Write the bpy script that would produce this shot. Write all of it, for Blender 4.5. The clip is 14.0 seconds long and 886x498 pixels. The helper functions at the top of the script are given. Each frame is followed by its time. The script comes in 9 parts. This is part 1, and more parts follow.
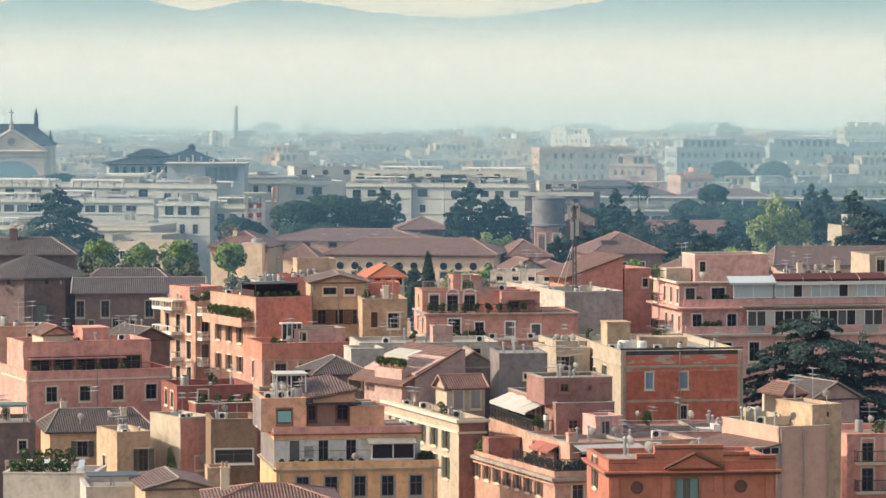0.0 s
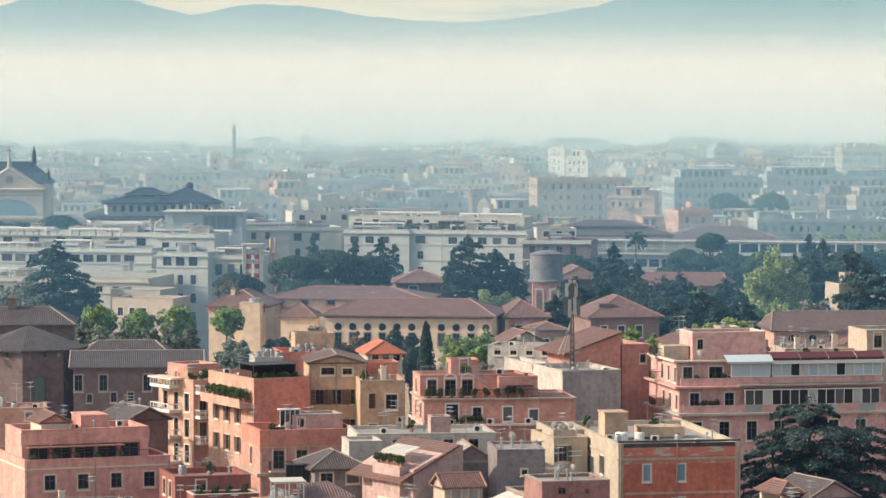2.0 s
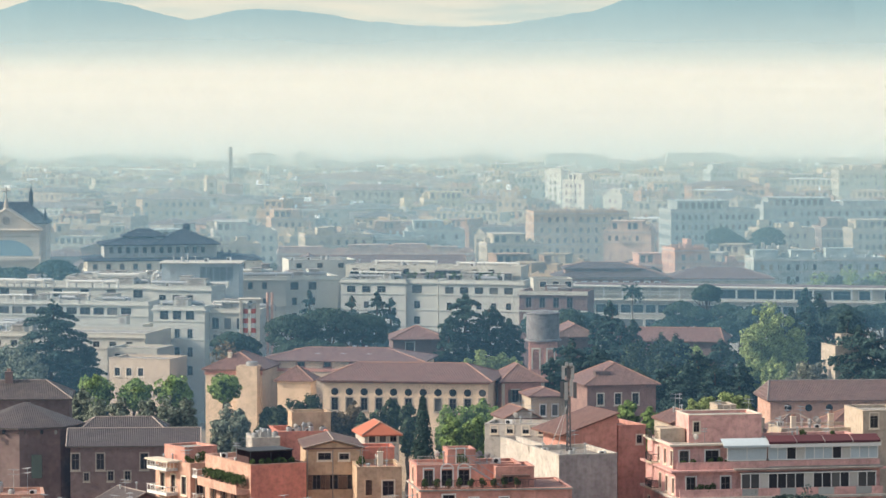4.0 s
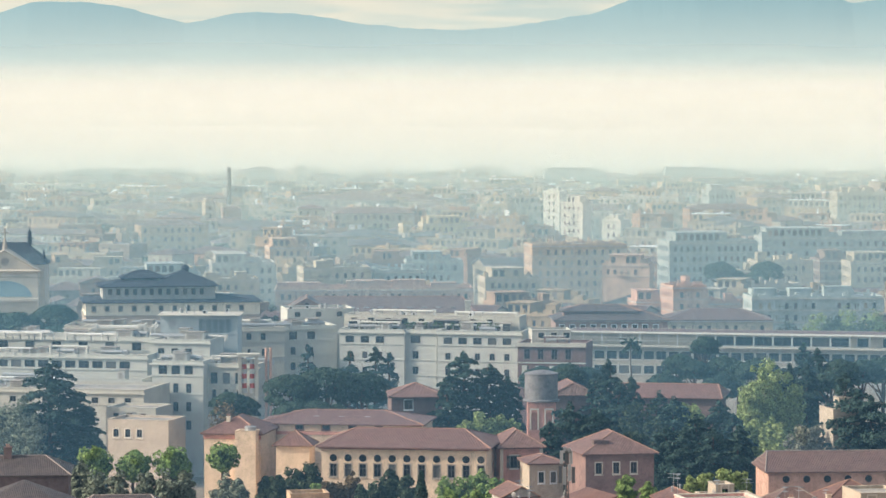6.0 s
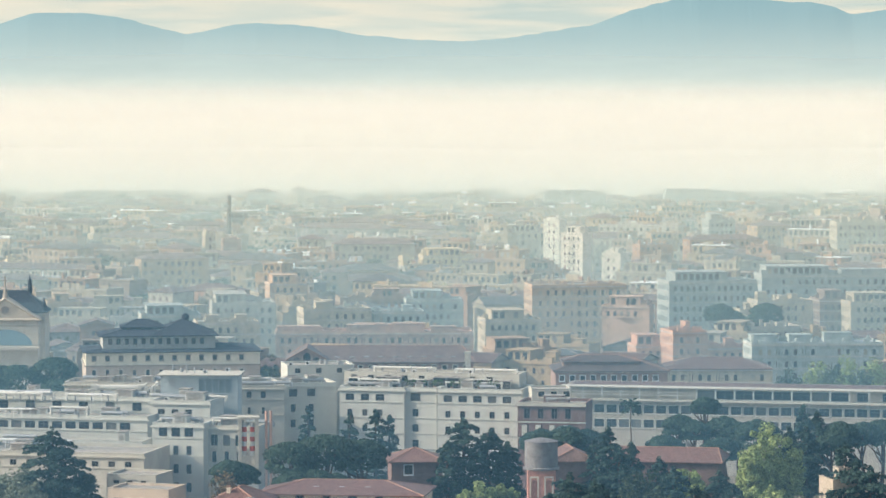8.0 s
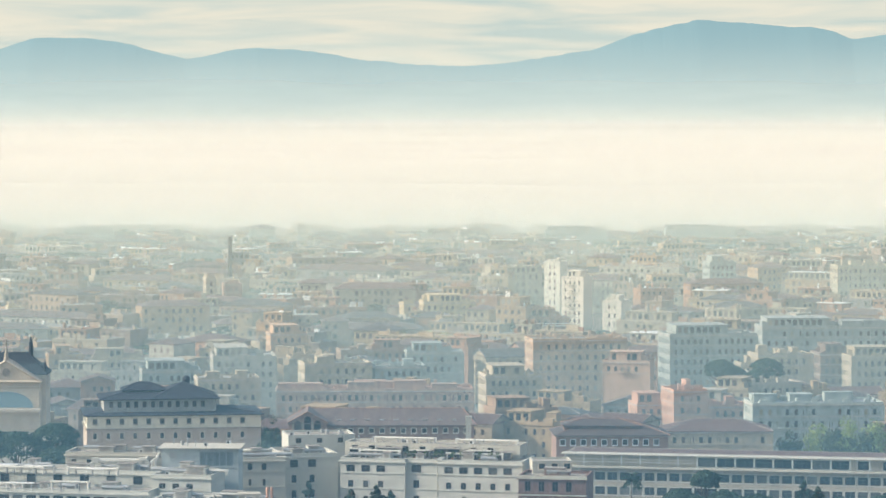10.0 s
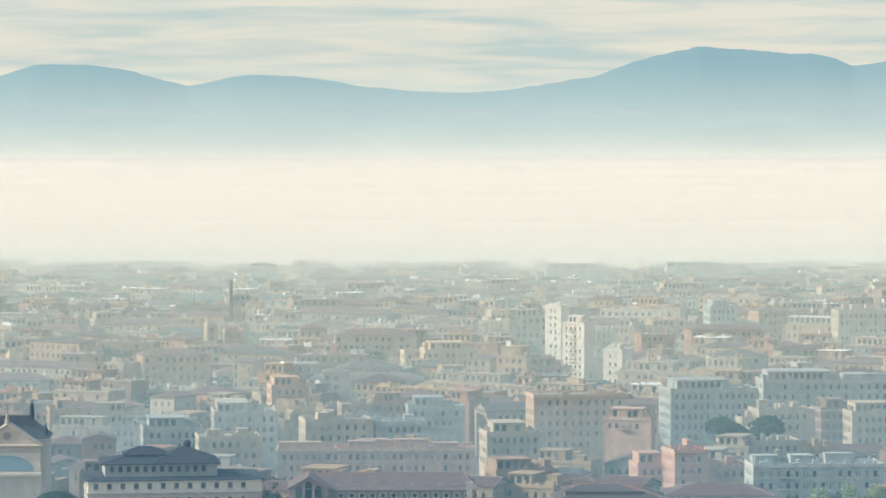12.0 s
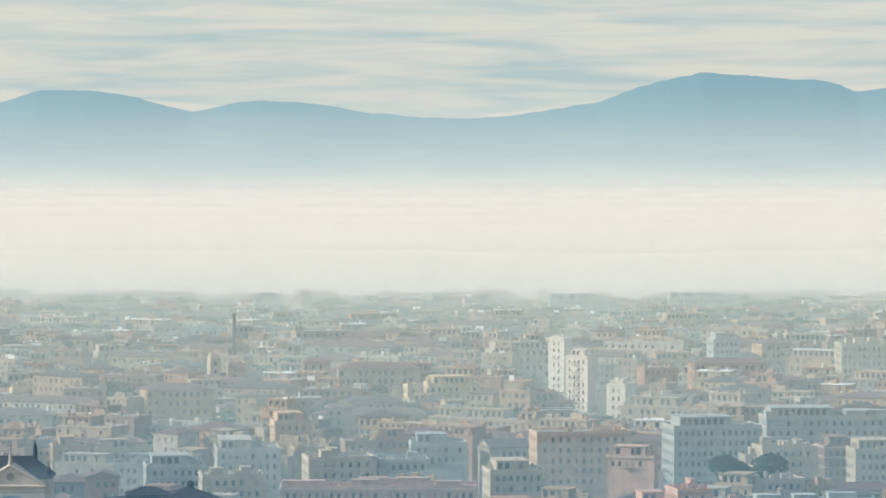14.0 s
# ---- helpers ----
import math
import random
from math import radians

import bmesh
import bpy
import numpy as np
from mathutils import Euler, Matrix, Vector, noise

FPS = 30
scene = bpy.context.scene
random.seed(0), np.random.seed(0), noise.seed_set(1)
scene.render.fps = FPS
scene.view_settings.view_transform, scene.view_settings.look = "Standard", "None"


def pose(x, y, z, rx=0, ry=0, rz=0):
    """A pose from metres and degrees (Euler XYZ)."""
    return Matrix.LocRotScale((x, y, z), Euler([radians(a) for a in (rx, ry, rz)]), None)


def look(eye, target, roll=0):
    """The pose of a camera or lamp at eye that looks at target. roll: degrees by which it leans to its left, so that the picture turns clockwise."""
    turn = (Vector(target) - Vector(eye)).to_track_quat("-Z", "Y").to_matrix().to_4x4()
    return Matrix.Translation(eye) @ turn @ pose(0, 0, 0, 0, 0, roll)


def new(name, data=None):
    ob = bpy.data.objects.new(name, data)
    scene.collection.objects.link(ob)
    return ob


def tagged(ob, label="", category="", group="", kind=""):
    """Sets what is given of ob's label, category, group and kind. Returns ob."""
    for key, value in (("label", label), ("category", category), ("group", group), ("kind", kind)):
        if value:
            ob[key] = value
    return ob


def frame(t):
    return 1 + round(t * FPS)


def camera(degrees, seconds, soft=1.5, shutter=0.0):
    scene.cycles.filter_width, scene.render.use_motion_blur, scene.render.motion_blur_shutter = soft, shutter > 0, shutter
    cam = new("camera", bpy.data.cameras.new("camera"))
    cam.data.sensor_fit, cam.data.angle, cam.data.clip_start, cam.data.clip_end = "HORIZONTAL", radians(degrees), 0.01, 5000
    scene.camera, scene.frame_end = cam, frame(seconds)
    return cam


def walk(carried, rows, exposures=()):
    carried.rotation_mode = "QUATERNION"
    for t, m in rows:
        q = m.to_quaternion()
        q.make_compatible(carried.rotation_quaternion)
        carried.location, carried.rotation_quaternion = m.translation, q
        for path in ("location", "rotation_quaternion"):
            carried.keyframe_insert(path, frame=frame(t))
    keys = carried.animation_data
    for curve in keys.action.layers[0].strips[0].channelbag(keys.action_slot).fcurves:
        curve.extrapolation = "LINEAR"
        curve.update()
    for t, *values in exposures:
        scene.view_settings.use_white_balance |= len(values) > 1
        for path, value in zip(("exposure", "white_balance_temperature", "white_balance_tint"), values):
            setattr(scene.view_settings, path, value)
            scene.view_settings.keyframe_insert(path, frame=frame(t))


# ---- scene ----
# ---- the camera: a slow lift, straight up, through a long lens ----
cam = camera(14.0, 14.0)
ROWS = [  # seconds, height of the eye, pitch, yaw
    (0.0, 42.00, -2.645, 0.000),
    (0.5, 44.14, -2.647, -0.010),
    (1.0, 46.57, -2.658, -0.016),
    (1.5, 49.06, -2.672, -0.025),
    (2.0, 51.53, -2.691, -0.035),
    (2.5, 53.99, -2.697, -0.042),
    (3.0, 56.55, -2.705, -0.061),
    (5.5, 69.54, -2.796, -0.107),
    (6.0, 72.29, -2.812, -0.113),
    (6.5, 74.84, -2.815, -0.115),
    (7.0, 77.43, -2.805, -0.114),
    (7.5, 80.13, -2.795, -0.111),
    (8.0, 82.85, -2.760, -0.113),
    (10.5, 96.04, -2.416, -0.094),
    (11.0, 98.70, -2.344, -0.088),
    (11.5, 101.29, -2.267, -0.086),
    (12.0, 103.88, -2.191, -0.086),
    (12.5, 105.64, -2.100, -0.085),
    (13.0, 106.76, -1.989, -0.083),
    (13.5, 107.34, -1.904, -0.058),
    (14.0, 108.00, -1.830, -0.035),
]
walk(cam, [(t, pose(0, 0, z, 90 + pitch, 0, yaw)) for t, z, pitch, yaw in ROWS],
     exposures=[(0.0, 0.45, 6900, 10), (3.0, 0.45, 6600, 10), (5.5, 0.48, 6600, 10), (8.0, 0.48, 6600, 10), (11.5, 0.42, 6420, 10), (12.5, 0.36, 6280, 10), (14.0, 0.26, 6080, 10)])
import functools


# ---- daylight: low morning sun from the left, a little behind, through a hazy sky ----
SUN_EL, SUN_AZ = radians(31), radians(-98)      # azimuth clockwise from the way the camera looks
world = bpy.data.worlds.new("world")
scene.world = world
world.use_nodes = True
wn, wl = world.node_tree.nodes, world.node_tree.links
wn.clear()


sky = wn.new("ShaderNodeTexSky")
sky.sky_type, sky.sun_disc, sky.sun_elevation, sky.sun_rotation = "NISHITA", False, SUN_EL, SUN_AZ
sky.air_density, sky.dust_density, sky.ozone_density = 1.0, 3.5, 1.0
sky_bg = wn.new("ShaderNodeBackground")
sky_bg.inputs["Strength"].default_value = 0.15
wl.new(sky.outputs[0], sky_bg.inputs["Color"])
# thin streaks of high cloud, drawn out sideways
tc = wn.new("ShaderNodeTexCoord")
mp = wn.new("ShaderNodeMapping")
mp.inputs["Scale"].default_value = (13, 13, 165)
streak = wn.new("ShaderNodeTexNoise")
streak.inputs["Scale"].default_value, streak.inputs["Detail"].default_value = 1.3, 9
streak.inputs["Roughness"].default_value, streak.inputs["Distortion"].default_value = 0.52, 0.7
ramp = wn.new("ShaderNodeValToRGB")
ramp.color_ramp.elements[0].position, ramp.color_ramp.elements[0].color = 0.33, (0.42, 0.50, 0.475, 1)
ramp.color_ramp.elements[1].position, ramp.color_ramp.elements[1].color = 0.60, (0.62, 0.60, 0.505, 1)
cloud_bg = wn.new("ShaderNodeBackground")
cloud_bg.inputs["Strength"].default_value = 1.0
mix = wn.new("ShaderNodeMixShader")
# the cloud veil lies low over the horizon and thins upwards
height = wn.new("ShaderNodeSeparateXYZ")
veil = wn.new("ShaderNodeMapRange")
veil.interpolation_type = "SMOOTHSTEP"
for key, value in (("From Min", 0.04), ("From Max", 0.30), ("To Min", 0.95), ("To Max", 0.26)):
    veil.inputs[key].default_value = value
wout = wn.new("ShaderNodeOutputWorld")
wl.new(tc.outputs["Generated"], mp.inputs[0])
wl.new(tc.outputs["Generated"], height.inputs[0])
wl.new(height.outputs["Z"], veil.inputs["Value"])
wl.new(veil.outputs[0], mix.inputs[0])
wl.new(mp.outputs[0], streak.inputs["Vector"])
wl.new(streak.outputs["Fac"], ramp.inputs[0])
wl.new(ramp.outputs[0], cloud_bg.inputs["Color"])
wl.new(sky_bg.outputs[0], mix.inputs[1])
wl.new(cloud_bg.outputs[0], mix.inputs[2])
wl.new(mix.outputs[0], wout.inputs[0])

sun = new("sun", bpy.data.lights.new("sun", "SUN"))
sun.data.energy, sun.data.angle, sun.data.color = 2.95, radians(0.6), (1.0, 0.90, 0.76)
to_sun = Vector((math.sin(SUN_AZ) * math.cos(SUN_EL), math.cos(SUN_AZ) * math.cos(SUN_EL), math.sin(SUN_EL)))
sun.matrix_world = look(to_sun * 300, (0, 0, 0))


# ---- materials ----
def shader(name):
    m = bpy.data.materials.new(name)
    m.use_nodes = True
    t = m.node_tree
    return m, t.nodes, t.links, t.nodes["Principled BSDF"]


def node(nodes, kind, **values):
    n = nodes.new(kind)
    for key, value in values.items():
        n.inputs[key].default_value = value
    return n


def blend(nodes, links, fac, a, b, how="MIX"):
    n = nodes.new("ShaderNodeMix")
    n.data_type, n.blend_type = "RGBA", how
    for slot, v in ((0, fac), (6, a), (7, b)):
        if isinstance(v, bpy.types.NodeSocket):
            links.new(v, n.inputs[slot])
        elif slot == 0:
            n.inputs[slot].default_value = v
        else:
            n.inputs[slot].default_value = (*v[:3], 1)
    return n.outputs[2]


def shift(rgb, k):
    return tuple(min(1, c * k) for c in rgb)


@functools.lru_cache(None)
def plaster(rgb, rough=0.85, wear=0.5):
    """Painted lime plaster: blotches, streaks below ledges, fine grain."""
    m, n, l, p = shader("plaster")
    tc = n.new("ShaderNodeTexCoord")
    big = node(n, "ShaderNodeTexNoise", Scale=0.35, Detail=6, Roughness=0.65)
    mp = node(n, "ShaderNodeMapping", Scale=(2.2, 2.2, 0.16))
    drip = node(n, "ShaderNodeTexNoise", Scale=1.0, Detail=5, Roughness=0.7)
    grain = node(n, "ShaderNodeTexNoise", Scale=9.0, Detail=4)
    l.new(tc.outputs["Object"], big.inputs["Vector"])
    l.new(tc.outputs["Object"], mp.inputs[0])
    l.new(mp.outputs[0], drip.inputs["Vector"])
    l.new(tc.outputs["Object"], grain.inputs["Vector"])
    r1 = n.new("ShaderNodeValToRGB")
    r1.color_ramp.elements[0].position, r1.color_ramp.elements[1].position = 0.35, 0.7
    l.new(big.outputs["Fac"], r1.inputs[0])
    r2 = n.new("ShaderNodeValToRGB")
    r2.color_ramp.elements[0].position, r2.color_ramp.elements[1].position = 0.48, 0.76
    l.new(drip.outputs["Fac"], r2.inputs[0])
    pale = tuple(0.55 * c + 0.45 * g for c, g in zip(rgb, (0.62, 0.55, 0.48)))
    c1 = blend(n, l, r1.outputs[0], shift(rgb, 0.92 - 0.3 * min(wear, 0.6)), shift(rgb, 1.02 + 0.2 * min(wear, 0.6)))
    mul = node(n, "ShaderNodeMath")
    mul.operation = "MULTIPLY"
    mul.inputs[1].default_value = wear
    l.new(r2.outputs[0], mul.inputs[0])
    c2 = blend(n, l, mul.outputs[0], c1, tuple(0.58 * (0.7 * a + 0.3 * b) for a, b in zip(rgb, pale)))
    mid = node(n, "ShaderNodeTexNoise", Scale=1.4, Detail=9, Roughness=0.72)
    l.new(tc.outputs["Object"], mid.inputs["Vector"])
    flake = n.new("ShaderNodeValToRGB")
    flake.color_ramp.elements[0].position, flake.color_ramp.elements[1].position = 0.60, 0.64
    l.new(mid.outputs["Fac"], flake.inputs[0])
    worn = node(n, "ShaderNodeMath")
    worn.operation = "MULTIPLY"
    worn.inputs[1].default_value = 0.45 * wear
    l.new(flake.outputs[0], worn.inputs[0])
    c2 = blend(n, l, worn.outputs[0], c2, tuple(0.5 * a + 0.5 * b for a, b in zip(rgb, (0.50, 0.42, 0.36))))
    soot = n.new("ShaderNodeValToRGB")
    soot.color_ramp.elements[0].position, soot.color_ramp.elements[1].position = 0.30, 0.52
    soot.color_ramp.elements[0].color = (0.62, 0.60, 0.58, 1)
    l.new(mid.outputs["Fac"], soot.inputs[0])
    c2 = blend(n, l, min(0.7, 0.15 + 1.1 * wear), c2, soot.outputs[0], "MULTIPLY")
    c3 = blend(n, l, 0.3, c2, grain.outputs["Color"], "SOFT_LIGHT")
    l.new(c3, p.inputs["Base Color"])
    p.inputs["Roughness"].default_value = rough
    p.inputs["Specular IOR Level"].default_value = 0.2
    bump = node(n, "ShaderNodeBump", Strength=0.35, Distance=0.02)
    l.new(grain.outputs["Fac"], bump.inputs["Height"])
    l.new(bump.outputs[0], p.inputs["Normal"])
    return m


@functools.lru_cache(None)
def tiles(rgb, pitch=0.24):
    """Clay pan tiles: rows across the slope, each course a little different, lichen."""
    m, n, l, p = shader("roof_tiles")
    tc = n.new("ShaderNodeTexCoord")
    wave = node(n, "ShaderNodeTexWave", Scale=0.5 / pitch * 0.63, Distortion=0.5, Detail=2)
    wave.bands_direction = "X"
    cell = node(n, "ShaderNodeTexVoronoi", Scale=2.6)
    big = node(n, "ShaderNodeTexNoise", Scale=0.6, Detail=6, Roughness=0.7)
    for a in (wave, cell, big):
        l.new(tc.outputs["Object"], a.inputs["Vector"])
    hue = blend(n, l, cell.outputs["Color"], shift(rgb, 0.62), shift(rgb, 1.3))
    r1 = n.new("ShaderNodeValToRGB")
    r1.color_ramp.elements[0].position, r1.color_ramp.elements[1].position = 0.45, 0.72
    l.new(big.outputs["Fac"], r1.inputs[0])
    lich = blend(n, l, r1.outputs[0], hue, tuple(0.75 * c + 0.25 * g for c, g in zip(rgb, (0.24, 0.19, 0.14))))
    gap = n.new("ShaderNodeValToRGB")
    gap.color_ramp.elements[0].position, gap.color_ramp.elements[1].position = 0.02, 0.4
    gap.color_ramp.elements[0].color = (0.45, 0.45, 0.45, 1)
    l.new(wave.outputs["Fac"], gap.inputs[0])
    l.new(blend(n, l, 0.42, lich, gap.outputs[0], "MULTIPLY"), p.inputs["Base Color"])
    bump = node(n, "ShaderNodeBump", Strength=1.0, Distance=0.07)
    l.new(wave.outputs["Fac"], bump.inputs["Height"])
    l.new(bump.outputs[0], p.inputs["Normal"])
    p.inputs["Roughness"].default_value = 0.55
    return m


@functools.lru_cache(None)
def plain(rgb, rough=0.6, metal=0.0, spread=0.18, scale=3.0, name="paint"):
    """Paint, metal, wood: one colour, clouded and scuffed."""
    m, n, l, p = shader(name)
    tc = n.new("ShaderNodeTexCoord")
    noise_a = node(n, "ShaderNodeTexNoise", Scale=scale, Detail=6, Roughness=0.7)
    l.new(tc.outputs["Object"], noise_a.inputs["Vector"])
    info = n.new("ShaderNodeObjectInfo")
    c = blend(n, l, noise_a.outputs["Fac"], shift(rgb, 1 - spread), shift(rgb, 1 + spread))
    c = blend(n, l, 0.12, c, info.outputs["Random"], "OVERLAY")
    l.new(c, p.inputs["Base Color"])
    p.inputs["Roughness"].default_value, p.inputs["Metallic"].default_value = rough, metal
    return m


def glass_pane(rgb=(0.018, 0.02, 0.024)):
    m, n, l, p = shader("window_glass")
    info = n.new("ShaderNodeObjectInfo")
    r = n.new("ShaderNodeValToRGB")
    r.color_ramp.elements[0].position, r.color_ramp.elements[1].position = 0.72, 1.0
    r.color_ramp.elements[0].color, r.color_ramp.elements[1].color = (*rgb, 1), (0.16, 0.16, 0.15, 1)
    l.new(info.outputs["Random"], r.inputs[0])
    l.new(r.outputs[0], p.inputs["Base Color"])
    p.inputs["Roughness"].default_value = 0.18
    p.inputs["Specular IOR Level"].default_value = 0.3
    return m


def leaves(rgb, name="foliage"):
    m, n, l, p = shader(name)
    geo = n.new("ShaderNodeNewGeometry")
    c = blend(n, l, geo.outputs["Random Per Island"], shift(rgb, 0.5), shift(rgb, 1.6))
    l.new(c, p.inputs["Base Color"])
    p.inputs["Roughness"].default_value = 0.7
    p.inputs["Specular IOR Level"].default_value = 0.25
    tr = n.new("ShaderNodeBsdfTranslucent")
    l.new(c, tr.inputs["Color"])
    mx = n.new("ShaderNodeMixShader")
    mx.inputs[0].default_value = 0.25
    l.new(p.outputs[0], mx.inputs[1])
    l.new(tr.outputs[0], mx.inputs[2])
    l.new(mx.outputs[0], n["Material Output"].inputs[0])
    return m


GLASS = glass_pane()


def far_pane():
    """Windows far off: dark rooms, closed blinds and half-drawn curtains by turns."""
    m, n, l, p = shader("far_window")
    info, geo = n.new("ShaderNodeObjectInfo"), n.new("ShaderNodeNewGeometry")
    add = n.new("ShaderNodeMath")
    add.operation = "ADD"
    l.new(info.outputs["Random"], add.inputs[0])
    l.new(geo.outputs["Random Per Island"], add.inputs[1])
    frac = n.new("ShaderNodeMath")
    frac.operation = "FRACT"
    l.new(add.outputs[0], frac.inputs[0])
    r = n.new("ShaderNodeValToRGB")
    r.color_ramp.interpolation = "CONSTANT"
    for pos, c in ((0.0, (0.02, 0.022, 0.025)), (0.58, (0.07, 0.055, 0.045)), (0.78, (0.16, 0.135, 0.11)), (0.9, (0.32, 0.28, 0.22))):
        e = r.color_ramp.elements[0] if pos == 0 else r.color_ramp.elements.new(pos)
        e.position, e.color = pos, (*c, 1)
    l.new(frac.outputs[0], r.inputs[0])
    l.new(r.outputs[0], p.inputs["Base Color"])
    p.inputs["Roughness"].default_value = 0.4
    return m


FAR_GLASS = far_pane()
CREAM, WHITE = plain((0.68, 0.59, 0.47)), plain((0.72, 0.71, 0.68))
SASH = plain((0.15, 0.13, 0.11))
STONE = plaster((0.42, 0.37, 0.31))
GREEN_SHUTTER, BROWN_SHUTTER, BLUE_SHUTTER = plain((0.05, 0.075, 0.06)), plain((0.10, 0.055, 0.035)), plain((0.30, 0.42, 0.52))
IRON, STEEL, TAR = plain((0.03, 0.03, 0.03), 0.5, 0.3), plain((0.40, 0.41, 0.41), 0.45, 0.5), plaster((0.34, 0.31, 0.28))
PALE_ROOF, PINK_ROOF = plaster((0.39, 0.365, 0.325)), plaster((0.40, 0.235, 0.19))
TILE_RED, TILE_BROWN, TILE_DARK = tiles((0.185, 0.088, 0.068)), tiles((0.165, 0.09, 0.072)), tiles((0.082, 0.062, 0.058))
BARK = plain((0.09, 0.065, 0.05), 0.95)
LEAF_DARK, LEAF_PINE = leaves((0.040, 0.076, 0.062)), leaves((0.044, 0.080, 0.058))
LEAF_CEDAR = leaves((0.055, 0.092, 0.084))
LEAF_MID, LEAF_LIGHT, LEAF_POT = leaves((0.195, 0.28, 0.085)), leaves((0.27, 0.33, 0.125)), leaves((0.06, 0.10, 0.03))


# ---- mesh helpers ----
def link(name, v, f, material, parent=None, label="", smooth=False):
    me = bpy.data.meshes.new(name)
    me.from_pydata(v, [], f)
    me.materials.append(material)
    if smooth:
        me.polygons.foreach_set("use_smooth", [True] * len(me.polygons))
    return child(name, me, parent, label)


def child(name, me, parent=None, label="", at=None):
    ob = new(name, me)
    if parent:
        ob.parent = parent
    if at is not None:
        ob.matrix_basis = at
    if label:
        ob["label"] = label
    return ob


def thing(name, m, label, category, group="", kind=""):
    e = new(name)
    e.empty_display_size = 0.2
    e.matrix_basis = m
    return tagged(e, label, category, group, kind)


def box(v, f, x0, x1, y0, y1, z0, z1):
    b = len(v)
    v += [(x0, y0, z0), (x1, y0, z0), (x1, y1, z0), (x0, y1, z0), (x0, y0, z1), (x1, y0, z1), (x1, y1, z1), (x0, y1, z1)]
    f += [tuple(b + i for i in q) for q in ((0, 3, 2, 1), (4, 5, 6, 7), (0, 1, 5, 4), (1, 2, 6, 5), (2, 3, 7, 6), (3, 0, 4, 7))]


def boxes(*bs):
    v, f = [], []
    for b in bs:
        box(v, f, *b)
    return v, f


def tube(v, f, a, b, r0, r1=None, n=6):
    """A tapered round bar from a to b."""
    r1 = r0 if r1 is None else r1
    a, b = Vector(a), Vector(b)
    q = (b - a).to_track_quat("Z", "Y")
    s = len(v)
    for p, r in ((a, r0), (b, r1)):
        for k in range(n):
            w = 2 * math.pi * k / n
            v.append(tuple(p + q @ Vector((r * math.cos(w), r * math.sin(w), 0))))
    f += [(s + k, s + (k + 1) % n, s + n + (k + 1) % n, s + n + k) for k in range(n)]
    f += [tuple(s + k for k in reversed(range(n))), tuple(s + n + k for k in range(n))]


def ring(v, f, profile, n=24):
    """A solid of revolution from (radius, height) pairs, closed at both ends."""
    s = len(v)
    for r, z in profile:
        for k in range(n):
            w = 2 * math.pi * k / n
            v.append((r * math.cos(w), r * math.sin(w), z))
    for i in range(len(profile) - 1):
        f += [(s + i * n + k, s + i * n + (k + 1) % n, s + (i + 1) * n + (k + 1) % n, s + (i + 1) * n + k) for k in range(n)]
    f += [tuple(s + k for k in reversed(range(n))), tuple(s + (len(profile) - 1) * n + k for k in range(n))]


def facade(v, f, origin, u, w, z0, z1, holes, deep=0.22):
    """One wall face with true openings (u0, z0, width, height) and their reveals."""
    ux, uy = u
    nx, ny = uy, -ux
    P = lambda a, z, d=0.0: (origin[0] + ux * a - nx * d, origin[1] + uy * a - ny * d, z)
    us = sorted({0.0, w, *[round(min(max(h[0], 0), w), 3) for h in holes], *[round(min(max(h[0] + h[2], 0), w), 3) for h in holes]})
    zs = sorted({z0, z1, *[round(h[1], 3) for h in holes], *[round(h[1] + h[3], 3) for h in holes]})
    for a, b in zip(us, us[1:]):
        for c, d in zip(zs, zs[1:]):
            mu, mz = (a + b) / 2, (c + d) / 2
            if any(h[0] < mu < h[0] + h[2] and h[1] < mz < h[1] + h[3] for h in holes):
                continue
            s = len(v)
            v += [P(a, c), P(b, c), P(b, d), P(a, d)]
            f.append((s, s + 1, s + 2, s + 3))
    for a, c, ww, hh in holes:
        b, d = a + ww, c + hh
        for p, q in (((a, c), (b, c)), ((b, c), (b, d)), ((b, d), (a, d)), ((a, d), (a, c))):
            s = len(v)
            v += [P(*p), P(*q), P(*q, deep), P(*p, deep)]
            f.append((s, s + 3, s + 2, s + 1))


MESHES = {}


def shared(key, make, material):
    if key not in MESHES:
        v, f = make()
        me = bpy.data.meshes.new(key[0])
        me.from_pydata(v, [], f)
        me.materials.append(material)
        MESHES[key] = me
    return MESHES[key]


def frame_boxes(w, h, t, y0, y1, sill=0.0):
    bs = [(-t, 0, y0, y1, -t, h + t), (w, w + t, y0, y1, -t, h + t), (0, w, y0, y1, h, h + t), (0, w, y0, y1, -t, 0)]
    if sill:
        bs.append((-t - 0.06, w + t + 0.06, y0 - sill, y1, -t - 0.09, -t))
    return boxes(*bs)


def slats(w, h):
    bs = [(0, 0.05, 0, 0.04, 0, h), (w - 0.05, w, 0, 0.04, 0, h), (0.05, w - 0.05, 0, 0.04, 0, 0.06), (0.05, w - 0.05, 0, 0.04, h - 0.06, h)]
    k = max(4, int(h / 0.16))
    for i in range(k):
        z = 0.06 + (h - 0.12) * i / k
        bs.append((0.05, w - 0.05, 0.006, 0.03, z + 0.02, z + (h - 0.12) / k * 0.85))
    return boxes(*bs)


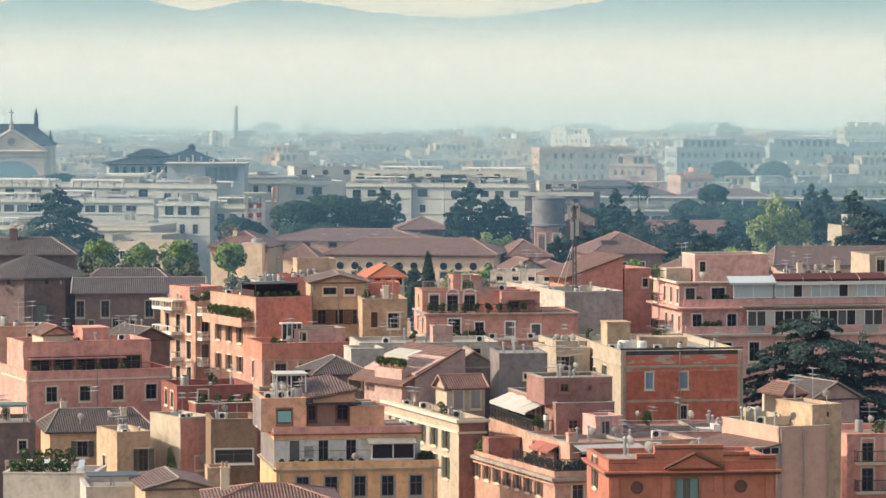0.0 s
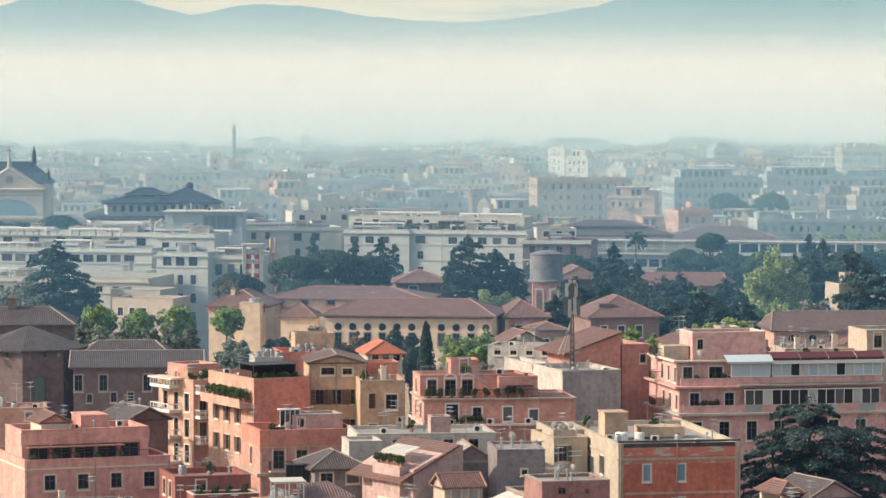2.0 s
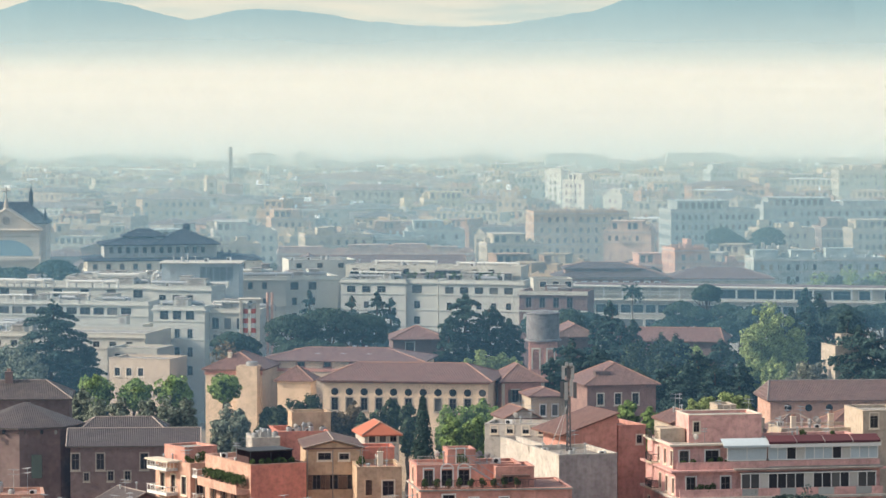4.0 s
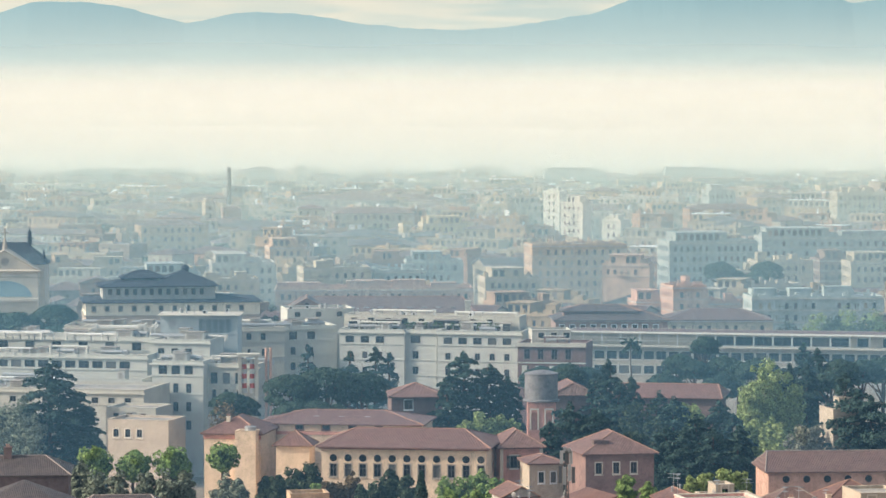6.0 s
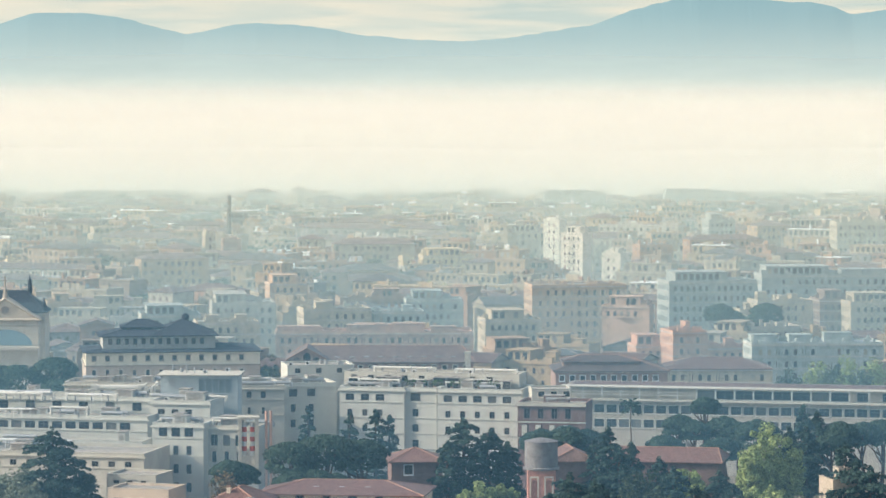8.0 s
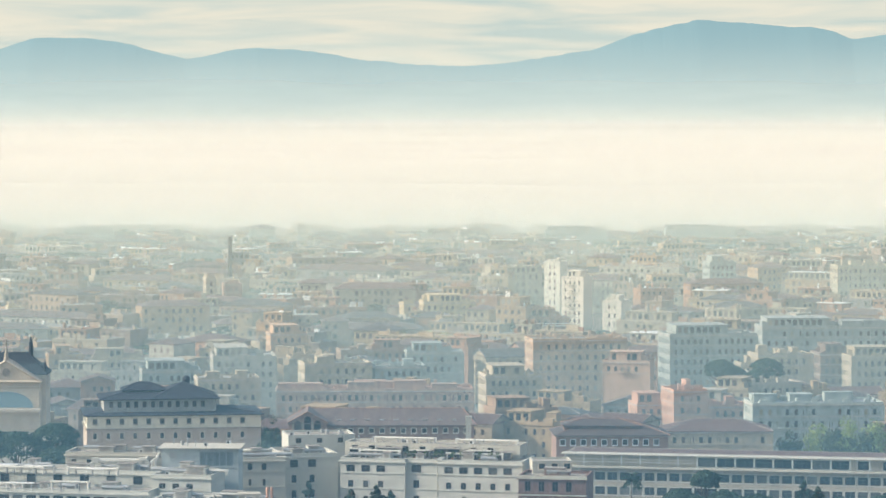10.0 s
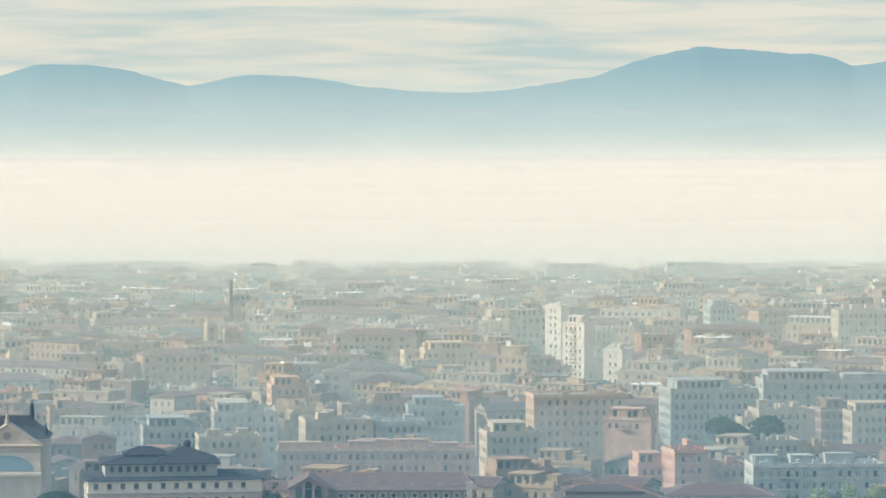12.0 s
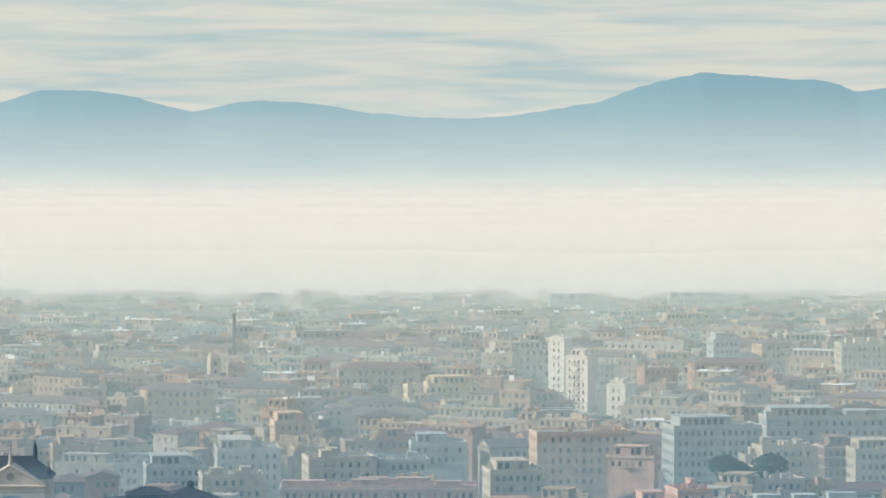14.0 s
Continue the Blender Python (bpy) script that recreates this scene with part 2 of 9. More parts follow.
def window(house, m, w, h, style, casing=None, shutter=None):
    """An opening's fittings: casing, sash and pane, and shutters where it has them. m: outer lower left corner, x along the wall, y inwards."""
    key = (round(w, 2), round(h, 2))
    if style == "far":
        return child("window", shared(("window", *key, "far"), lambda: boxes((0, w, 0.10, 0.16, 0, h)), FAR_GLASS), house, at=m)
    cas = casing or CREAM
    win = child("window", shared(("window", *key, cas.name), lambda: frame_boxes(w, h, 0.15, -0.05, 0.03, 0.08), cas), house, at=m)
    if style == "shut":
        for x in (0.0, w / 2 + 0.01):
            child("shutter", shared(("shutter", *key, shutter.name), lambda: slats(w / 2 - 0.01, h), shutter), win, at=pose(x, 0.03, 0))
        return win
    child("sash", shared(("sash", *key), lambda: boxes((0, 0.05, 0.12, 0.18, 0, h), (w - 0.05, w, 0.12, 0.18, 0, h), (w / 2 - 0.025, w / 2 + 0.025, 0.12, 0.18, 0, h),
          (0.07, w - 0.07, 0.12, 0.18, 0, 0.08), (0.07, w - 0.07, 0.12, 0.18, h - 0.07, h), (0.07, w - 0.07, 0.12, 0.18, h * 0.62, h * 0.62 + 0.04)), SASH), win)
    child("pane", shared(("pane", *key), lambda: boxes((0.02, w - 0.02, 0.15, 0.165, 0.02, h - 0.02)), GLASS), win)
    if style == "open" and shutter:
        for x in (-w / 2 - 0.03, w + 0.03):
            child("shutter", shared(("shutter", *key, shutter.name), lambda: slats(w / 2 - 0.01, h), shutter), win, at=pose(x, -0.10, 0))
    return win


SIDES = {"front": lambda w, d: ((0, 0), (1, 0), w, 0), "left": lambda w, d: ((0, d), (0, -1), d, -90),
         "right": lambda w, d: ((w, 0), (0, 1), d, 90), "back": lambda w, d: ((w, d), (-1, 0), w, 180)}


def block(house, w, d, z0, z1, wall, at=(0, 0), holes=(), parapet=0.5, roof=None, coping=None, name="wall", label=""):
    """One storeyed block of a house. holes: (side, u, z, w, h, style, casing, shutter)."""
    v, f = [], []
    ox, oy = at
    for side, make in SIDES.items():
        o, u, width, turn = make(w, d)
        mine = [h for h in holes if h[0] == side and h[1] > 0.05 and h[1] + h[3] < width - 0.05]
        facade(v, f, (o[0] + ox, o[1] + oy), u, width, z0, z1, [h[1:5] for h in mine])
        for h in mine:
            m = Matrix.Translation((o[0] + ox, o[1] + oy, 0)) @ pose(0, 0, 0, 0, 0, turn) @ pose(h[1], 0, h[2])
            window(house, m, h[3], h[4], h[5], *h[6:])
    ob = link(name, v, f, wall, house, label)
    t = 0.28
    if parapet is not None:
        top = z1 - parapet
        link("roof", *boxes((ox + t, ox + w - t, oy + t, oy + d - t, top - 0.3, top)), roof or TAR, house, "flat terrace roof")
        c = coping or wall
        link("parapet", *boxes((ox, ox + w, oy + 0.001, oy + t, z1 - parapet - 0.3, z1 - 0.002), (ox, ox + w, oy + d - t, oy + d - 0.001, z1 - parapet - 0.3, z1 - 0.002),
             (ox + 0.001, ox + t, oy + t, oy + d - t, z1 - parapet - 0.3, z1 - 0.002), (ox + w - t, ox + w - 0.001, oy + t, oy + d - t, z1 - parapet - 0.3, z1 - 0.002)), wall, house)
        link("coping", *boxes((ox - 0.05, ox + w + 0.05, oy - 0.05, oy + t + 0.04, z1, z1 + 0.08), (ox - 0.05, ox + w + 0.05, oy + d - t - 0.04, oy + d + 0.05, z1, z1 + 0.08),
             (ox - 0.05, ox + t + 0.04, oy + t + 0.04, oy + d - t - 0.04, z1, z1 + 0.08), (ox + w - t - 0.04, ox + w + 0.05, oy + t + 0.04, oy + d - t - 0.04, z1, z1 + 0.08)), c, house)
    return ob


def band(house, w, d, z, tall, out, material, at=(0, 0), name="cornice", sides="fl"):
    ox, oy = at
    bs = [(ox - out, ox + w + out, oy - out, oy - 0.003, z, z + tall)]
    if "l" in sides:
        bs.append((ox - out, ox - 0.003, oy, oy + d, z, z + tall))
    return link(name, *boxes(*bs), material, house)


def rowed(side, u0, step, count, z, w, h, style, casing=None, shutter=None):
    return [(side, u0 + step * i, z, w, h, style, casing, shutter) for i in range(count)]


def hip_roof(house, x0, x1, y0, y1, z, rise, material, over=0.5, hip=1.0, name="roof", thick=0.18):
    """A pitched roof along the longer side; hip 1 slopes the ends back, 0 gives gables."""
    a0, a1, b0, b1 = x0 - over, x1 + over, y0 - over, y1 + over
    run = (b1 - b0) / 2 if a1 - a0 >= b1 - b0 else (a1 - a0) / 2
    if a1 - a0 >= b1 - b0:
        e = min(run * hip, (a1 - a0) / 2 - 0.01)
        r = [(a0 + e, (b0 + b1) / 2), (a1 - e, (b0 + b1) / 2)]
    else:
        e = min(run * hip, (b1 - b0) / 2 - 0.01)
        r = [((a0 + a1) / 2, b0 + e), ((a0 + a1) / 2, b1 - e)]
    v = [(a0, b0, z), (a1, b0, z), (a1, b1, z), (a0, b1, z)] + [(*p, z + rise) for p in r]
    if a1 - a0 >= b1 - b0:
        f = [(0, 1, 5, 4), (2, 3, 4, 5), (1, 2, 5), (3, 0, 4)]
        hips = [(0, 4), (3, 4), (1, 5), (2, 5), (4, 5)]
    else:
        f = [(0, 1, 4), (1, 2, 5, 4), (2, 3, 5), (3, 0, 4, 5)]
        hips = [(0, 4), (1, 4), (2, 5), (3, 5), (4, 5)]
    if hip < 0.05:
        # open ends: plastered gables stand in them, flush with the walls below
        ends = [q for q in f if len(q) == 3]
        f = [q for q in f if len(q) == 4]
        wall = next((c.data.materials[0] for c in reversed(house.children) if c.name.startswith("wall")), material)
        along = a1 - a0 >= b1 - b0
        for q in ends:
            gv = []
            for deep in (0.94 * over, 0.94 * over + 0.2):
                for i in q:
                    x, y, zz = v[i]
                    if along:
                        x += deep if x < (a0 + a1) / 2 else -deep
                    else:
                        y += deep if y < (b0 + b1) / 2 else -deep
                    gv.append((x, y, zz - 0.03))
            link("gable", gv, [(0, 1, 2), (5, 4, 3), (0, 3, 4, 1), (1, 4, 5, 2), (2, 5, 3, 0)], wall, house)
    n = len(v)
    v += [(a, b, c - thick) for a, b, c in v]
    f += [tuple(n + i for i in reversed(q)) for q in f]
    f += [(n, n + 1, 1, 0), (n + 1, n + 2, 2, 1), (n + 2, n + 3, 3, 2), (n + 3, n, 0, 3)]
    ob = link(name, v, f, material, house)
    cv, cf = [], []
    for i, j in hips:
        tube(cv, cf, v[i], v[j], 0.10)
    link("ridge_tiles", cv, cf, MORTAR if material in (TILE_DARK, TILE_BROWN) else material if material.name.startswith("slate") else RIDGE, ob)
    return ob


RIDGE, MORTAR = plain((0.33, 0.19, 0.14), 0.8), plain((0.30, 0.25, 0.22), 0.9, 0.0, 0.6, 2.5)


# ---- trees ----
def leaf_mesh(name, centres, size, material, parent, rng, flat=0.0, label="", out=None):
    """A crown: one small leaf spray at each centre, turned roughly to the way out where that is given."""
    c = np.asarray(centres)
    n = len(c)
    if out is None:
        a = rng.normal(size=(n, 3))
        a[:, 2] *= 1 - flat
        a /= np.linalg.norm(a, axis=1)[:, None]
        b = np.cross(a, rng.normal(size=(n, 3)))
        if flat:
            b[:, 2] *= 1 - flat
    else:
        up = out / (np.linalg.norm(out, axis=1)[:, None] + 1e-6) + rng.normal(size=(n, 3)) * 0.42
        a = np.cross(up, rng.normal(size=(n, 3)))
        a /= np.linalg.norm(a, axis=1)[:, None] + 1e-6
        b = np.cross(up, a)
    b /= np.linalg.norm(b, axis=1)[:, None] + 1e-6
    s = size * rng.uniform(0.6, 1.4, (n, 1))
    v = np.stack([c - a * s, c - b * s * 0.6, c + a * s, c + b * s * 0.6], 1).reshape(-1, 3)
    me = bpy.data.meshes.new(name)
    me.vertices.add(4 * n)
    me.vertices.foreach_set("co", v.astype(np.float32).ravel())
    me.loops.add(4 * n)
    me.loops.foreach_set("vertex_index", np.arange(4 * n, dtype=np.int32))
    me.polygons.add(n)
    me.polygons.foreach_set("loop_start", np.arange(0, 4 * n, 4, dtype=np.int32))
    me.update()
    me.materials.append(material)
    return child(name, me, parent, label)


def clump(rng, centre, r, n, squash=0.7):
    p = rng.normal(size=(n, 3))
    p /= np.linalg.norm(p, axis=1)[:, None]
    p *= rng.uniform(0.55, 1.0, (n, 1)) ** 0.5
    return np.asarray(centre) + p * np.array([r, r, r * squash])


def wood(parent, height, r, limbs, rng):
    v, f = [], []
    k = 6
    pts = [Vector((rng.normal() * 0.1 * i ** 0.5, rng.normal() * 0.1 * i ** 0.5, height * i / k)) for i in range(k + 1)]
    for i in range(k):
        tube(v, f, pts[i], pts[i + 1], r * (1 - 0.75 * i / k), r * (1 - 0.75 * (i + 1) / k), 7)
    link("trunk", v, f, BARK, parent, smooth=True)
    for a, b in limbs[::max(1, len(limbs) // 5)]:
        v, f = [], []
        a, b = Vector(a), Vector(b)
        mid = (a + b) / 2 + Vector((0, 0, -0.06 * (b - a).length))
        tube(v, f, a, mid, r * 0.35, r * 0.22, 5)
        tube(v, f, mid, b, r * 0.22, r * 0.06, 5)
        link("limb", v, f, BARK, parent)


def cedar(x, y, h, spread, seed, label, z=0.0, material=None, tiers=9, bare=0.12, density=1.0, flat=0.55, boughs=9, loose=0.34, leaf=0.24):
    """A cedar: level pads of needles on long boughs, gathered in tiers with gaps of shade between, ragged at the tips."""
    rng = np.random.default_rng(seed)
    t = thing("cedar_tree", pose(x, y, z), label, "tree", "trees of the park")
    pts, outs, limbs = [], [], []
    for i in range(tiers):
        for k in range(boughs + 3):
            q = min(max((i + 0.5 + rng.normal() * (0.1 + loose * 0.7)) / tiers, 0), 1)
            zz = h * (bare + (0.97 - bare) * q)
            reach = 1.42 * spread * ((1 - q) ** flat * rng.uniform(0.62, 1.12) + 0.07)
            w = 2.39996 * (i * boughs + k) + rng.uniform(-0.4, 0.4)
            n = int(density * (13 + 15 * reach))
            s = rng.uniform(0.1, 1.0, n) ** 0.7
            wide = 0.25 * reach * np.sin(np.pi * np.clip(s * 0.88 + 0.06, 0, 1)) ** 0.8
            side = rng.uniform(-1, 1, n) * wide
            lift = rng.uniform(0.02, 0.16)
            up = lift * reach * s - 0.24 * reach * s ** 2.6 - 0.2 * np.abs(side) + rng.normal(size=n) * 0.09 - np.abs(rng.normal(size=n)) * 0.16
            ca, sa = math.cos(w), math.sin(w)
            pts.append(np.stack([reach * s * ca - side * sa, reach * s * sa + side * ca, zz + up], 1))
            outs.append(np.stack([0.45 * s * ca, 0.45 * s * sa, np.full(n, 0.8)], 1))
            if k % 3 == 0:
                limbs.append(((0, 0, zz - 0.02 * h), (0.85 * reach * ca, 0.85 * reach * sa, zz + 0.02 * reach)))
    top = clump(rng, (0, 0, h * 0.96), 0.06 * spread + 0.25, 60, 1.8)
    pts.append(top)
    outs.append(top - np.array([0, 0, h * 0.93]))
    wood(t, h * 0.97, 0.03 * h ** 0.9, limbs, rng)
    leaf_mesh("crown", np.concatenate(pts), leaf * 1.32, material or LEAF_DARK, t, rng, out=np.concatenate(outs))
    return t


def pine(x, y, h, spread, seed, label, z=0.0, thick=0.34, material=None):
    """A stone pine: bare trunk, spreading limbs, a broad smooth dome of needles, flat below."""
    rng = np.random.default_rng(seed)
    t = thing("stone_pine", pose(x, y, z), label, "tree", "trees of the park")
    pts, outs, limbs = [], [], []
    deep = min(h * thick, 1.05 * spread + 1.0)
    base = h - deep
    turn = rng.uniform(0, 6.283, 3)
    n = 84
    for i in range(n):
        w = 2.39996 * i
        edge = spread * (1.05 + 0.10 * math.sin(2 * w + turn[0]) + 0.07 * math.sin(3 * w + turn[1]) + 0.05 * math.sin(5 * w + turn[2]))
        rim = i >= 62
        q = rng.uniform(0.72, 1.0) if rim else math.sqrt((i + 0.5) / 62)
        zz = base + deep * (rng.uniform(0.16, 0.36) if rim else 0.30 + 0.58 * math.sqrt(max(0, 1 - 0.93 * q * q)) * rng.uniform(0.92, 1.04))
        r = spread * rng.uniform(0.15, 0.23)
        c = np.array((max(0, q * edge - 0.6 * r) * math.cos(w), max(0, q * edge - 0.6 * r) * math.sin(w), zz))
        if i % 8 == 0:
            limbs.append(((0, 0, base * rng.uniform(0.78, 0.95)), (c[0], c[1], zz - 0.5)))
        p = clump(rng, c, r, 82, 0.6)
        pts.append(p)
        outs.append((p - c) / r + 0.9 * np.array((c[0] / spread, c[1] / spread, 0.7)))
    wood(t, base * 1.1, 0.03 * h, limbs, rng)
    leaf_mesh("crown", np.concatenate(pts), 0.24, material or LEAF_PINE, t, rng, out=np.concatenate(outs))
    return t


def broadleaf(x, y, h, spread, seed, label, material, z=0.0, stem=0.3, dense=150, leaf=0.17):
    """A broad-leaved tree: trunk, limbs and a crown of many overlapping leaf clumps, uneven at the edge."""
    rng = np.random.default_rng(seed)
    t = thing("broadleaf_tree", pose(x, y, z), label, "tree", "trees of the park")
    pts, outs, limbs = [], [], []
    rz = min(h * (1 - stem) / 2, (0.92 if stem >= 0.5 else 2.6) * spread)
    c0 = h - rz
    n = int(34 + 30 * rz / spread)
    for i in range(n):
        p = rng.normal(size=3)
        p /= np.linalg.norm(p)
        k = rng.uniform(0.15, 0.9) ** 0.6
        r = spread * rng.uniform(0.17, 0.38)
        c = np.array((p[0] * (spread * 1.06 - 0.7 * r) * k, p[1] * (spread * 1.06 - 0.7 * r) * k, c0 + p[2] * (rz - 0.6 * r) * k))
        if i % 9 == 0:
            limbs.append(((0, 0, max(0.3, c0 - 0.8 * rz)), tuple(c)))
        q = clump(rng, c, r, int(dense * 0.34), 0.9)
        pts.append(q)
        outs.append((q - c) / r * 1.2 + 0.7 * p)
    wood(t, c0, 0.03 * h, limbs, rng)
    leaf_mesh("crown", np.concatenate(pts), leaf * 1.45, material, t, rng, out=np.concatenate(outs))
    return t


def cypress(x, y, h, r, seed, z=0.0):
    rng = np.random.default_rng(seed)
    t = thing("cypress_tree", pose(x, y, z), "dark green narrow cypress rising behind the roofs", "tree", "trees of the park")
    pts, outs = [], []
    for i in range(170):
        q, w = i / 169, 2.39996 * i
        rr = r * min(1.0, 0.5 + 1.6 * q) * (1 - max(0, q - 0.45) / 0.55) ** 0.6
        c = np.array((0.62 * rr * math.cos(w), 0.62 * rr * math.sin(w), h * (0.06 + 0.91 * q)))
        p = clump(rng, c, max(0.42 * rr, 0.22), 46, 1.5)
        pts.append(p)
        outs.append((p - c) + np.array((c[0], c[1], 0.4)))
    wood(t, h * 0.6, 0.2, [], rng)
    leaf_mesh("crown", np.concatenate(pts), 0.2, LEAF_DARK, t, rng, out=np.concatenate(outs))
    return t


def palm(x, y, h, seed):
    rng = np.random.default_rng(seed)
    t = thing("palm_tree", pose(x, y, 0), "tall slender palm with a drooping head", "tree", "trees of the park")
    wood(t, h, 0.25, [], rng)
    pts = []
    for i in range(34):
        w, up = rng.uniform(0, 6.283), rng.uniform(-0.5, 1.1)
        for s in np.linspace(0.15, 1, 16):
            rr = 2.0 * s
            pts.append((rr * math.cos(w) + rng.normal() * 0.08, rr * math.sin(w) + rng.normal() * 0.08, h + up * rr - 0.55 * rr * rr * 0.5))
    leaf_mesh("frond", np.array(pts), 0.26, LEAF_DARK, t, rng)
    return t


# ---- small things of the roofs ----
def house(x, y, turn, label, category="house", name="house", group="houses of the quarter"):
    return thing(name, pose(x, y, 0, 0, 0, turn), label, category, group)


def chimney(h, x, y, z0, tall, s=0.6, material=None):
    c = link("chimney", *boxes((x - s / 2, x + s / 2, y - s / 2, y + s / 2, z0, z0 + tall), (x - s / 2 - 0.06, x + s / 2 + 0.06, y - s / 2 - 0.06, y + s / 2 + 0.06, z0 + tall, z0 + tall + 0.12)), material or CREAM, h)
    v, f = [], []
    for k in (-0.15, 0.15):
        tube(v, f, (x + k, y, z0 + tall + 0.12), (x + k, y, z0 + tall + 0.5), 0.1)
    link("chimney_pot", v, f, RIDGE, c)


def antenna(m, tall=2.4, seed=0):
    r = random.Random(seed)
    t = thing("aerial", m @ pose(0, 0, 0, 0, 0, r.uniform(0, 180)), "thin grey television aerial on a roof", "aerial", "aerials on the roofs")
    v, f = [], []
    tube(v, f, (0, 0, 0), (0, 0, tall), 0.03, 0.025, 5)
    link("mast", v, f, STEEL, t)
    v, f = [], []
    for q in (0.8, 0.97):
        tube(v, f, (-0.7, 0, tall * q), (0.7, 0, tall * q), 0.02, n=4)
        for k in range(-3, 4):
            tube(v, f, (0.2 * k, -0.32 + 0.03 * k, tall * q), (0.2 * k, 0.32 - 0.03 * k, tall * q), 0.013, n=4)
    tagged(link("boom", v, f, STEEL, t), kind="stuff")


def dish(m, r=0.4, turn=150):
    t = thing("satellite_dish", m @ pose(0, 0, 0, 0, 0, turn), "pale grey satellite dish on a short pole", "dish", "dishes on the roofs")
    v, f = [], []
    tube(v, f, (0, 0, 0), (0, 0, 0.9), 0.035)
    link("pole", v, f, STEEL, t)
    v, f = [], []
    ring(v, f, [(0.02, 0.0), (r * 0.5, 0.025), (r, 0.10), (r, 0.115), (r * 0.5, 0.045), (0.02, 0.02)], 18)
    d = link("reflector", v, f, plain((0.33, 0.315, 0.30), 0.5), t)
    d.matrix_basis = pose(0, -0.1, 1.0, 74, 0, 0)
    v, f = [], []
    tube(v, f, (0, -0.1, 0.8), (0, -0.75, 1.15), 0.02)
    link("arm", v, f, STEEL, t)


def ac_unit(m):
    t = thing("air_conditioner", m, "white boxy air conditioner unit on a roof", "air conditioner", "air conditioners")
    link("casing", *boxes((-0.42, 0.42, -0.16, 0.16, 0.08, 0.68), (-0.4, -0.32, -0.14, 0.14, 0, 0.08), (0.32, 0.4, -0.14, 0.14, 0, 0.08)), WHITE, t)
    v, f = [], []
    ring(v, f, [(0.25, 0), (0.25, 0.03), (0.21, 0.03), (0.2, 0.01)], 16)
    g = link("grille", v, f, IRON, t)
    g.matrix_basis = pose(-0.1, -0.165, 0.38, 90, 0, 0)


def water_tank(m, r=0.55, tall=1.2, material=None):
    t = thing("water_tank", m, "squat grey roof water tank", "tank", "tanks on the roofs")
    v, f = [], []
    ring(v, f, [(r, 0), (r, tall * 0.9), (r * 0.8, tall), (r * 0.25, tall + 0.05)], 20)
    link("drum", v, f, material or STEEL, t, smooth=False)
    v, f = [], []
    ring(v, f, [(0.2, tall + 0.04), (0.2, tall + 0.12), (0.05, tall + 0.14)], 12)
    link("lid", v, f, IRON, t)


def potted(m, seed, r=0.45, tall=0.9, material=None):
    rng = np.random.default_rng(seed)
    t = thing("potted_shrub", m, "leafy green shrub in a clay pot on a terrace", "plant", "terrace plants")
    v, f = [], []
    ring(v, f, [(0.16, 0), (0.24, 0.34), (0.27, 0.34), (0.27, 0.4), (0.1, 0.4)], 12)
    link("pot", v, f, RIDGE, t)
    leaf_mesh("foliage", np.concatenate([clump(rng, (rng.normal() * 0.3 * r, rng.normal() * 0.3 * r, 0.4 + tall * q), r * (1.05 - 0.4 * q), 90, 0.8) for q in (0.2, 0.45, 0.75)]), 0.11, material or LEAF_POT, t, rng)


def vent(m, tall=1.0):
    t = thing("vent_pipe", m, "metal vent pipe with a cap", "pipe", "vents on the roofs")
    v, f = [], []
    tube(v, f, (0, 0, 0), (0, 0, tall), 0.1, n=8)
    link("pipe", v, f, STEEL, t)
    v, f = [], []
    ring(v, f, [(0.2, tall), (0.2, tall + 0.05), (0.05, tall + 0.18)], 10)
    link("cap", v, f, STEEL, t)


def railing(h, a, b, z, tall=1.0, step=0.14, material=None, name="railing"):
    """Top and bottom rail with uprights between two points of a house's plan."""
    a, b = Vector((*a, z)), Vector((*b, z))
    n = max(2, int((b - a).length / step))
    v, f = [], []
    up = Vector((0, 0, tall))
    tube(v, f, a + up, b + up, 0.035, n=5)
    tube(v, f, a + up * 0.1, b + up * 0.1, 0.025, n=4)
    for i in range(n + 1):
        p = a.lerp(b, i / n)
        tube(v, f, p, p + up, 0.014 if i % 8 else 0.03, n=4)
    return link(name, v, f, material or IRON, h)


def balcony(h, x, y, z, w, deep=1.1, material=None, slab=None, m=None):
    s = link("balcony", *boxes((0, w, -deep, 0, 0, 0.16), (-0.04, w + 0.04, -deep - 0.04, -deep + 0.06, 0.16, 0.24)), slab or CREAM, h)
    s.matrix_basis = m @ pose(x, 0, z) if m else pose(x, y, z)
    for a, b in (((0.04, -deep + 0.05), (w - 0.04, -deep + 0.05)), ((0.04, -deep + 0.05), (0.04, 0)), ((w - 0.04, -deep + 0.05), (w - 0.04, 0))):
        railing(s, a, b, 0.2, 0.95, material=material)


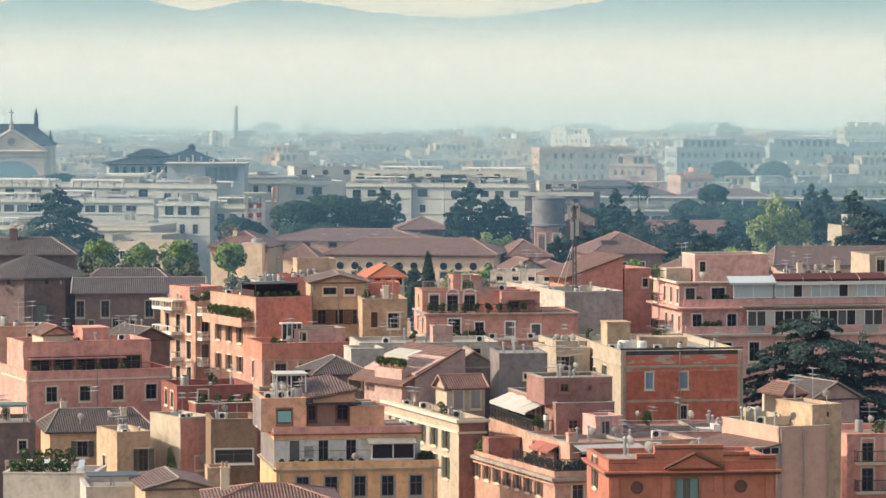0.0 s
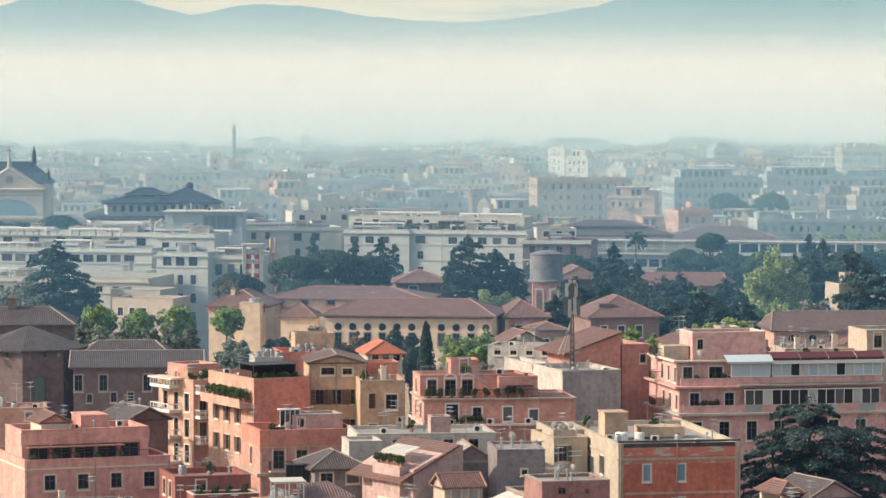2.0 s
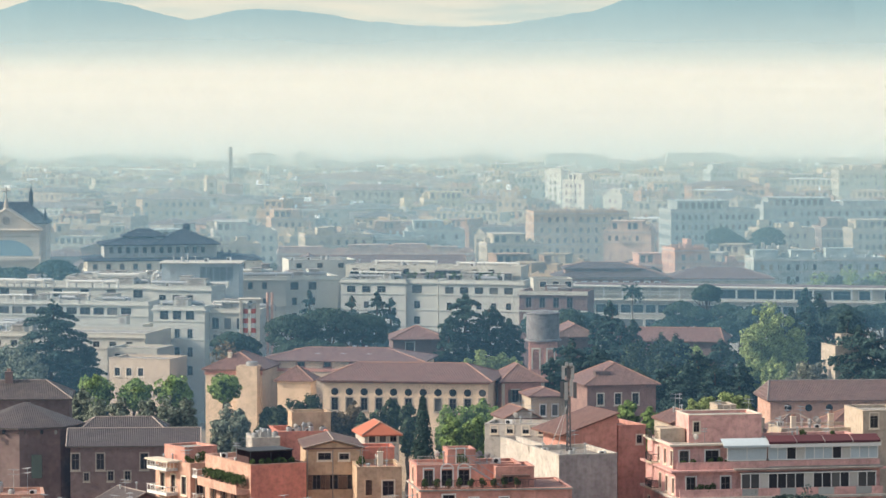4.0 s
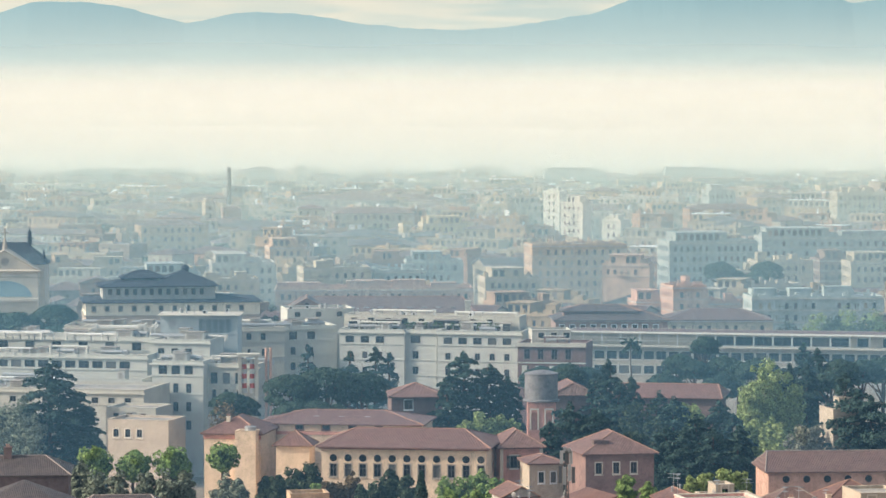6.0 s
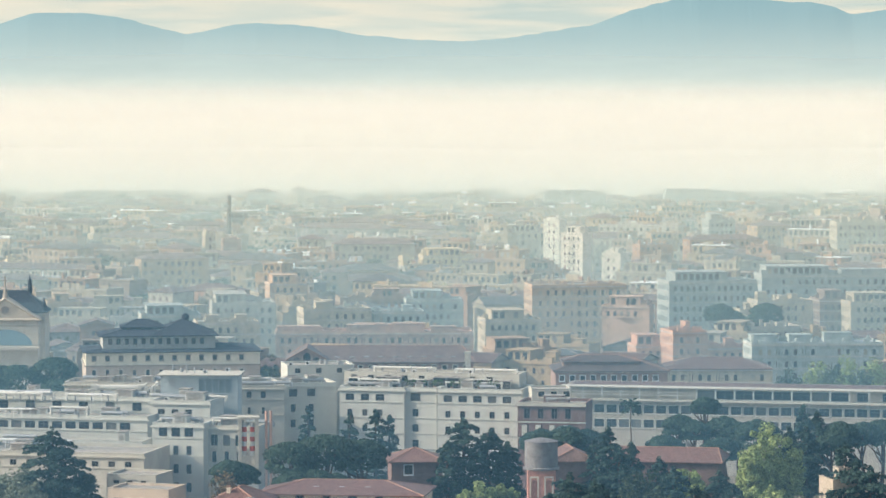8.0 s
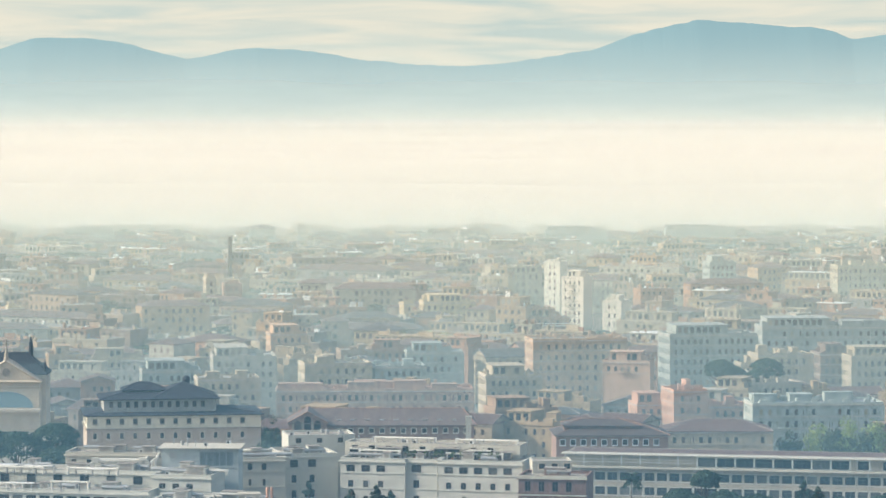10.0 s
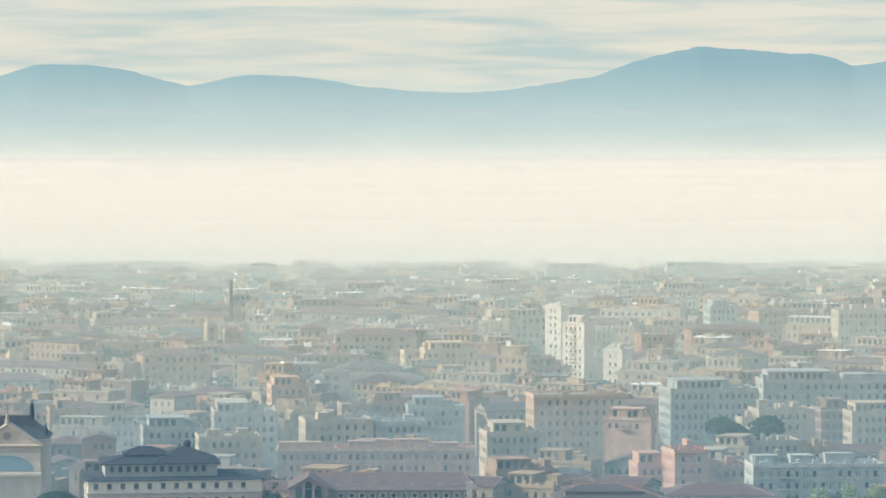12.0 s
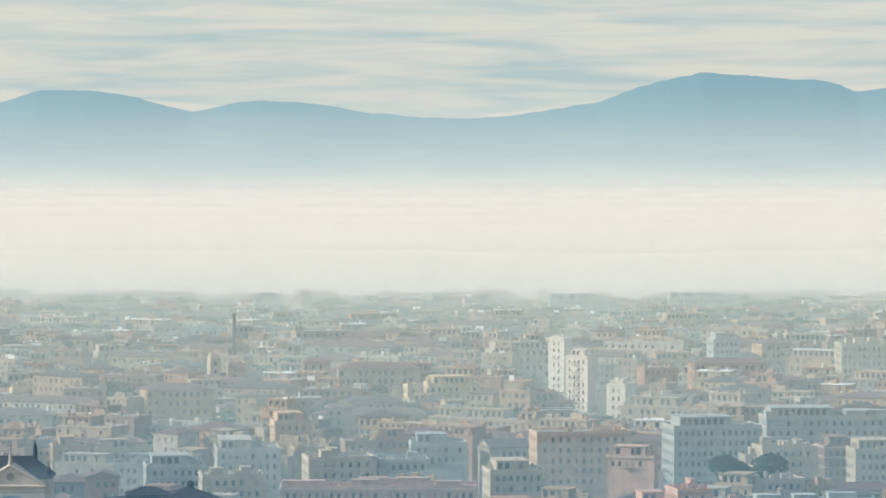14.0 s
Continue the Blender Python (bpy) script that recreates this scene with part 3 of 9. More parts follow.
def solid_balcony(h, x, z, w, deep, material, m):
    """A balcony with a plastered kerb, slim pale balusters and a rail above."""
    s = link("balcony", *boxes((0, w, -deep, 0, 0, 0.2), (0, w, -deep, -deep + 0.1, 0.2, 0.36), (0, 0.1, -deep + 0.1, 0, 0.2, 0.36), (w - 0.1, w, -deep + 0.1, 0, 0.2, 0.36)), material, h)
    s.matrix_basis = m @ pose(x, 0, z)
    n = max(2, int(w / 0.62))
    bs = [(0, w, -deep, -deep + 0.09, 0.98, 1.08), (0, 0.09, -deep, 0, 0.98, 1.08), (w - 0.09, w, -deep, 0, 0.98, 1.08)]
    bs += [(w * i / n - 0.05 * (i == n), w * i / n + 0.05 + 0.03 * (i % 3 == 0), -deep + 0.01, -deep + 0.08, 0.36, 0.98) for i in range(n + 1)]
    bs += [(a, a + 0.06, -deep * k / 3, -deep * k / 3 + 0.06, 0.36, 0.98) for a in (0.01, w - 0.07) for k in range(3)]
    link("railing", *boxes(*bs), WHITE, s)


def awning(h, x, y, z, w, out, drop, material, n=4, name="awning"):
    """Cloth awnings in a row, each sloping down and outwards on two arms."""
    for i in range(n):
        a, b = x + w * i / n + 0.05, x + w * (i + 1) / n - 0.05
        v = [(a, y, z), (b, y, z), (b, y - out, z - drop), (a, y - out, z - drop), (a, y - out, z - drop - 0.22), (b, y - out, z - drop - 0.22)]
        v += [(p[0], p[1] + 0.01, p[2] - 0.03) for p in v]
        f = [(0, 3, 2, 1), (3, 4, 5, 2), (6, 7, 8, 9), (9, 8, 11, 10), (0, 6, 9, 3), (1, 2, 8, 7), (3, 9, 10, 4), (2, 5, 11, 8), (4, 10, 11, 5), (0, 1, 7, 6)]
        s = link(name, v, f, material, h)
        v, f = [], []
        for q in (a + 0.06, b - 0.06):
            tube(v, f, (q, y, z - drop - 0.35), (q, y - out + 0.05, z - drop - 0.04), 0.025, n=5)
        link("arm", v, f, STEEL, s)


def pergola(m, w, d, tall, material, roof=None, label="slim white pergola over a roof terrace"):
    t = thing("pergola", m, label, "pergola", "pergolas")
    for x in (0.05, w / 2, w - 0.05):
        for y in (0.05, d - 0.05):
            link("post", *boxes((x - 0.05, x + 0.05, y - 0.05, y + 0.05, 0, tall)), material, t)
    link("beam", *boxes((0, w, -0.05, 0.08, tall, tall + 0.12), (0, w, d - 0.08, d + 0.05, tall, tall + 0.12)), material, t)
    if roof:
        link("canopy", *boxes((-0.15, w + 0.15, -0.2, d + 0.2, tall + 0.12, tall + 0.18)), roof, t)
    else:
        n = int(w / 0.5)
        for i in range(n + 1):
            x = w * i / n
            link("rafter", *boxes((x - 0.03, x + 0.03, -0.15, d + 0.15, tall + 0.12, tall + 0.2)), material, t)


def veranda(h, x, y, z, w, tall, n, material=None, deep=1.6, cloth=None):
    """A glazed veranda: sills, posts and tall panes."""
    fr = link("veranda", *boxes((x, x + w, y - deep, y, z - 0.08, z + 0.06), (x - 0.1, x + w + 0.1, y - deep - 0.15, y, z + tall, z + tall + 0.12)), material or WHITE, h)
    for i in range(n + 1):
        q = x + w * i / n
        link("post", *boxes((q - 0.05, q + 0.05, y - deep, y - deep + 0.1, z + 0.06, z + tall)), material or WHITE, fr)
    for i in range(n):
        a, b = x + w * i / n + 0.05, x + w * (i + 1) / n - 0.05
        link("pane", *boxes((a, b, y - deep + 0.03, y - deep + 0.05, z + 0.06, z + tall)), cloth[i % len(cloth)] if cloth else GLASS, fr)
    return fr


def clutter(h, x0, x1, y0, y1, z, n, seed, kinds="aaadvptc"):
    """Aerials, dishes, vents and pots left about on a roof."""
    r = random.Random(seed)
    for i in range(n):
        m = h.matrix_basis @ pose(r.uniform(x0, x1), r.uniform(y0, y1), z)
        k = r.choice(kinds)
        if k == "a":
            antenna(m, r.uniform(1.6, 3.2), seed * 31 + i)
        elif k == "d":
            dish(m, r.uniform(0.28, 0.42), r.uniform(110, 190))
        elif k == "v":
            vent(m, r.uniform(0.6, 1.3))
        elif k == "p":
            potted(m, seed * 17 + i, r.uniform(0.3, 0.6), r.uniform(0.6, 1.2))
        elif k == "t":
            water_tank(m, r.uniform(0.3, 0.45), r.uniform(0.7, 1.1))
        elif k == "c":
            ac_unit(m)


# ---- ground ----
def sheet(name, x0, x1, y0, y1, z, n, material, label):
    vs = [(x0 + (x1 - x0) * i / n, y0 + (y1 - y0) * j / n, z) for j in range(n + 1) for i in range(n + 1)]
    fs = [(j * (n + 1) + i, j * (n + 1) + i + 1, (j + 1) * (n + 1) + i + 1, (j + 1) * (n + 1) + i) for j in range(n) for i in range(n)]
    return tagged(link(name, vs, fs, material), label, "ground", kind="structure")


GROUND = plaster((0.25, 0.21, 0.165), 0.95)
sheet("ground", -4000, 4000, -1500, 4990, 0.0, 40, GROUND, "dusty grey-brown city ground between the houses")


# ---- the near quarter ----
SALMON, TERRA, RED = plaster((0.76, 0.385, 0.32)), plaster((0.66, 0.34, 0.275)), plaster((0.71, 0.285, 0.21))
OCHRE, YELLOW, PINK = plaster((0.60, 0.43, 0.295)), plaster((0.53, 0.445, 0.35), 0.85, 0.35), plaster((0.74, 0.43, 0.39))
TAN, PEACH, DARKRED = plaster((0.62, 0.40, 0.32), 0.85, 0.15), plaster((0.62, 0.38, 0.29)), plaster((0.33, 0.13, 0.11))
MAUVE, GREY, OFFWHITE = plaster((0.56, 0.385, 0.345)), plaster((0.29, 0.255, 0.25)), plaster((0.58, 0.53, 0.47))
BROWN, OLIVE, BRICK = plaster((0.35, 0.18, 0.145)), plaster((0.31, 0.21, 0.14)), plaster((0.215, 0.152, 0.14))
PALECREAM, DUSKY, ORANGE = plaster((0.54, 0.465, 0.365), 0.85, 0.25), plaster((0.36, 0.20, 0.175)), plaster((0.84, 0.50, 0.275), 0.85, 0.5)
WHITEWASH = plaster((0.70, 0.70, 0.67))
CLOTH, CLOTH_RED, CLOTH_BLUE = plain((0.50, 0.48, 0.44), 0.9), plain((0.10, 0.028, 0.034), 0.9), plain((0.45, 0.52, 0.55), 0.9)

# salmon house with a set-back top storey and a covered terrace
h = house(-43.17, 373, 20, "salmon plastered house with a set-back top storey")
W = 15.66
block(h, W, 15, 0, 11.97, SALMON, holes=rowed("front", 2.10, 3.56, 4, 8.82, 1.15, 1.55, "plain")
      + rowed("front", 2.10, 3.56, 4, 3.2, 1.15, 1.9, "open", CREAM, BROWN_SHUTTER), parapet=0.9, roof=PINK_ROOF)
band(h, W, 11, 10.98, 0.16, 0.10, CREAM)
W2 = 13.67
block(h, W2, 7.5, 11.27, 14.84, SALMON, at=(0.3, 2.6), holes=rowed("front", 0.9, 2.45, 5, 11.74, 1.9, 1.5, "plain", BROWN), parapet=0.5, roof=PINK_ROOF)
band(h, W2, 7.5, 13.32, 1.35, 0.10, SALMON, at=(0.3, 2.6), name="fascia", sides="f")
railing(h, (0.5, 0.25), (W2 - 0.5, 0.25), 11.97, 0.7, 0.2)
link("canopy", *boxes((0.7, W2 - 2.6, 1.2, 2.6, 13.08, 13.20)), BROWN, h)
for i in range(5):
    potted(h.matrix_basis @ pose(1.2 + 2.3 * i, 0.7, 11.27), 40 + i, 0.4, 0.8)
hip_roof(h, 2.6, 5.6, 3.4, 8.4, 15.60, 0.9, TILE_RED, 0.3, 0.0)
link("wall", *boxes((2.6, 5.6, 3.4, 8.4, 14.43, 15.54)), CREAM, h, "cream roof hut")
link("wall", *boxes((7.0, 9.9, 4.0, 8.0, 14.43, 16.06), (6.9, 10.0, 3.9, 8.1, 16.06, 16.18)), SALMON, h, "salmon roof hut")
clutter(h, 0.6, W2, 3.4, 8, 14.43, 15, 1, "aavvdpct")

# ochre house with a dark tiled roof
h = house(-39.68, 363, 12, "ochre house under an old dark tiled roof")
W = 10.35
block(h, W, 9.5, 0, 6.64, OCHRE, holes=[("front", 2.73, 4.14, 1.1, 1.6, "open", CREAM, GREEN_SHUTTER), ("front", 5.57, 4.14, 1.1, 1.6, "open", CREAM, GREEN_SHUTTER), ("front", 8.53, 4.14, 1.1, 1.6, "open", CREAM, GREEN_SHUTTER)], parapet=None)
hip_roof(h, 0, W, 0, 9.5, 6.75, 1.9, TILE_DARK, 0.5, 0.35)
chimney(h, 2.0, 6.0, 6.98, 2.2)
chimney(h, 7.8, 3.0, 6.87, 1.8)
antenna(h.matrix_basis @ pose(5, 4.6, 8.52), 2.4, 3)
dish(h.matrix_basis @ pose(3.2, 1.2, 7.09))
dish(h.matrix_basis @ pose(6.1, 1.8, 7.26), 0.4, 120)

# narrow ochre house in front of it
h = house(-31.92, 352, 22, "narrow ochre house with a flat terrace roof")
block(h, 3.42, 7, 0, 7.71, OCHRE, holes=[("front", 2.21, 3.85, 1.0, 2.2, "open", CREAM, GREEN_SHUTTER), ("left", 2.2, 3.5, 1.0, 1.6, "shut", CREAM, BROWN_SHUTTER)], parapet=0.4, roof=PALE_ROOF)
clutter(h, 0.5, 3, 0.6, 6, 7.32, 8, 11, "vadct")

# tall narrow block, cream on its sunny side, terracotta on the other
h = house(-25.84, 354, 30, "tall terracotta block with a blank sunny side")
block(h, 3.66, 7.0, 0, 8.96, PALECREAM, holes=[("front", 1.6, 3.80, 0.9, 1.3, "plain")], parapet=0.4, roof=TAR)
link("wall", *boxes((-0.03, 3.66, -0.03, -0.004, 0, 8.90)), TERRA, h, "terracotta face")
dish(h.matrix_basis @ pose(2.2, -0.8, 4.19 - 0.3), 0.55, 140)
clutter(h, 0.5, 2.8, 0.8, 6, 8.51, 7, 12, "avtc")
t = thing("ivy", h.matrix_basis @ pose(-0.1, 1.6, 3.25), "bright green ivy climbing a cream wall", "plant")
rng = np.random.default_rng(77)
q = rng.uniform(0, 1, 900)
leaf_mesh("foliage", np.stack([rng.normal(size=900) * 0.06 - 0.05, rng.uniform(-1.3, 1.3, 900) * (1 - q) ** 0.8 + 0.5 * q, 2.6 * q], 1), 0.13, LEAF_LIGHT, t, rng)

# dark red box with terraces
h = house(-27.06, 366, 16, "dark red plastered house with stepped roof terraces")
block(h, 7.91, 8, 0, 11.05, DARKRED, holes=[("front", 2.2, 9.38, 1.0, 1.3, "plain"), ("left", 2.0, 8.81, 1.2, 1.6, "plain"), ("left", 5.0, 8.81, 1.2, 1.6, "plain")], parapet=0.5, roof=PINK_ROOF)
block(h, 6.76, 3.5, 0, 9.56, DARKRED, at=(1.15, -3.6), parapet=0.7, roof=PINK_ROOF, coping=CREAM)
for i in range(4):
    potted(h.matrix_basis @ pose(2.2 + 1.5 * i, -2.2, 8.98), 60 + i, 0.4, 1.0)
clutter(h, 0.6, 7, 1, 7, 10.53, 9, 13)

# olive-brown house with a strip of windows
h = house(-22.33, 346, 8, "olive-brown house with a long strip window")
block(h, 4.44, 7, 0, 9.54, OLIVE, holes=[("front", 0.4, 5.37, 3.6, 1.3, "plain", WHITE)], parapet=0.5)
block(h, 2.17, 3.5, 0, 5.21, OCHRE, at=(-0.6, -3.4), parapet=0.3, roof=PALE_ROOF)
clutter(h, 0.5, 3.8, 0.8, 6, 9.16, 7, 14, "avdc")

# terraced house: penthouse, white storey with a veranda, ochre storey
h = house(-14.09, 304, 9, "stepped house with a white storey over an ochre one")
W = 13.81
block(h, W, 13, 0, 9.24, ORANGE, holes=rowed("front", 1.71, 2.43, 5, 6.86, 1.05, 1.75, "plain", STONE), parapet=0.05, roof=PINK_ROOF)
band(h, W, 13, 9.15, 0.14, 0.28, STONE)
link("terrace_parapet", *boxes((-0.1, W + 0.1, -0.1, 0.06, 9.29, 9.91)), ORANGE, h)
W2 = 12.47
block(h, W2, 11, 9.24, 12.20, WHITEWASH, at=(0, 1.0), holes=[("front", 1.24, 9.86, 0.85, 1.75, "plain", WHITEWASH), ("front", 2.48, 10.10, 0.8, 1.0, "shut", WHITEWASH, STEEL), ("front", 3.71, 9.86, 0.85, 1.75, "plain", WHITEWASH), ("front", 6.09, 9.86, 0.85, 1.75, "plain", WHITEWASH)], parapet=0.05, roof=PINK_ROOF)
band(h, W2, 11, 11.67, 0.40, 0.10, ORANGE, at=(0, 1.0), name="fascia")
band(h, W2, 11, 12.05, 0.14, 0.22, DARKRED, at=(0, 1.0))
link("terrace_parapet", *boxes((-0.12, W2, 0.88, 1.0, 12.15, 12.77)), SALMON, h)
link("wall", *boxes((-0.05, -0.004, 1.0, 12, 9.24, 12.53)), GREY, h, "bare grey side wall")
veranda(h, 8.19, 1.0, 10.01, 3.62, 1.25, 2, WHITE, 0.8)
v = [(7.86, -0.1, 11.29), (12.00, -0.1, 11.29), (12.00, 1.0, 11.77), (7.86, 1.0, 11.77)]
v += [(a, b, c + 0.06) for a, b, c in v]
link("veranda_roof", v, [(3, 2, 1, 0), (4, 5, 6, 7), (0, 1, 5, 4), (1, 2, 6, 5), (2, 3, 7, 6), (3, 0, 4, 7)], TAR, h)
PENTHOUSE = plaster((0.84, 0.475, 0.31), 0.85, 0.5)
block(h, 3.81, 7, 12.20, 15.00, PENTHOUSE, at=(-0.9, 3.0), holes=[("front", 1.33, 12.91, 1.2, 1.2, "plain", BROWN), ("left", 3.0, 12.53, 1.0, 1.3, "plain", CREAM)], parapet=0.3, roof=PALE_ROOF)
link("screen", *boxes((1.33 - 0.85, 1.33 + 0.25, 2.9, 2.97, 13.01, 13.96)), plain((0.20, 0.42, 0.40), 0.7), h, "turquoise screen over a window")
link("wall", *boxes((-0.95, -0.904, 3.0, 10, 12.20, 14.96)), GREY, h, "bare grey side wall")
block(h, 4.57, 5, 12.20, 14.58, TAN, at=(3.05, 5.0), holes=[("front", 0.3, 12.91, 0.6, 1.5, "plain", BROWN), ("front", 2.76, 12.91, 0.95, 1.6, "plain", BROWN)], parapet=0.05, roof=TAR)
block(h, 2.95, 6.5, 12.20, 14.20, PENTHOUSE, at=(6.76, 3.4), parapet=0.05, roof=TAR)
link("canopy", *boxes((2.86, 7.62, 2.6, 5.0, 14.48, 14.62)), IRON, h, "dark canopy")
v = [(2.86, 3.0, 14.86), (7.43, 3.0, 15.62), (5.62, 8.5, 16.43), (2.86, 8.5, 16.10)]
v += [(a, b, c + 0.18) for a, b, c in v]
link("roof", v, [(3, 2, 1, 0), (4, 5, 6, 7), (0, 1, 5, 4), (1, 2, 6, 5), (2, 3, 7, 6), (3, 0, 4, 7)], TILE_BROWN, h)
v = [(3.52, 3.4, 14.58), (7.14, 3.4, 14.58), (7.14, 3.4, 15.48), (3.52, 3.4, 14.86)]
v += [(a, 8.0, c) for a, b, c in v]
link("gable", v, [(0, 1, 2, 3), (7, 6, 5, 4), (1, 5, 6, 2), (2, 6, 7, 3), (3, 7, 4, 0)], PENTHOUSE, h)
pergola(h.matrix_basis @ pose(0.5, 4.5, 14.86), 2.6, 3.0, 2.0, WHITE, CLOTH, "white awning frame on a roof terrace")
clutter(h, -0.6, 2.6, 3.4, 9.5, 14.81, 16, 15, "tvvcdav")
for i in range(5):
    potted(h.matrix_basis @ pose(12.47 + 0.2 * i, 0.3 + 0.2 * i, 9.24), 70 + i, 0.4, 0.9)
for i in range(9):
    potted(h.matrix_basis @ pose(0.5 + 0.85 * i, 0.45, 9.24), 80 + i, 0.25, 0.35)
dish(h.matrix_basis @ pose(6.67, -0.2, 9.29), 0.3, 170)
v, f = [], []
for k in range(7):
    tube(v, f, (1.71 + 0.9 * k, 0.95, 10.72), (1.71 + 0.9 * (k + 1), 0.95, 10.72 + 0.05 * (k % 2)), 0.015, n=4)
link("washing_line", v, f, IRON, h)

# yellow house, long sunny side, terrace on top with a tiled hut
h = house(1.43, 325, 19, "pale yellow house with a long sunlit side")
W, D = 2.54, 23.0
block(h, W, D, 0, 11.56, YELLOW, holes=rowed("left", D - 4.0, -3.4, 6, 8.61, 1.0, 1.7, "open", CREAM, GREEN_SHUTTER) + rowed("left", D - 4.0, -3.4, 6, 5.91, 1.0, 1.9, "open", CREAM, GREEN_SHUTTER), parapet=0.35, roof=PALE_ROOF)
band(h, W, D, 11.26, 0.28, 0.35, CREAM)
band(h, W, D, 10.24, 0.2, 0.15, CREAM)
# brown sheet laid over the yellow end wall
link("wall", *boxes((-0.003, W + 0.003, -0.03, -0.004, 0, 11.16)), BROWN, h, "unpainted brown end wall")
block(h, 3.78, 3.2, 0, 13.46, YELLOW, at=(2.3, 10), holes=[("front", 0.7, 11.57, 0.9, 1.7, "shut", CREAM, STEEL), ("front", 2.4, 11.57, 0.9, 1.7, "shut", CREAM, STEEL)], parapet=None)
hip_roof(h, 2.3, 3.78 + 2.3, 10, 13.2, 13.51, 1.15, TILE_RED, 0.3, 0.0)
railing(h, (0.1, 0.2), (0.1, 8), 11.56, 0.8, 0.3)
clutter(h, 0.3, 2.0, 1, 7, 11.16, 4, 17, "pvc")
clutter(h, 0.3, 2.0, 13, 22, 11.16, 11, 18, "advcv")

# dusky house: a long railed terrace with white awnings on its sunny side
h = house(10.07, 320, 14, "dusky red-brown house with a long railed terrace")
W, D = 5.41, 16.5
block(h, W, D, 0, 13.43, DUSKY, holes=[("front", 1.2, 10.93, 0.8, 1.0, "plain", BROWN), ("front", 3.9, 10.73, 0.7, 1.0, "plain", BROWN)] + rowed("left", 1.2, 3.4, 4, 10.83, 1.5, 2.2, "plain", CREAM), parapet=0.3, roof=PALE_ROOF, coping=PALE_ROOF)
block(h, 6.31, 6, 13.23, 15.59, DUSKY, at=(-0.75, 1.2), holes=[("front", 1.5, 14.39, 0.75, 0.75, "plain", BROWN), ("front", 4.0, 14.44, 0.35, 0.45, "plain", BROWN)], parapet=0.25, roof=PALE_ROOF, coping=PALE_ROOF)
link("pier", *boxes((2.2, 2.3, 1.05, 1.19, 13.33, 15.59), (5.3, 5.4, 1.05, 1.19, 13.33, 15.59)), DUSKY, h)
link("terrace", *boxes((-1.95, -0.01, 0.6, D - 0.3, 0, 10.83 - 0.05)), PEACH, h)
railing(h, (-1.85, 0.7), (-1.85, D - 0.4), 10.83, 1.05, 0.14)
railing(h, (-1.85, 0.7), (-0.05, 0.7), 10.83, 1.05, 0.14)
t = thing("terrace_awning", h.matrix_basis @ pose(0, D, 0, 0, 0, -90), "row of white cloth awnings over a terrace", "awning")
awning(t, 0.4, -0.02, 13.13, 12.6, 1.9, 0.75, CLOTH, 4)
for i in range(7):
    potted(h.matrix_basis @ pose(-1.2 + 0.3 * (i % 2), 1.4 + 1.7 * i, 10.83), 90 + i, 0.4, 0.9)
clutter(h, -0.3, 5.0, 1.8, 6.6, 15.34, 9, 19, "aavvd")
clutter(h, 0.6, 5.0, 8.0, 15, 13.13, 8, 119, "avcvd")
water_tank(h.matrix_basis @ pose(-0.6, 1.2, 10.83), 0.25, 1.5, WHITE)

# peach house with deep cornices, railed terraces and flat pink roofs
h = house(9.54, 306, 19, "peach plastered house with deep cornices and a railed terrace")
W, D = 7.5, 27.0
block(h, W, D, 0, 8.21, PEACH, holes=rowed("left", 1.4, 2.65, 9, 6.44, 0.95, 1.7, "open", CREAM, BROWN_SHUTTER) + [("front", 1.6, 6.44, 1.0, 1.3, "plain")], parapet=0.05, roof=PINK_ROOF)
band(h, W, D, 8.07, 0.30, 0.42, STONE)
band(h, W, D, 7.69, 0.16, 0.2, PEACH)
link("terrace_parapet", *boxes((-0.1, W, -0.1, 0.1, 8.41, 8.88), (-0.1, 0.1, 0.1, 11.4, 8.41, 8.88), (-0.1, 0.1, 11.4, D, 8.41, 8.74)), PEACH, h)
railing(h, (0, 0), (W, 0), 8.88, 1.0, 0.14)
railing(h, (0, 0.1), (0, 10.5), 8.88, 1.0, 0.14)
block(h, 12, 11, 8.21, 10.88, PEACH, at=(2.5, 3.0), holes=[("front", 1.0, 8.17, 1.1, 2.1, "plain", BROWN), ("front", 3.0, 8.17, 1.6, 2.1, "plain", BROWN), ("left", 2.0, 8.27, 1.2, 2.0, "plain", BROWN), ("left", 7.4, 8.27, 1.2, 2.0, "plain", BROWN)], parapet=0.22, roof=PINK_ROOF, coping=PALE_ROOF)
link("step", *boxes((3.0, 14, 8.4, 8.6, 10.74, 11.08), (8.0, 8.2, 3.4, 8.4, 10.74, 10.98)), PALE_ROOF, h)
awning(h, 2.7, 2.98, 10.79, 6.2, 2.2, 0.35, plain((0.44, 0.42, 0.40), 0.9), 1)
t = thing("side_awning", h.matrix_basis @ pose(2.5, 14, 0, 0, 0, -90), "faded red cloth awnings over a terrace", "awning")
awning(t, 3.5, -0.02, 10.53, 5.0, 1.0, 0.5, plain((0.36, 0.13, 0.10), 0.9), 2)
block(h, 3.0, 1.6, 8.21, 10.03, BROWN, at=(0.3, 17.6), parapet=0.1, roof=PINK_ROOF)
block(h, 2.6, 3.2, 10.74, 12.55, PINK, at=(7.2, 8.9), holes=[("front", 0.6, 10.92, 0.75, 1.5, "plain", STEEL)], parapet=0.12, roof=PALE_ROOF)
for i in range(11):
    potted(h.matrix_basis @ pose(0.7 + 0.6 * (i % 3), 19.8 + 0.62 * i, 8.21), 100 + i, 0.6, 1.5, LEAF_DARK if i % 3 else LEAF_MID)
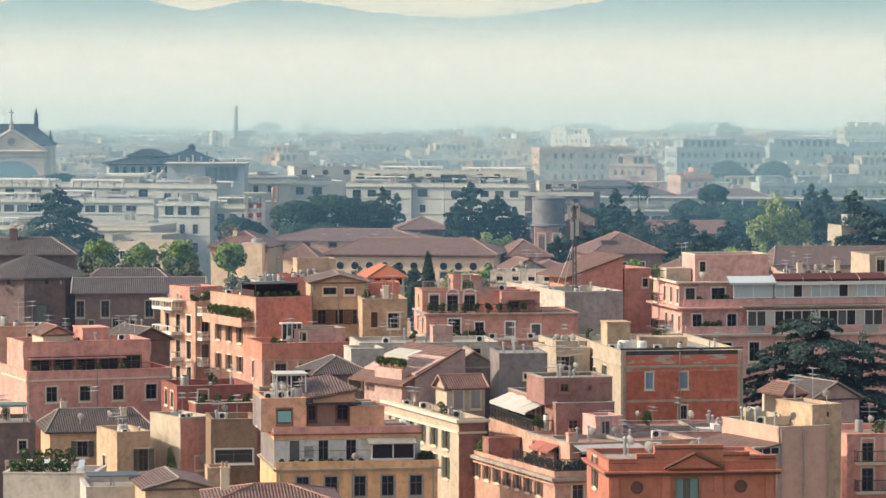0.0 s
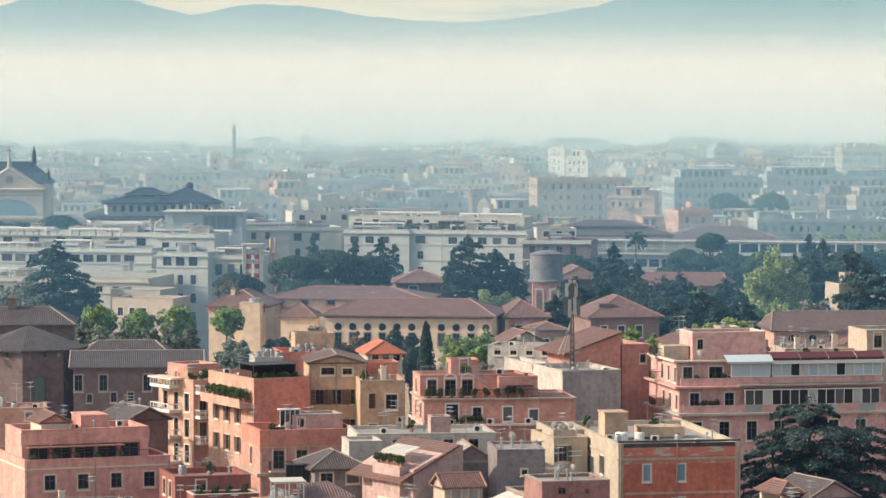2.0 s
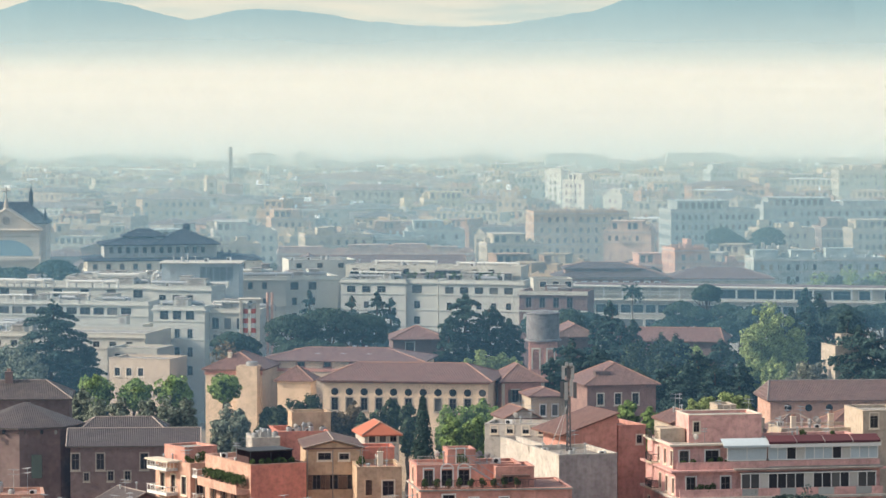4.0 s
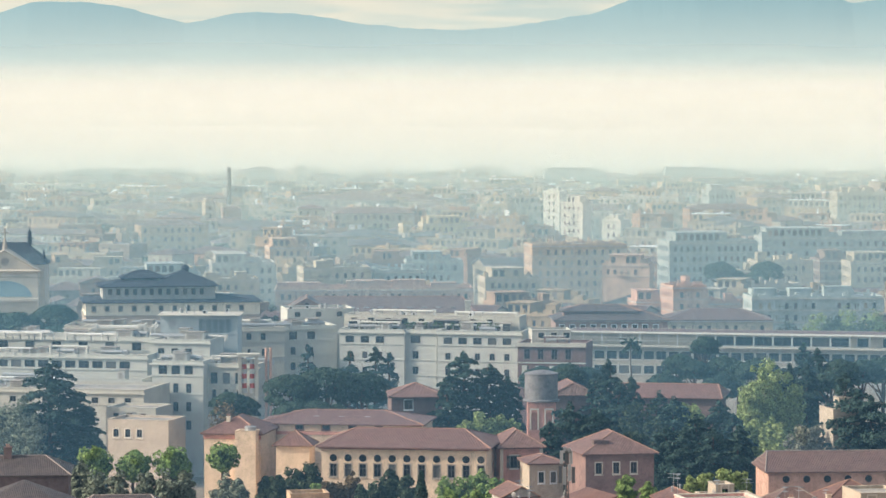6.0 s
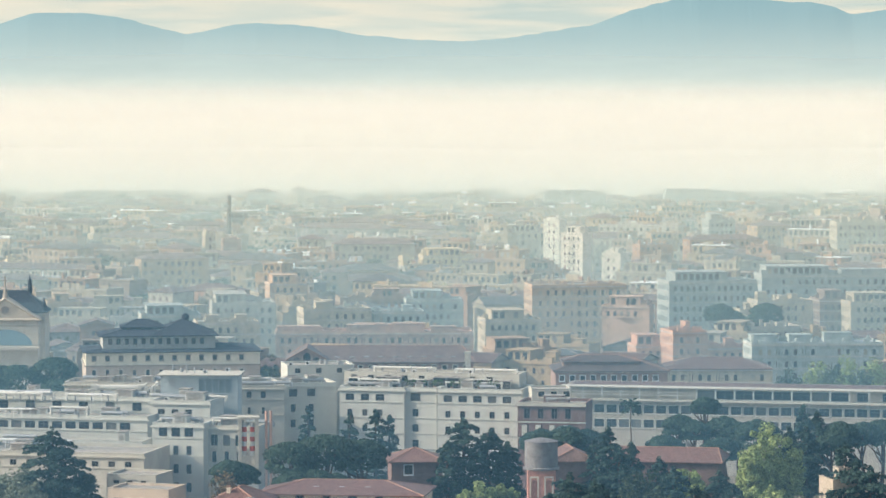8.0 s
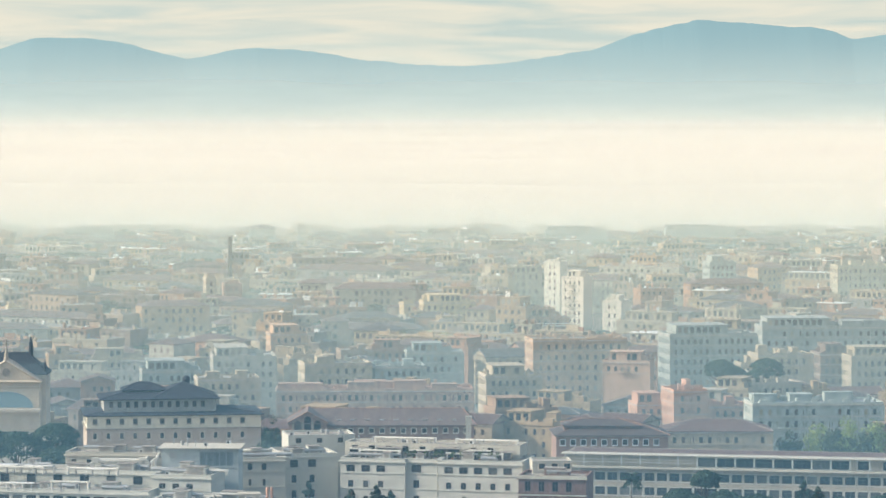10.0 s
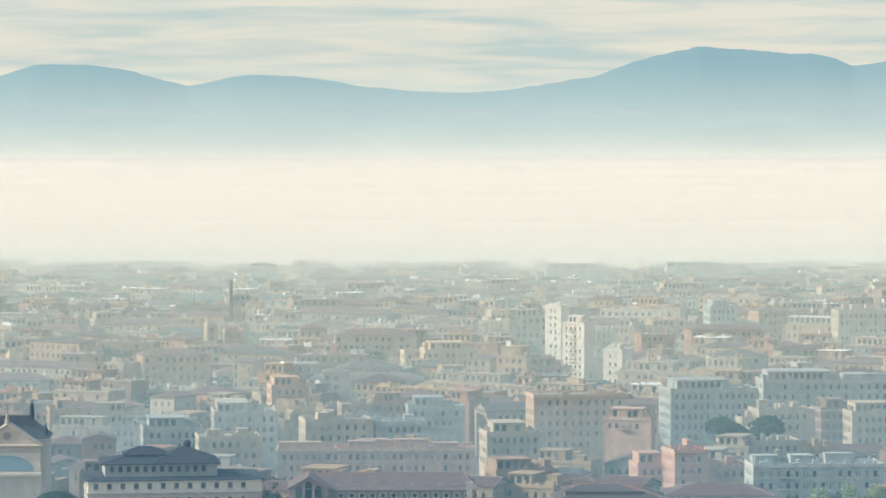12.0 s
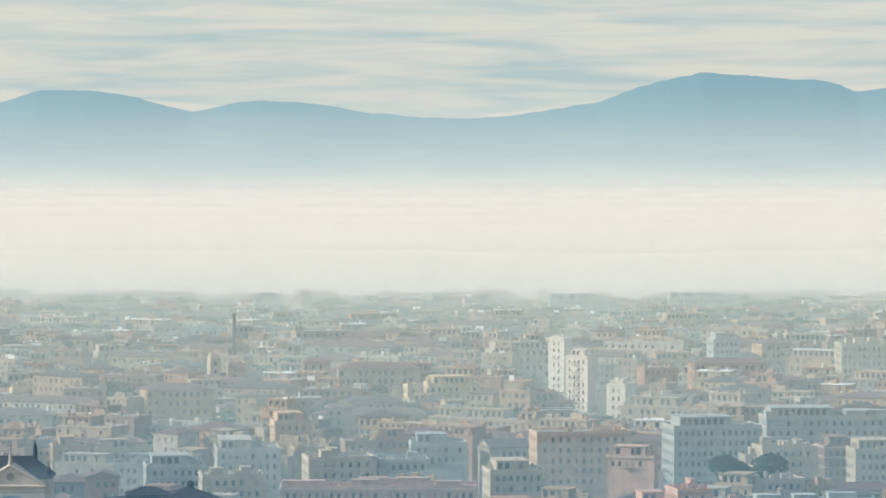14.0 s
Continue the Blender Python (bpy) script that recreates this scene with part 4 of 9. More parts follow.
for i in range(9):
    potted(h.matrix_basis @ pose(0.7 + 0.8 * i if i < 6 else 0.6, 0.8 if i < 6 else 2.6 * (i - 5), 8.21), 110 + i, 0.5, 1.1, LEAF_DARK)
chimney(h, 3.0, 4.0, 10.74, 0.9, 0.7, PEACH)
clutter(h, 3, 13, 4, 8, 10.74, 8, 20, "vcdva")

# low pinkish terrace roofs behind the palace
h = house(17.35, 322, 6, "low house with broad pinkish terrace roofs")
block(h, 9.38, 11, 0, 10.63, SALMON, parapet=0.2, roof=PINK_ROOF, coping=PALE_ROOF)
link("step", *boxes((0.5, 5.5, 4.2, 4.4, 10.48, 10.83), (5.5, 5.7, 0.4, 10, 10.48, 10.78), (5.7, 9, 5.8, 6.0, 10.48, 10.89)), PALE_ROOF, h)
t = thing("sun_loungers", h.matrix_basis @ pose(5.9, 1.2, 10.48), "white upturned plastic loungers stacked on a terrace", "lounger")
for k in range(3):
    link("lounger", *boxes((0, 1.9, 0.7 * k, 0.7 * k + 0.5, 0.25, 0.33), (0.1, 0.16, 0.7 * k, 0.7 * k + 0.5, 0, 0.25), (1.5, 1.56, 0.7 * k, 0.7 * k + 0.5, 0, 0.25), (1.3, 1.9, 0.7 * k + 0.02, 0.7 * k + 0.48, 0.33, 0.7)), WHITE, t)
clutter(h, 0.5, 9, 6, 10.5, 10.48, 9, 120, "vcdvpa")

# terracotta palace front with a pediment
PALACE_RED = plaster((0.50, 0.20, 0.145), 0.85, 0.35)
h = house(10.86, 235, 7, "terracotta palace front with a low pediment", name="palace", category="palace")
W = 11.11
TW = 1.55
block(h, W, 9, 0, 17.12, PALACE_RED, holes=[("front", 4.42, 14.07, TW, 1.99, "plain", BROWN), ("front", 1.3, 8, 1.2, 2.2, "plain", BROWN), ("front", 8.3, 8, 1.2, 2.2, "plain", BROWN), ("left", 3.0, 14.99, 1.1, 2.0, "open", CREAM, GREEN_SHUTTER)], parapet=0.3, roof=PALE_ROOF)
# dark copy of the palace plaster: shade of the mouldings put into colour
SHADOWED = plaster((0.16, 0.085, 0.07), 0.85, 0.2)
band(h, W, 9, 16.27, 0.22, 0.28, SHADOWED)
band(h, W, 9, 16.46, 0.12, 0.4, PALACE_RED)
v = [(3.61, -0.35, 16.75), (7.58, -0.35, 16.75), (5.59, -0.35, 17.71)]
v += [(a, 0.6, c) for a, b, c in v]
link("pediment", v, [(0, 1, 2), (5, 4, 3), (0, 3, 4, 1), (1, 4, 5, 2), (2, 5, 3, 0)], PALACE_RED, h)
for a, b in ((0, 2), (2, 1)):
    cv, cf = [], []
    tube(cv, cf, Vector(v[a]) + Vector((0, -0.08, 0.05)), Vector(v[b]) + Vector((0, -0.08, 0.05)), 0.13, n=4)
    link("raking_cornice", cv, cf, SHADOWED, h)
for a, b, tall in ((0.0, 1.84, 17.38), (1.84, 3.02, 17.71), (3.02, 7.58, 18.26), (7.58, 9.35, 17.78), (9.35, W, 17.53)):
    link("attic", *boxes((a, b, 0.02, 0.5, 17.05, tall - 0.08), (a - 0.03, b + 0.03, -0.03, 0.55, tall - 0.08, tall)), PALACE_RED, h)
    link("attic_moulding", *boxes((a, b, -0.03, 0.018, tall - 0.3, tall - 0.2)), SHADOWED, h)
for x in (3.50, 6.99, 0.1, W - 0.7):
    link("pilaster", *boxes((x, x + 0.55, -0.12, -0.004, 0, 16.24)), PALACE_RED, h)
for x in (1.84, 8.76):
    v, f = [], []
    ring(v, f, [(0.42, 0), (0.42, 0.06), (0.3, 0.12), (0.1, 0.14)], 20)
    q = link("medallion", v, f, SHADOWED, h)
    q.matrix_basis = pose(x, -0.004, 15.50, 90, 0, 0)
link("curtain", *boxes((4.45, 4.93, 0.06, 0.10, 14.14, 16.02), (5.41, 5.93, 0.06, 0.10, 14.14, 16.02)), plain((0.16, 0.27, 0.26), 0.9), h)
clutter(h, 1, 9, 1.5, 8, 16.97, 6, 21, "vvdc")

# great terracotta block, pale yellow on its sunny side
h = house(17.72, 358, 10, "weathered terracotta block with ochre corners and bands")
W, D = 12.45, 24.0
WORN = plaster((0.66, 0.20, 0.12), 0.9, 0.85)
block(h, W, D, 0, 15.20, YELLOW, holes=[("front", 2.52, 11.50, 0.72, 1.6, "shut", CREAM, BLUE_SHUTTER), ("front", 6.06, 11.50, 0.72, 1.6, "shut", CREAM, BLUE_SHUTTER), ("front", 6.11, 8.42, 0.62, 1.35, "plain"), ("left", 16, 11.50, 1.0, 1.8, "open", CREAM, GREEN_SHUTTER), ("left", 11, 10.94, 1.0, 1.8, "open", CREAM, GREEN_SHUTTER)], parapet=0.5, roof=PALE_ROOF)
v, f = [], []
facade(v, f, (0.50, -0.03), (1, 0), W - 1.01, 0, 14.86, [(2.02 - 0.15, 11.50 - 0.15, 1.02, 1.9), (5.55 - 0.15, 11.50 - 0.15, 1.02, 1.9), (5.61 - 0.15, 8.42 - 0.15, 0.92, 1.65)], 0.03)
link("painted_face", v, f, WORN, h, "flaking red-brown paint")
flaky, fn, fl, fp = shader("flaking_paint")
ftc = fn.new("ShaderNodeTexCoord")
fmap = node(fn, "ShaderNodeMapping", Scale=(0.55, 1, 1.5))
fl.new(ftc.outputs["Object"], fmap.inputs[0])
peel = node(fn, "ShaderNodeTexNoise", Scale=1.0, Detail=9, Roughness=0.72)
fl.new(fmap.outputs[0], peel.inputs["Vector"])
edge = fn.new("ShaderNodeValToRGB")
edge.color_ramp.elements[0].position, edge.color_ramp.elements[1].position = 0.52, 0.57
edge.color_ramp.elements[0].color, edge.color_ramp.elements[1].color = (0.60, 0.19, 0.12, 1), (0.52, 0.42, 0.34, 1)
fl.new(peel.outputs["Fac"], edge.inputs[0])
fl.new(edge.outputs[0], fp.inputs["Base Color"])
fp.inputs["Roughness"].default_value = 0.9
link("peeling_strip", *boxes((0.52, W - 0.52, -0.05, -0.034, 13.95, 14.86), (0.52, W - 0.52, -0.044, -0.034, 13.2, 13.5)), flaky, h, "peeling pale paint under the roof edge")
link("quoin", *boxes((-0.035, 0.49, -0.07, -0.034, 0, 15.2), (W - 0.49, W + 0.035, -0.07, -0.034, 0, 15.2)), OCHRE, h, "ochre corner strips")
for z in (13.52, 10.15):
    link("cornice", *boxes((-0.03, W + 0.03, -0.09, -0.034, z, z + 0.24)), OCHRE, h)
link("coping", *boxes((-0.06, W + 0.06, -0.1, 0.3, 15.26 + 0.1, 15.54), (0.5, W - 0.5, -0.055, -0.035, 14.86, 15.26)), plaster((0.085, 0.075, 0.07), 0.9, 0.6), h, "blackened coping")
band(h, W, D, 13.63, 0.2, 0.14, YELLOW, sides="l")
link("wall", *boxes((0.6, 3.0, 9, 12, 14.86, 17.47), (0.5, 3.1, 8.9, 12.1, 17.47, 17.59)), OCHRE, h, "ochre roof hut")
link("wall", *boxes((4.6, 9.2, 10, 13, 14.86, 15.90)), OCHRE, h, "low ochre roof wall")
water_tank(h.matrix_basis @ pose(1.2, 4.0, 14.75), 0.65, 1.3, WHITE)
water_tank(h.matrix_basis @ pose(3.2, 4.6, 14.75), 0.5, 1.2, WHITE)
clutter(h, 0.5, 11, 2, 8, 14.75, 11, 22, "avct")
clutter(h, 0.5, 11, 14, 22, 14.75, 11, 23, "advpt")
block(h, 3.2, 9, 0, 15.12, YELLOW, at=(-3.3, 16.0), holes=[("left", 3.0, 12.76, 0.9, 1.6, "plain")], parapet=0.4, roof=PALE_ROOF)

# tan house with a blank wall, cream on its sunny side
h = house(27.07, 290, 24, "tan house with a high blank wall and cream terraces")
block(h, 4.7, 9.6, 0, 14.16, TAN, parapet=0.35, roof=PALE_ROOF, coping=PALECREAM)
block(h, 2.7, 6, 0, 15.79, OCHRE, at=(3.4, 0.5), holes=[("front", 1.3, 14.84, 0.25, 0.4, "plain", OCHRE)], parapet=0.15, roof=PALE_ROOF)
link("wall", *boxes((1.0, 3.3, 4.0, 4.2, 13.93, 14.66), (0.5, 2.4, 6.4, 6.6, 13.93, 14.93), (2.4, 2.6, 4.2, 6.6, 13.93, 14.84)), PALECREAM, h, "low cream terrace walls")
v = [(-3.3, -0.5, 12.30), (-0.02, -0.5, 12.98), (-0.02, 9, 12.98), (-3.3, 9, 12.30)]
v += [(a, b, c - 0.12) for a, b, c in v]
link("lean_to_roof", v, [(0, 1, 2, 3), (7, 6, 5, 4), (0, 4, 5, 1), (1, 5, 6, 2), (2, 6, 7, 3), (3, 7, 4, 0)], TILE_BROWN, h)
link("lean_to", *boxes((-3.2, -0.02, 0, 8.8, 0, 12.16)), MAUVE, h)
veranda(h, -2.4, 0, 12.16 - 0.1, 2.3, 0.55, 3, STEEL, 0.3)
clutter(h, 0.5, 3.0, 1, 9, 13.89, 12, 24, "vdcvtv")
clutter(h, 3.6, 5.6, 1.0, 5.5, 15.66, 4, 25, "avd")
# low houses beside the tan one
h = house(33.73, 300, 12, "low salmon house with a railed balcony")
block(h, 9, 9, 0, 12.59, SALMON, holes=[("front", 1.3, 10.33, 1.0, 1.9, "plain"), ("front", 3.4, 10.33, 1.0, 1.9, "plain"), ("front", 1.3, 7.89, 1.0, 1.9, "plain"), ("front", 3.4, 7.89, 1.0, 1.9, "plain")], parapet=0.4, roof=PINK_ROOF)
balcony(h, 0.6, 0, 10.14, 4.2, 1.0, IRON)
balcony(h, 0.6, 0, 7.70, 4.2, 1.0, IRON)
clutter(h, 0.5, 6, 1, 8, 12.21, 9, 26)

# mauve cottage with a gabled roof and a cream loggia
h = house(34.31, 334, 24, "mauve gabled cottage with a cream loggia")
W, D = 5.02, 7.0
block(h, W, D, 0, 12.60, MAUVE, parapet=None)
hip_roof(h, 0, W, 0, D, 12.60, 1.55, TILE_DARK, 0.3, 0.0)
block(h, 3.6, 6.5, 0, 11.03, YELLOW, at=(-3.7, 0.4), holes=[("left", 1.6, 9.88, 1.0, 1.6, "plain"), ("front", 1.4, 9.36, 1.0, 1.6, "plain")], parapet=0.2, roof=PALE_ROOF)
railing(h, (-3.6, 0.5), (0, 0.5), 11.03, 0.9, 0.3, CREAM)
hip_roof(h, -2.2, 0.2, 1.5, 6.0, 13.02, 1.0, TILE_RED, 0.2, 0.8)
for x0, x1, y0, y1 in ((-2.1, -1.9, 1.6, 1.8), (-0.3, -0.1, 1.6, 1.8), (-2.1, -0.1, 5.4, 5.8)):
    link("post", *boxes((x0, x1, y0, y1, 10.82, 12.92)), CREAM, h)
clutter(h, -3, 0, 0.8, 1.4, 10.82, 5, 27, "pppv")

# cedar beside the pink house
cedar(39.66, 386, 17.70, 6.0, 201, "huge dark cedar standing among the houses", tiers=6, bare=0.35, density=6.2, flat=0.32, boughs=6, loose=0.1, material=LEAF_CEDAR, leaf=0.13)
cedar(45.80, 393, 14.62, 4.6, 202, "dark cedar standing among the houses", tiers=5, bare=0.35, density=5.6, flat=0.32, boughs=5, loose=0.1, material=LEAF_CEDAR, leaf=0.13)
cedar(35.36, 383, 13.98, 3.4, 203, "dark cedar standing among the houses", tiers=4, bare=0.35, density=5.6, flat=0.32, boughs=5, loose=0.1, material=LEAF_CEDAR, leaf=0.13)

# pink apartment house with verandas
h = house(27.88, 416, 11, "long pink apartment house with glazed verandas", name="apartment_house")
W = 24.76
block(h, W, 16, 0, 12.81, PINK, holes=rowed("front", 1.2, 3.3, 7, 9.69, 1.2, 2.2, "plain", CREAM) + rowed("left", 2.0, 4.2, 3, 9.82, 1.0, 1.8, "plain"), parapet=0.05, roof=PINK_ROOF)
band(h, W, 16, 12.62, 0.28, 0.5, OFFWHITE)
block(h, W, 14, 12.81, 15.87, PINK, at=(0, 1.2), holes=[("front", 1.30, 12.94, 1.1, 2.2, "plain", WHITE), ("front", 5.47, 12.94, 1.1, 2.2, "plain", WHITE)] + rowed("front", 12.38, 2.6, 4, 12.94, 1.7, 2.2, "plain", WHITE) + rowed("left", 6.5, 3.0, 3, 13.20, 0.9, 1.7, "plain"), parapet=0.05, roof=PINK_ROOF)
band(h, W, 14, 15.74, 0.22, 0.7, PINK, at=(0, 1.2))
link("parapet", *boxes((0.2, W, 0.02, 0.18, 12.81, 13.79)), PINK, h, "terrace parapet")
block(h, W, 12, 15.87, 18.74, PINK, at=(0, 2.4), holes=[("front", 0.78, 16.00, 1.1, 2.1, "plain", WHITE), ("front", 3.91, 16.00, 1.6, 2.1, "plain", WHITE)] + rowed("left", 5.0, 3.0, 3, 16.33, 0.9, 1.7, "plain"), parapet=0.3, roof=PALE_ROOF)
band(h, W, 12, 18.68, 0.2, 0.5, CREAM, at=(0, 2.4))
link("parapet", *boxes((0.2, W, 1.22, 1.38, 15.87, 16.85)), PINK, h, "terrace parapet")
veranda(h, 6.25, 2.4, 16.98, 4.69, 1.6, 2, WHITE, 1.2, [CLOTH_BLUE])
awning(h, 5.60, 2.3, 19.46, 5.73, 1.6, 0.7, CLOTH_BLUE, 1)
veranda(h, 11.21, 2.4, 16.98, W - 11.47, 1.55, 12, WHITE, 1.2, [CLOTH_BLUE, CLOTH_BLUE, GLASS, CLOTH, CLOTH_BLUE])
link("valance", *boxes((11.21, W, 0.72, 0.78, 18.42, 18.81)), WHITE, h)
link("ledge", *boxes((11.21, W, 0.9, 1.4, 15.94, 16.20)), TAR, h)
link("canopy", *boxes((6.91, W, 0.0, 1.19, 15.94, 16.07)), TAR, h)
awning(h, 11.08, 2.4, 19.72, W - 11.08, 1.6, 0.6, CLOTH_RED, 4)
veranda(h, 7.69, 1.2, 12.94, W - 8.47, 2.5, 15, WHITE, 0.9, [GLASS, GLASS, CLOTH, GLASS, GLASS])
for k in range(4):
    link("parapet_panel", *boxes((7.69 + 4.6 * k, 7.69 + 4.6 * k + 1.9, -0.03, 0.016, 12.94, 13.79)), STEEL, h)
block(h, 8.90, 6, 18.29, 21.68, PINK, at=(3.39, 8.0), holes=[("front", 0.6, 19.69, 0.7, 1.2, "plain")], parapet=0.3, roof=PALE_ROOF, coping=CREAM)
link("wall", *boxes((0.2, 3.2, 9, 12, 18.29, 20.09)), YELLOW, h, "cream roof hut")
for x, tall in ((1.2, 0.7), (4.5, 1.0), (5.6, 1.1), (6.3, 0.8), (2.2, 0.9)):
    potted(h.matrix_basis @ pose(x, 1.8, 15.87), int(x * 100), 0.45, tall)
for x, tall in ((2.8, 1.2), (4.2, 1.3), (3.6, 1.0), (9.5, 0.7)):
    potted(h.matrix_basis @ pose(x, 0.7, 12.81), int(x * 90), 0.5, tall)
clutter(h, 1, 22, 4, 13, 18.42, 16, 28, "aavvdpc")
for i in range(9):
    potted(h.matrix_basis @ pose(9.5 + 1.55 * i, 0.75, 12.81), 150 + i, 0.35, 0.7 + 0.25 * (i % 3))
for i in range(4):
    potted(h.matrix_basis @ pose(7.2 + 1.1 * i, 1.75, 15.87), 170 + i, 0.35, 0.6)
for k in (0, 1, 2):
    balcony(h, 0, 0, 15.81 + 0.1 if k == 1 else (18.68 if k == 0 else 12.81), 3.0, 0.9, IRON, CREAM, pose(0, 12, 0, 0, 0, -90))

# terracotta house with roof terraces and an outside stair
h = house(-1.63, 386, 8, "terracotta house with railed roof terraces and a stair")
W = 16.81
block(h, W, 12, 0, 14.19, TERRA, parapet=0.05, roof=PINK_ROOF)
band(h, W, 12, 14.31, 0.2, 0.3, CREAM)
W2 = 16.56
block(h, W2, 10, 14.31, 17.09, TERRA, at=(0, 1.3), holes=[("front", 2.42, 14.55, 1.3, 2.0, "plain", WHITE), ("front", 5.32, 14.68, 0.95, 1.5, "plain", WHITE), ("front", 8.64, 14.68, 0.95, 1.5, "plain", WHITE), ("front", 11.49, 14.68, 0.95, 1.2, "plain", WHITE), ("left", 3, 14.86, 1.0, 1.7, "plain"), ("left", 7, 14.86, 1.0, 1.7, "plain")], parapet=0.05, roof=PINK_ROOF)
band(h, W2, 10, 16.97, 0.16, 0.25, PALE_ROOF, at=(0, 1.3))
railing(h, (0.1, 1.2), (W2 - 4, 1.2), 17.09 + 0.1, 0.9, 0.16)
block(h, 11.49, 6, 16.97, 19.39, TERRA, at=(0.0, 4.4), holes=[("front", 0.8, 17.15, 1.0, 1.9, "plain", WHITE), ("front", 2.72, 17.15, 1.2, 1.9, "plain", WHITE), ("front", 4.59, 17.15, 1.2, 1.9, "plain", WHITE), ("left", 2.5, 17.46, 1.0, 1.5, "plain")], parapet=0.2, roof=PINK_ROOF)
block(h, 4.23, 5, 16.97, 19.27, TERRA, at=(8.46, 3.0), holes=[("front", 0.9, 17.58, 1.0, 0.7, "plain", BROWN)], parapet=0.15, roof=TILE_RED)
link("canopy", *boxes((9.07, 12.09, 2.1, 3.0, 18.30, 18.48)), TILE_BROWN, h)
block(h, 3.07, 4, 19.15, 20.88, TERRA, at=(3.63, 6.0), holes=[("front", 1.0, 19.41, 0.8, 1.6, "plain", WHITE)], parapet=0.15, roof=PALE_ROOF)
railing(h, (0.1, 4.5), (8.46, 4.5), 19.39 + 0.1, 0.95, 0.2, STEEL)
v, f = [], []
for k in range(11):
    q = k / 10
    box(v, f, 5.56 + q * 3.2, 5.56 + q * 3.2 + 0.34, 2.4, 3.3, 19.39 - q * 2.1, 19.39 - q * 2.1 + 0.05)
st = link("stair", v, f, STEEL, h, "light metal stair")
v, f = [], []
for y in (2.4, 3.3):
    tube(v, f, (5.56, y, 19.39 + 0.95), (5.56 + 3.5, y, 17.09 + 0.95), 0.03)
    tube(v, f, (5.56, y, 19.39), (5.56 + 3.5, y, 17.09 + 0.1), 0.04)
    for k in range(6):
        q = k / 5
        tube(v, f, (5.56 + q * 3.5, y, 19.39 - q * 2.3), (5.56 + q * 3.5, y, 19.39 - q * 2.3 + 0.95), 0.02, n=4)
link("handrail", v, f, STEEL, st)
for i in range(9):
    potted(h.matrix_basis @ pose(0.6 + 1.25 * i, 1.8 + 0.5 * (i % 2), 17.09), 300 + i, 0.35, 0.7)
for i in range(4):
    potted(h.matrix_basis @ pose(3.4 + 0.9 * i, 1.0, 14.31), 320 + i, 0.3, 0.6)
clutter(h, 1, 10, 5, 9.5, 19.15, 12, 29, "adpvdc")
for x in (2.72, 4.59):
    v = [(x + 0.6 + 0.75 * math.cos(math.pi * k / 12) * s, 4.36, 17.15 + 1.9 + 0.6 * math.sin(math.pi * k / 12) * s) for s in (1.0, 0.8) for k in range(13)]
    v += [(a, b - 0.05, c) for a, b, c in v]
    link("arch_frame", v, [(26 + k, 27 + k, 40 + k, 39 + k) for k in range(12)] + [(k, k + 1, 27 + k, 26 + k) for k in range(12)], WHITE, h)
for i in range(3):
    ac_unit(h.matrix_basis @ pose(3.0 + 4.2 * i, 1.05, 14.31))

# red house with a planted terrace, and balconies on its sunny side
h = house(-21.16, 407, 26, "red plastered house with a dark roof terrace")
# sunlight put into the paint: peach for the lit side, red front sheet
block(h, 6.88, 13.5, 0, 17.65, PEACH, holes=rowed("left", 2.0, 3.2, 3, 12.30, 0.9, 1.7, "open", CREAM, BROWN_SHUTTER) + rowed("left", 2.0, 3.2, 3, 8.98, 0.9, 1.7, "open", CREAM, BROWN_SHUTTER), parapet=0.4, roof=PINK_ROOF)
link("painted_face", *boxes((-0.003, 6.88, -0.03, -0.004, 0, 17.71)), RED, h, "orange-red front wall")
pergola(h.matrix_basis @ pose(0.4, 1.0, 17.40), 5.2, 4.0, 1.6, IRON, IRON, "dark covered roof terrace with plants")
link("screen", *boxes((0.3, 5.7, 4.6, 4.7, 17.27, 17.27 + 1.7), (0.3, 0.4, 1.2, 4.6, 17.27, 17.27 + 1.2), (5.6, 5.7, 1.2, 4.6, 17.27, 17.27 + 1.7)), plain((0.05, 0.022, 0.02), 0.8), h, "dark timber screens")
for i in range(6):
    potted(h.matrix_basis @ pose(0.5 + 0.95 * i, 0.6, 17.27), 340 + i, 0.35, 0.6)
for i in range(14):
    potted(h.matrix_basis @ pose(-0.7 - 0.3 * (i % 2), 1.0 + 0.75 * i, 15.10), 360 + i, 0.55, 0.9)
link("terrace", *boxes((-1.6, -0.01, 0.4, 12, 14.34, 14.85), (-1.62, -1.5, 0.4, 12, 14.85, 15.36)), PEACH, h)
clutter(h, 0.5, 5.5, 5.5, 12, 17.33, 8, 30, "advvc")

h = house(-28.95, 421, 33, "peach apartment house with stacked balconies")
block(h, 2.64, 8.5, 0, 16.29, PEACH, holes=[q for z in (12.59, 9.56, 6.53) for q in rowed("left", 1.2, 2.6, 3, z, 1.1, 2.1, "plain", CREAM)] + [("front", 0.8, z, 1.0, 1.8, "plain") for z in (12.59, 9.56)], parapet=0.3, roof=PINK_ROOF)
lm = pose(0, 8.5, 0, 0, 0, -90)
for z in (15.23, 12.33, 9.30, 6.26):
    solid_balcony(h, 0.6, z, 4.8, 1.5, WHITEWASH, lm)
    solid_balcony(h, 0.2, z - 0.5, 2.3, 1.2, WHITEWASH, pose(0, 0, 0))
link("canopy", *boxes((-1.6, 0.3, 2.5, 8.3, 16.29, 16.48)), CREAM, h)
block(h, 4.38, 5, 15.69, 17.83, TERRA, at=(1.2, 3.5), parapet=0.2, roof=PALE_ROOF)
clutter(h, 0.3, 2.5, 1, 7.5, 15.96, 8, 31, "pppavd")

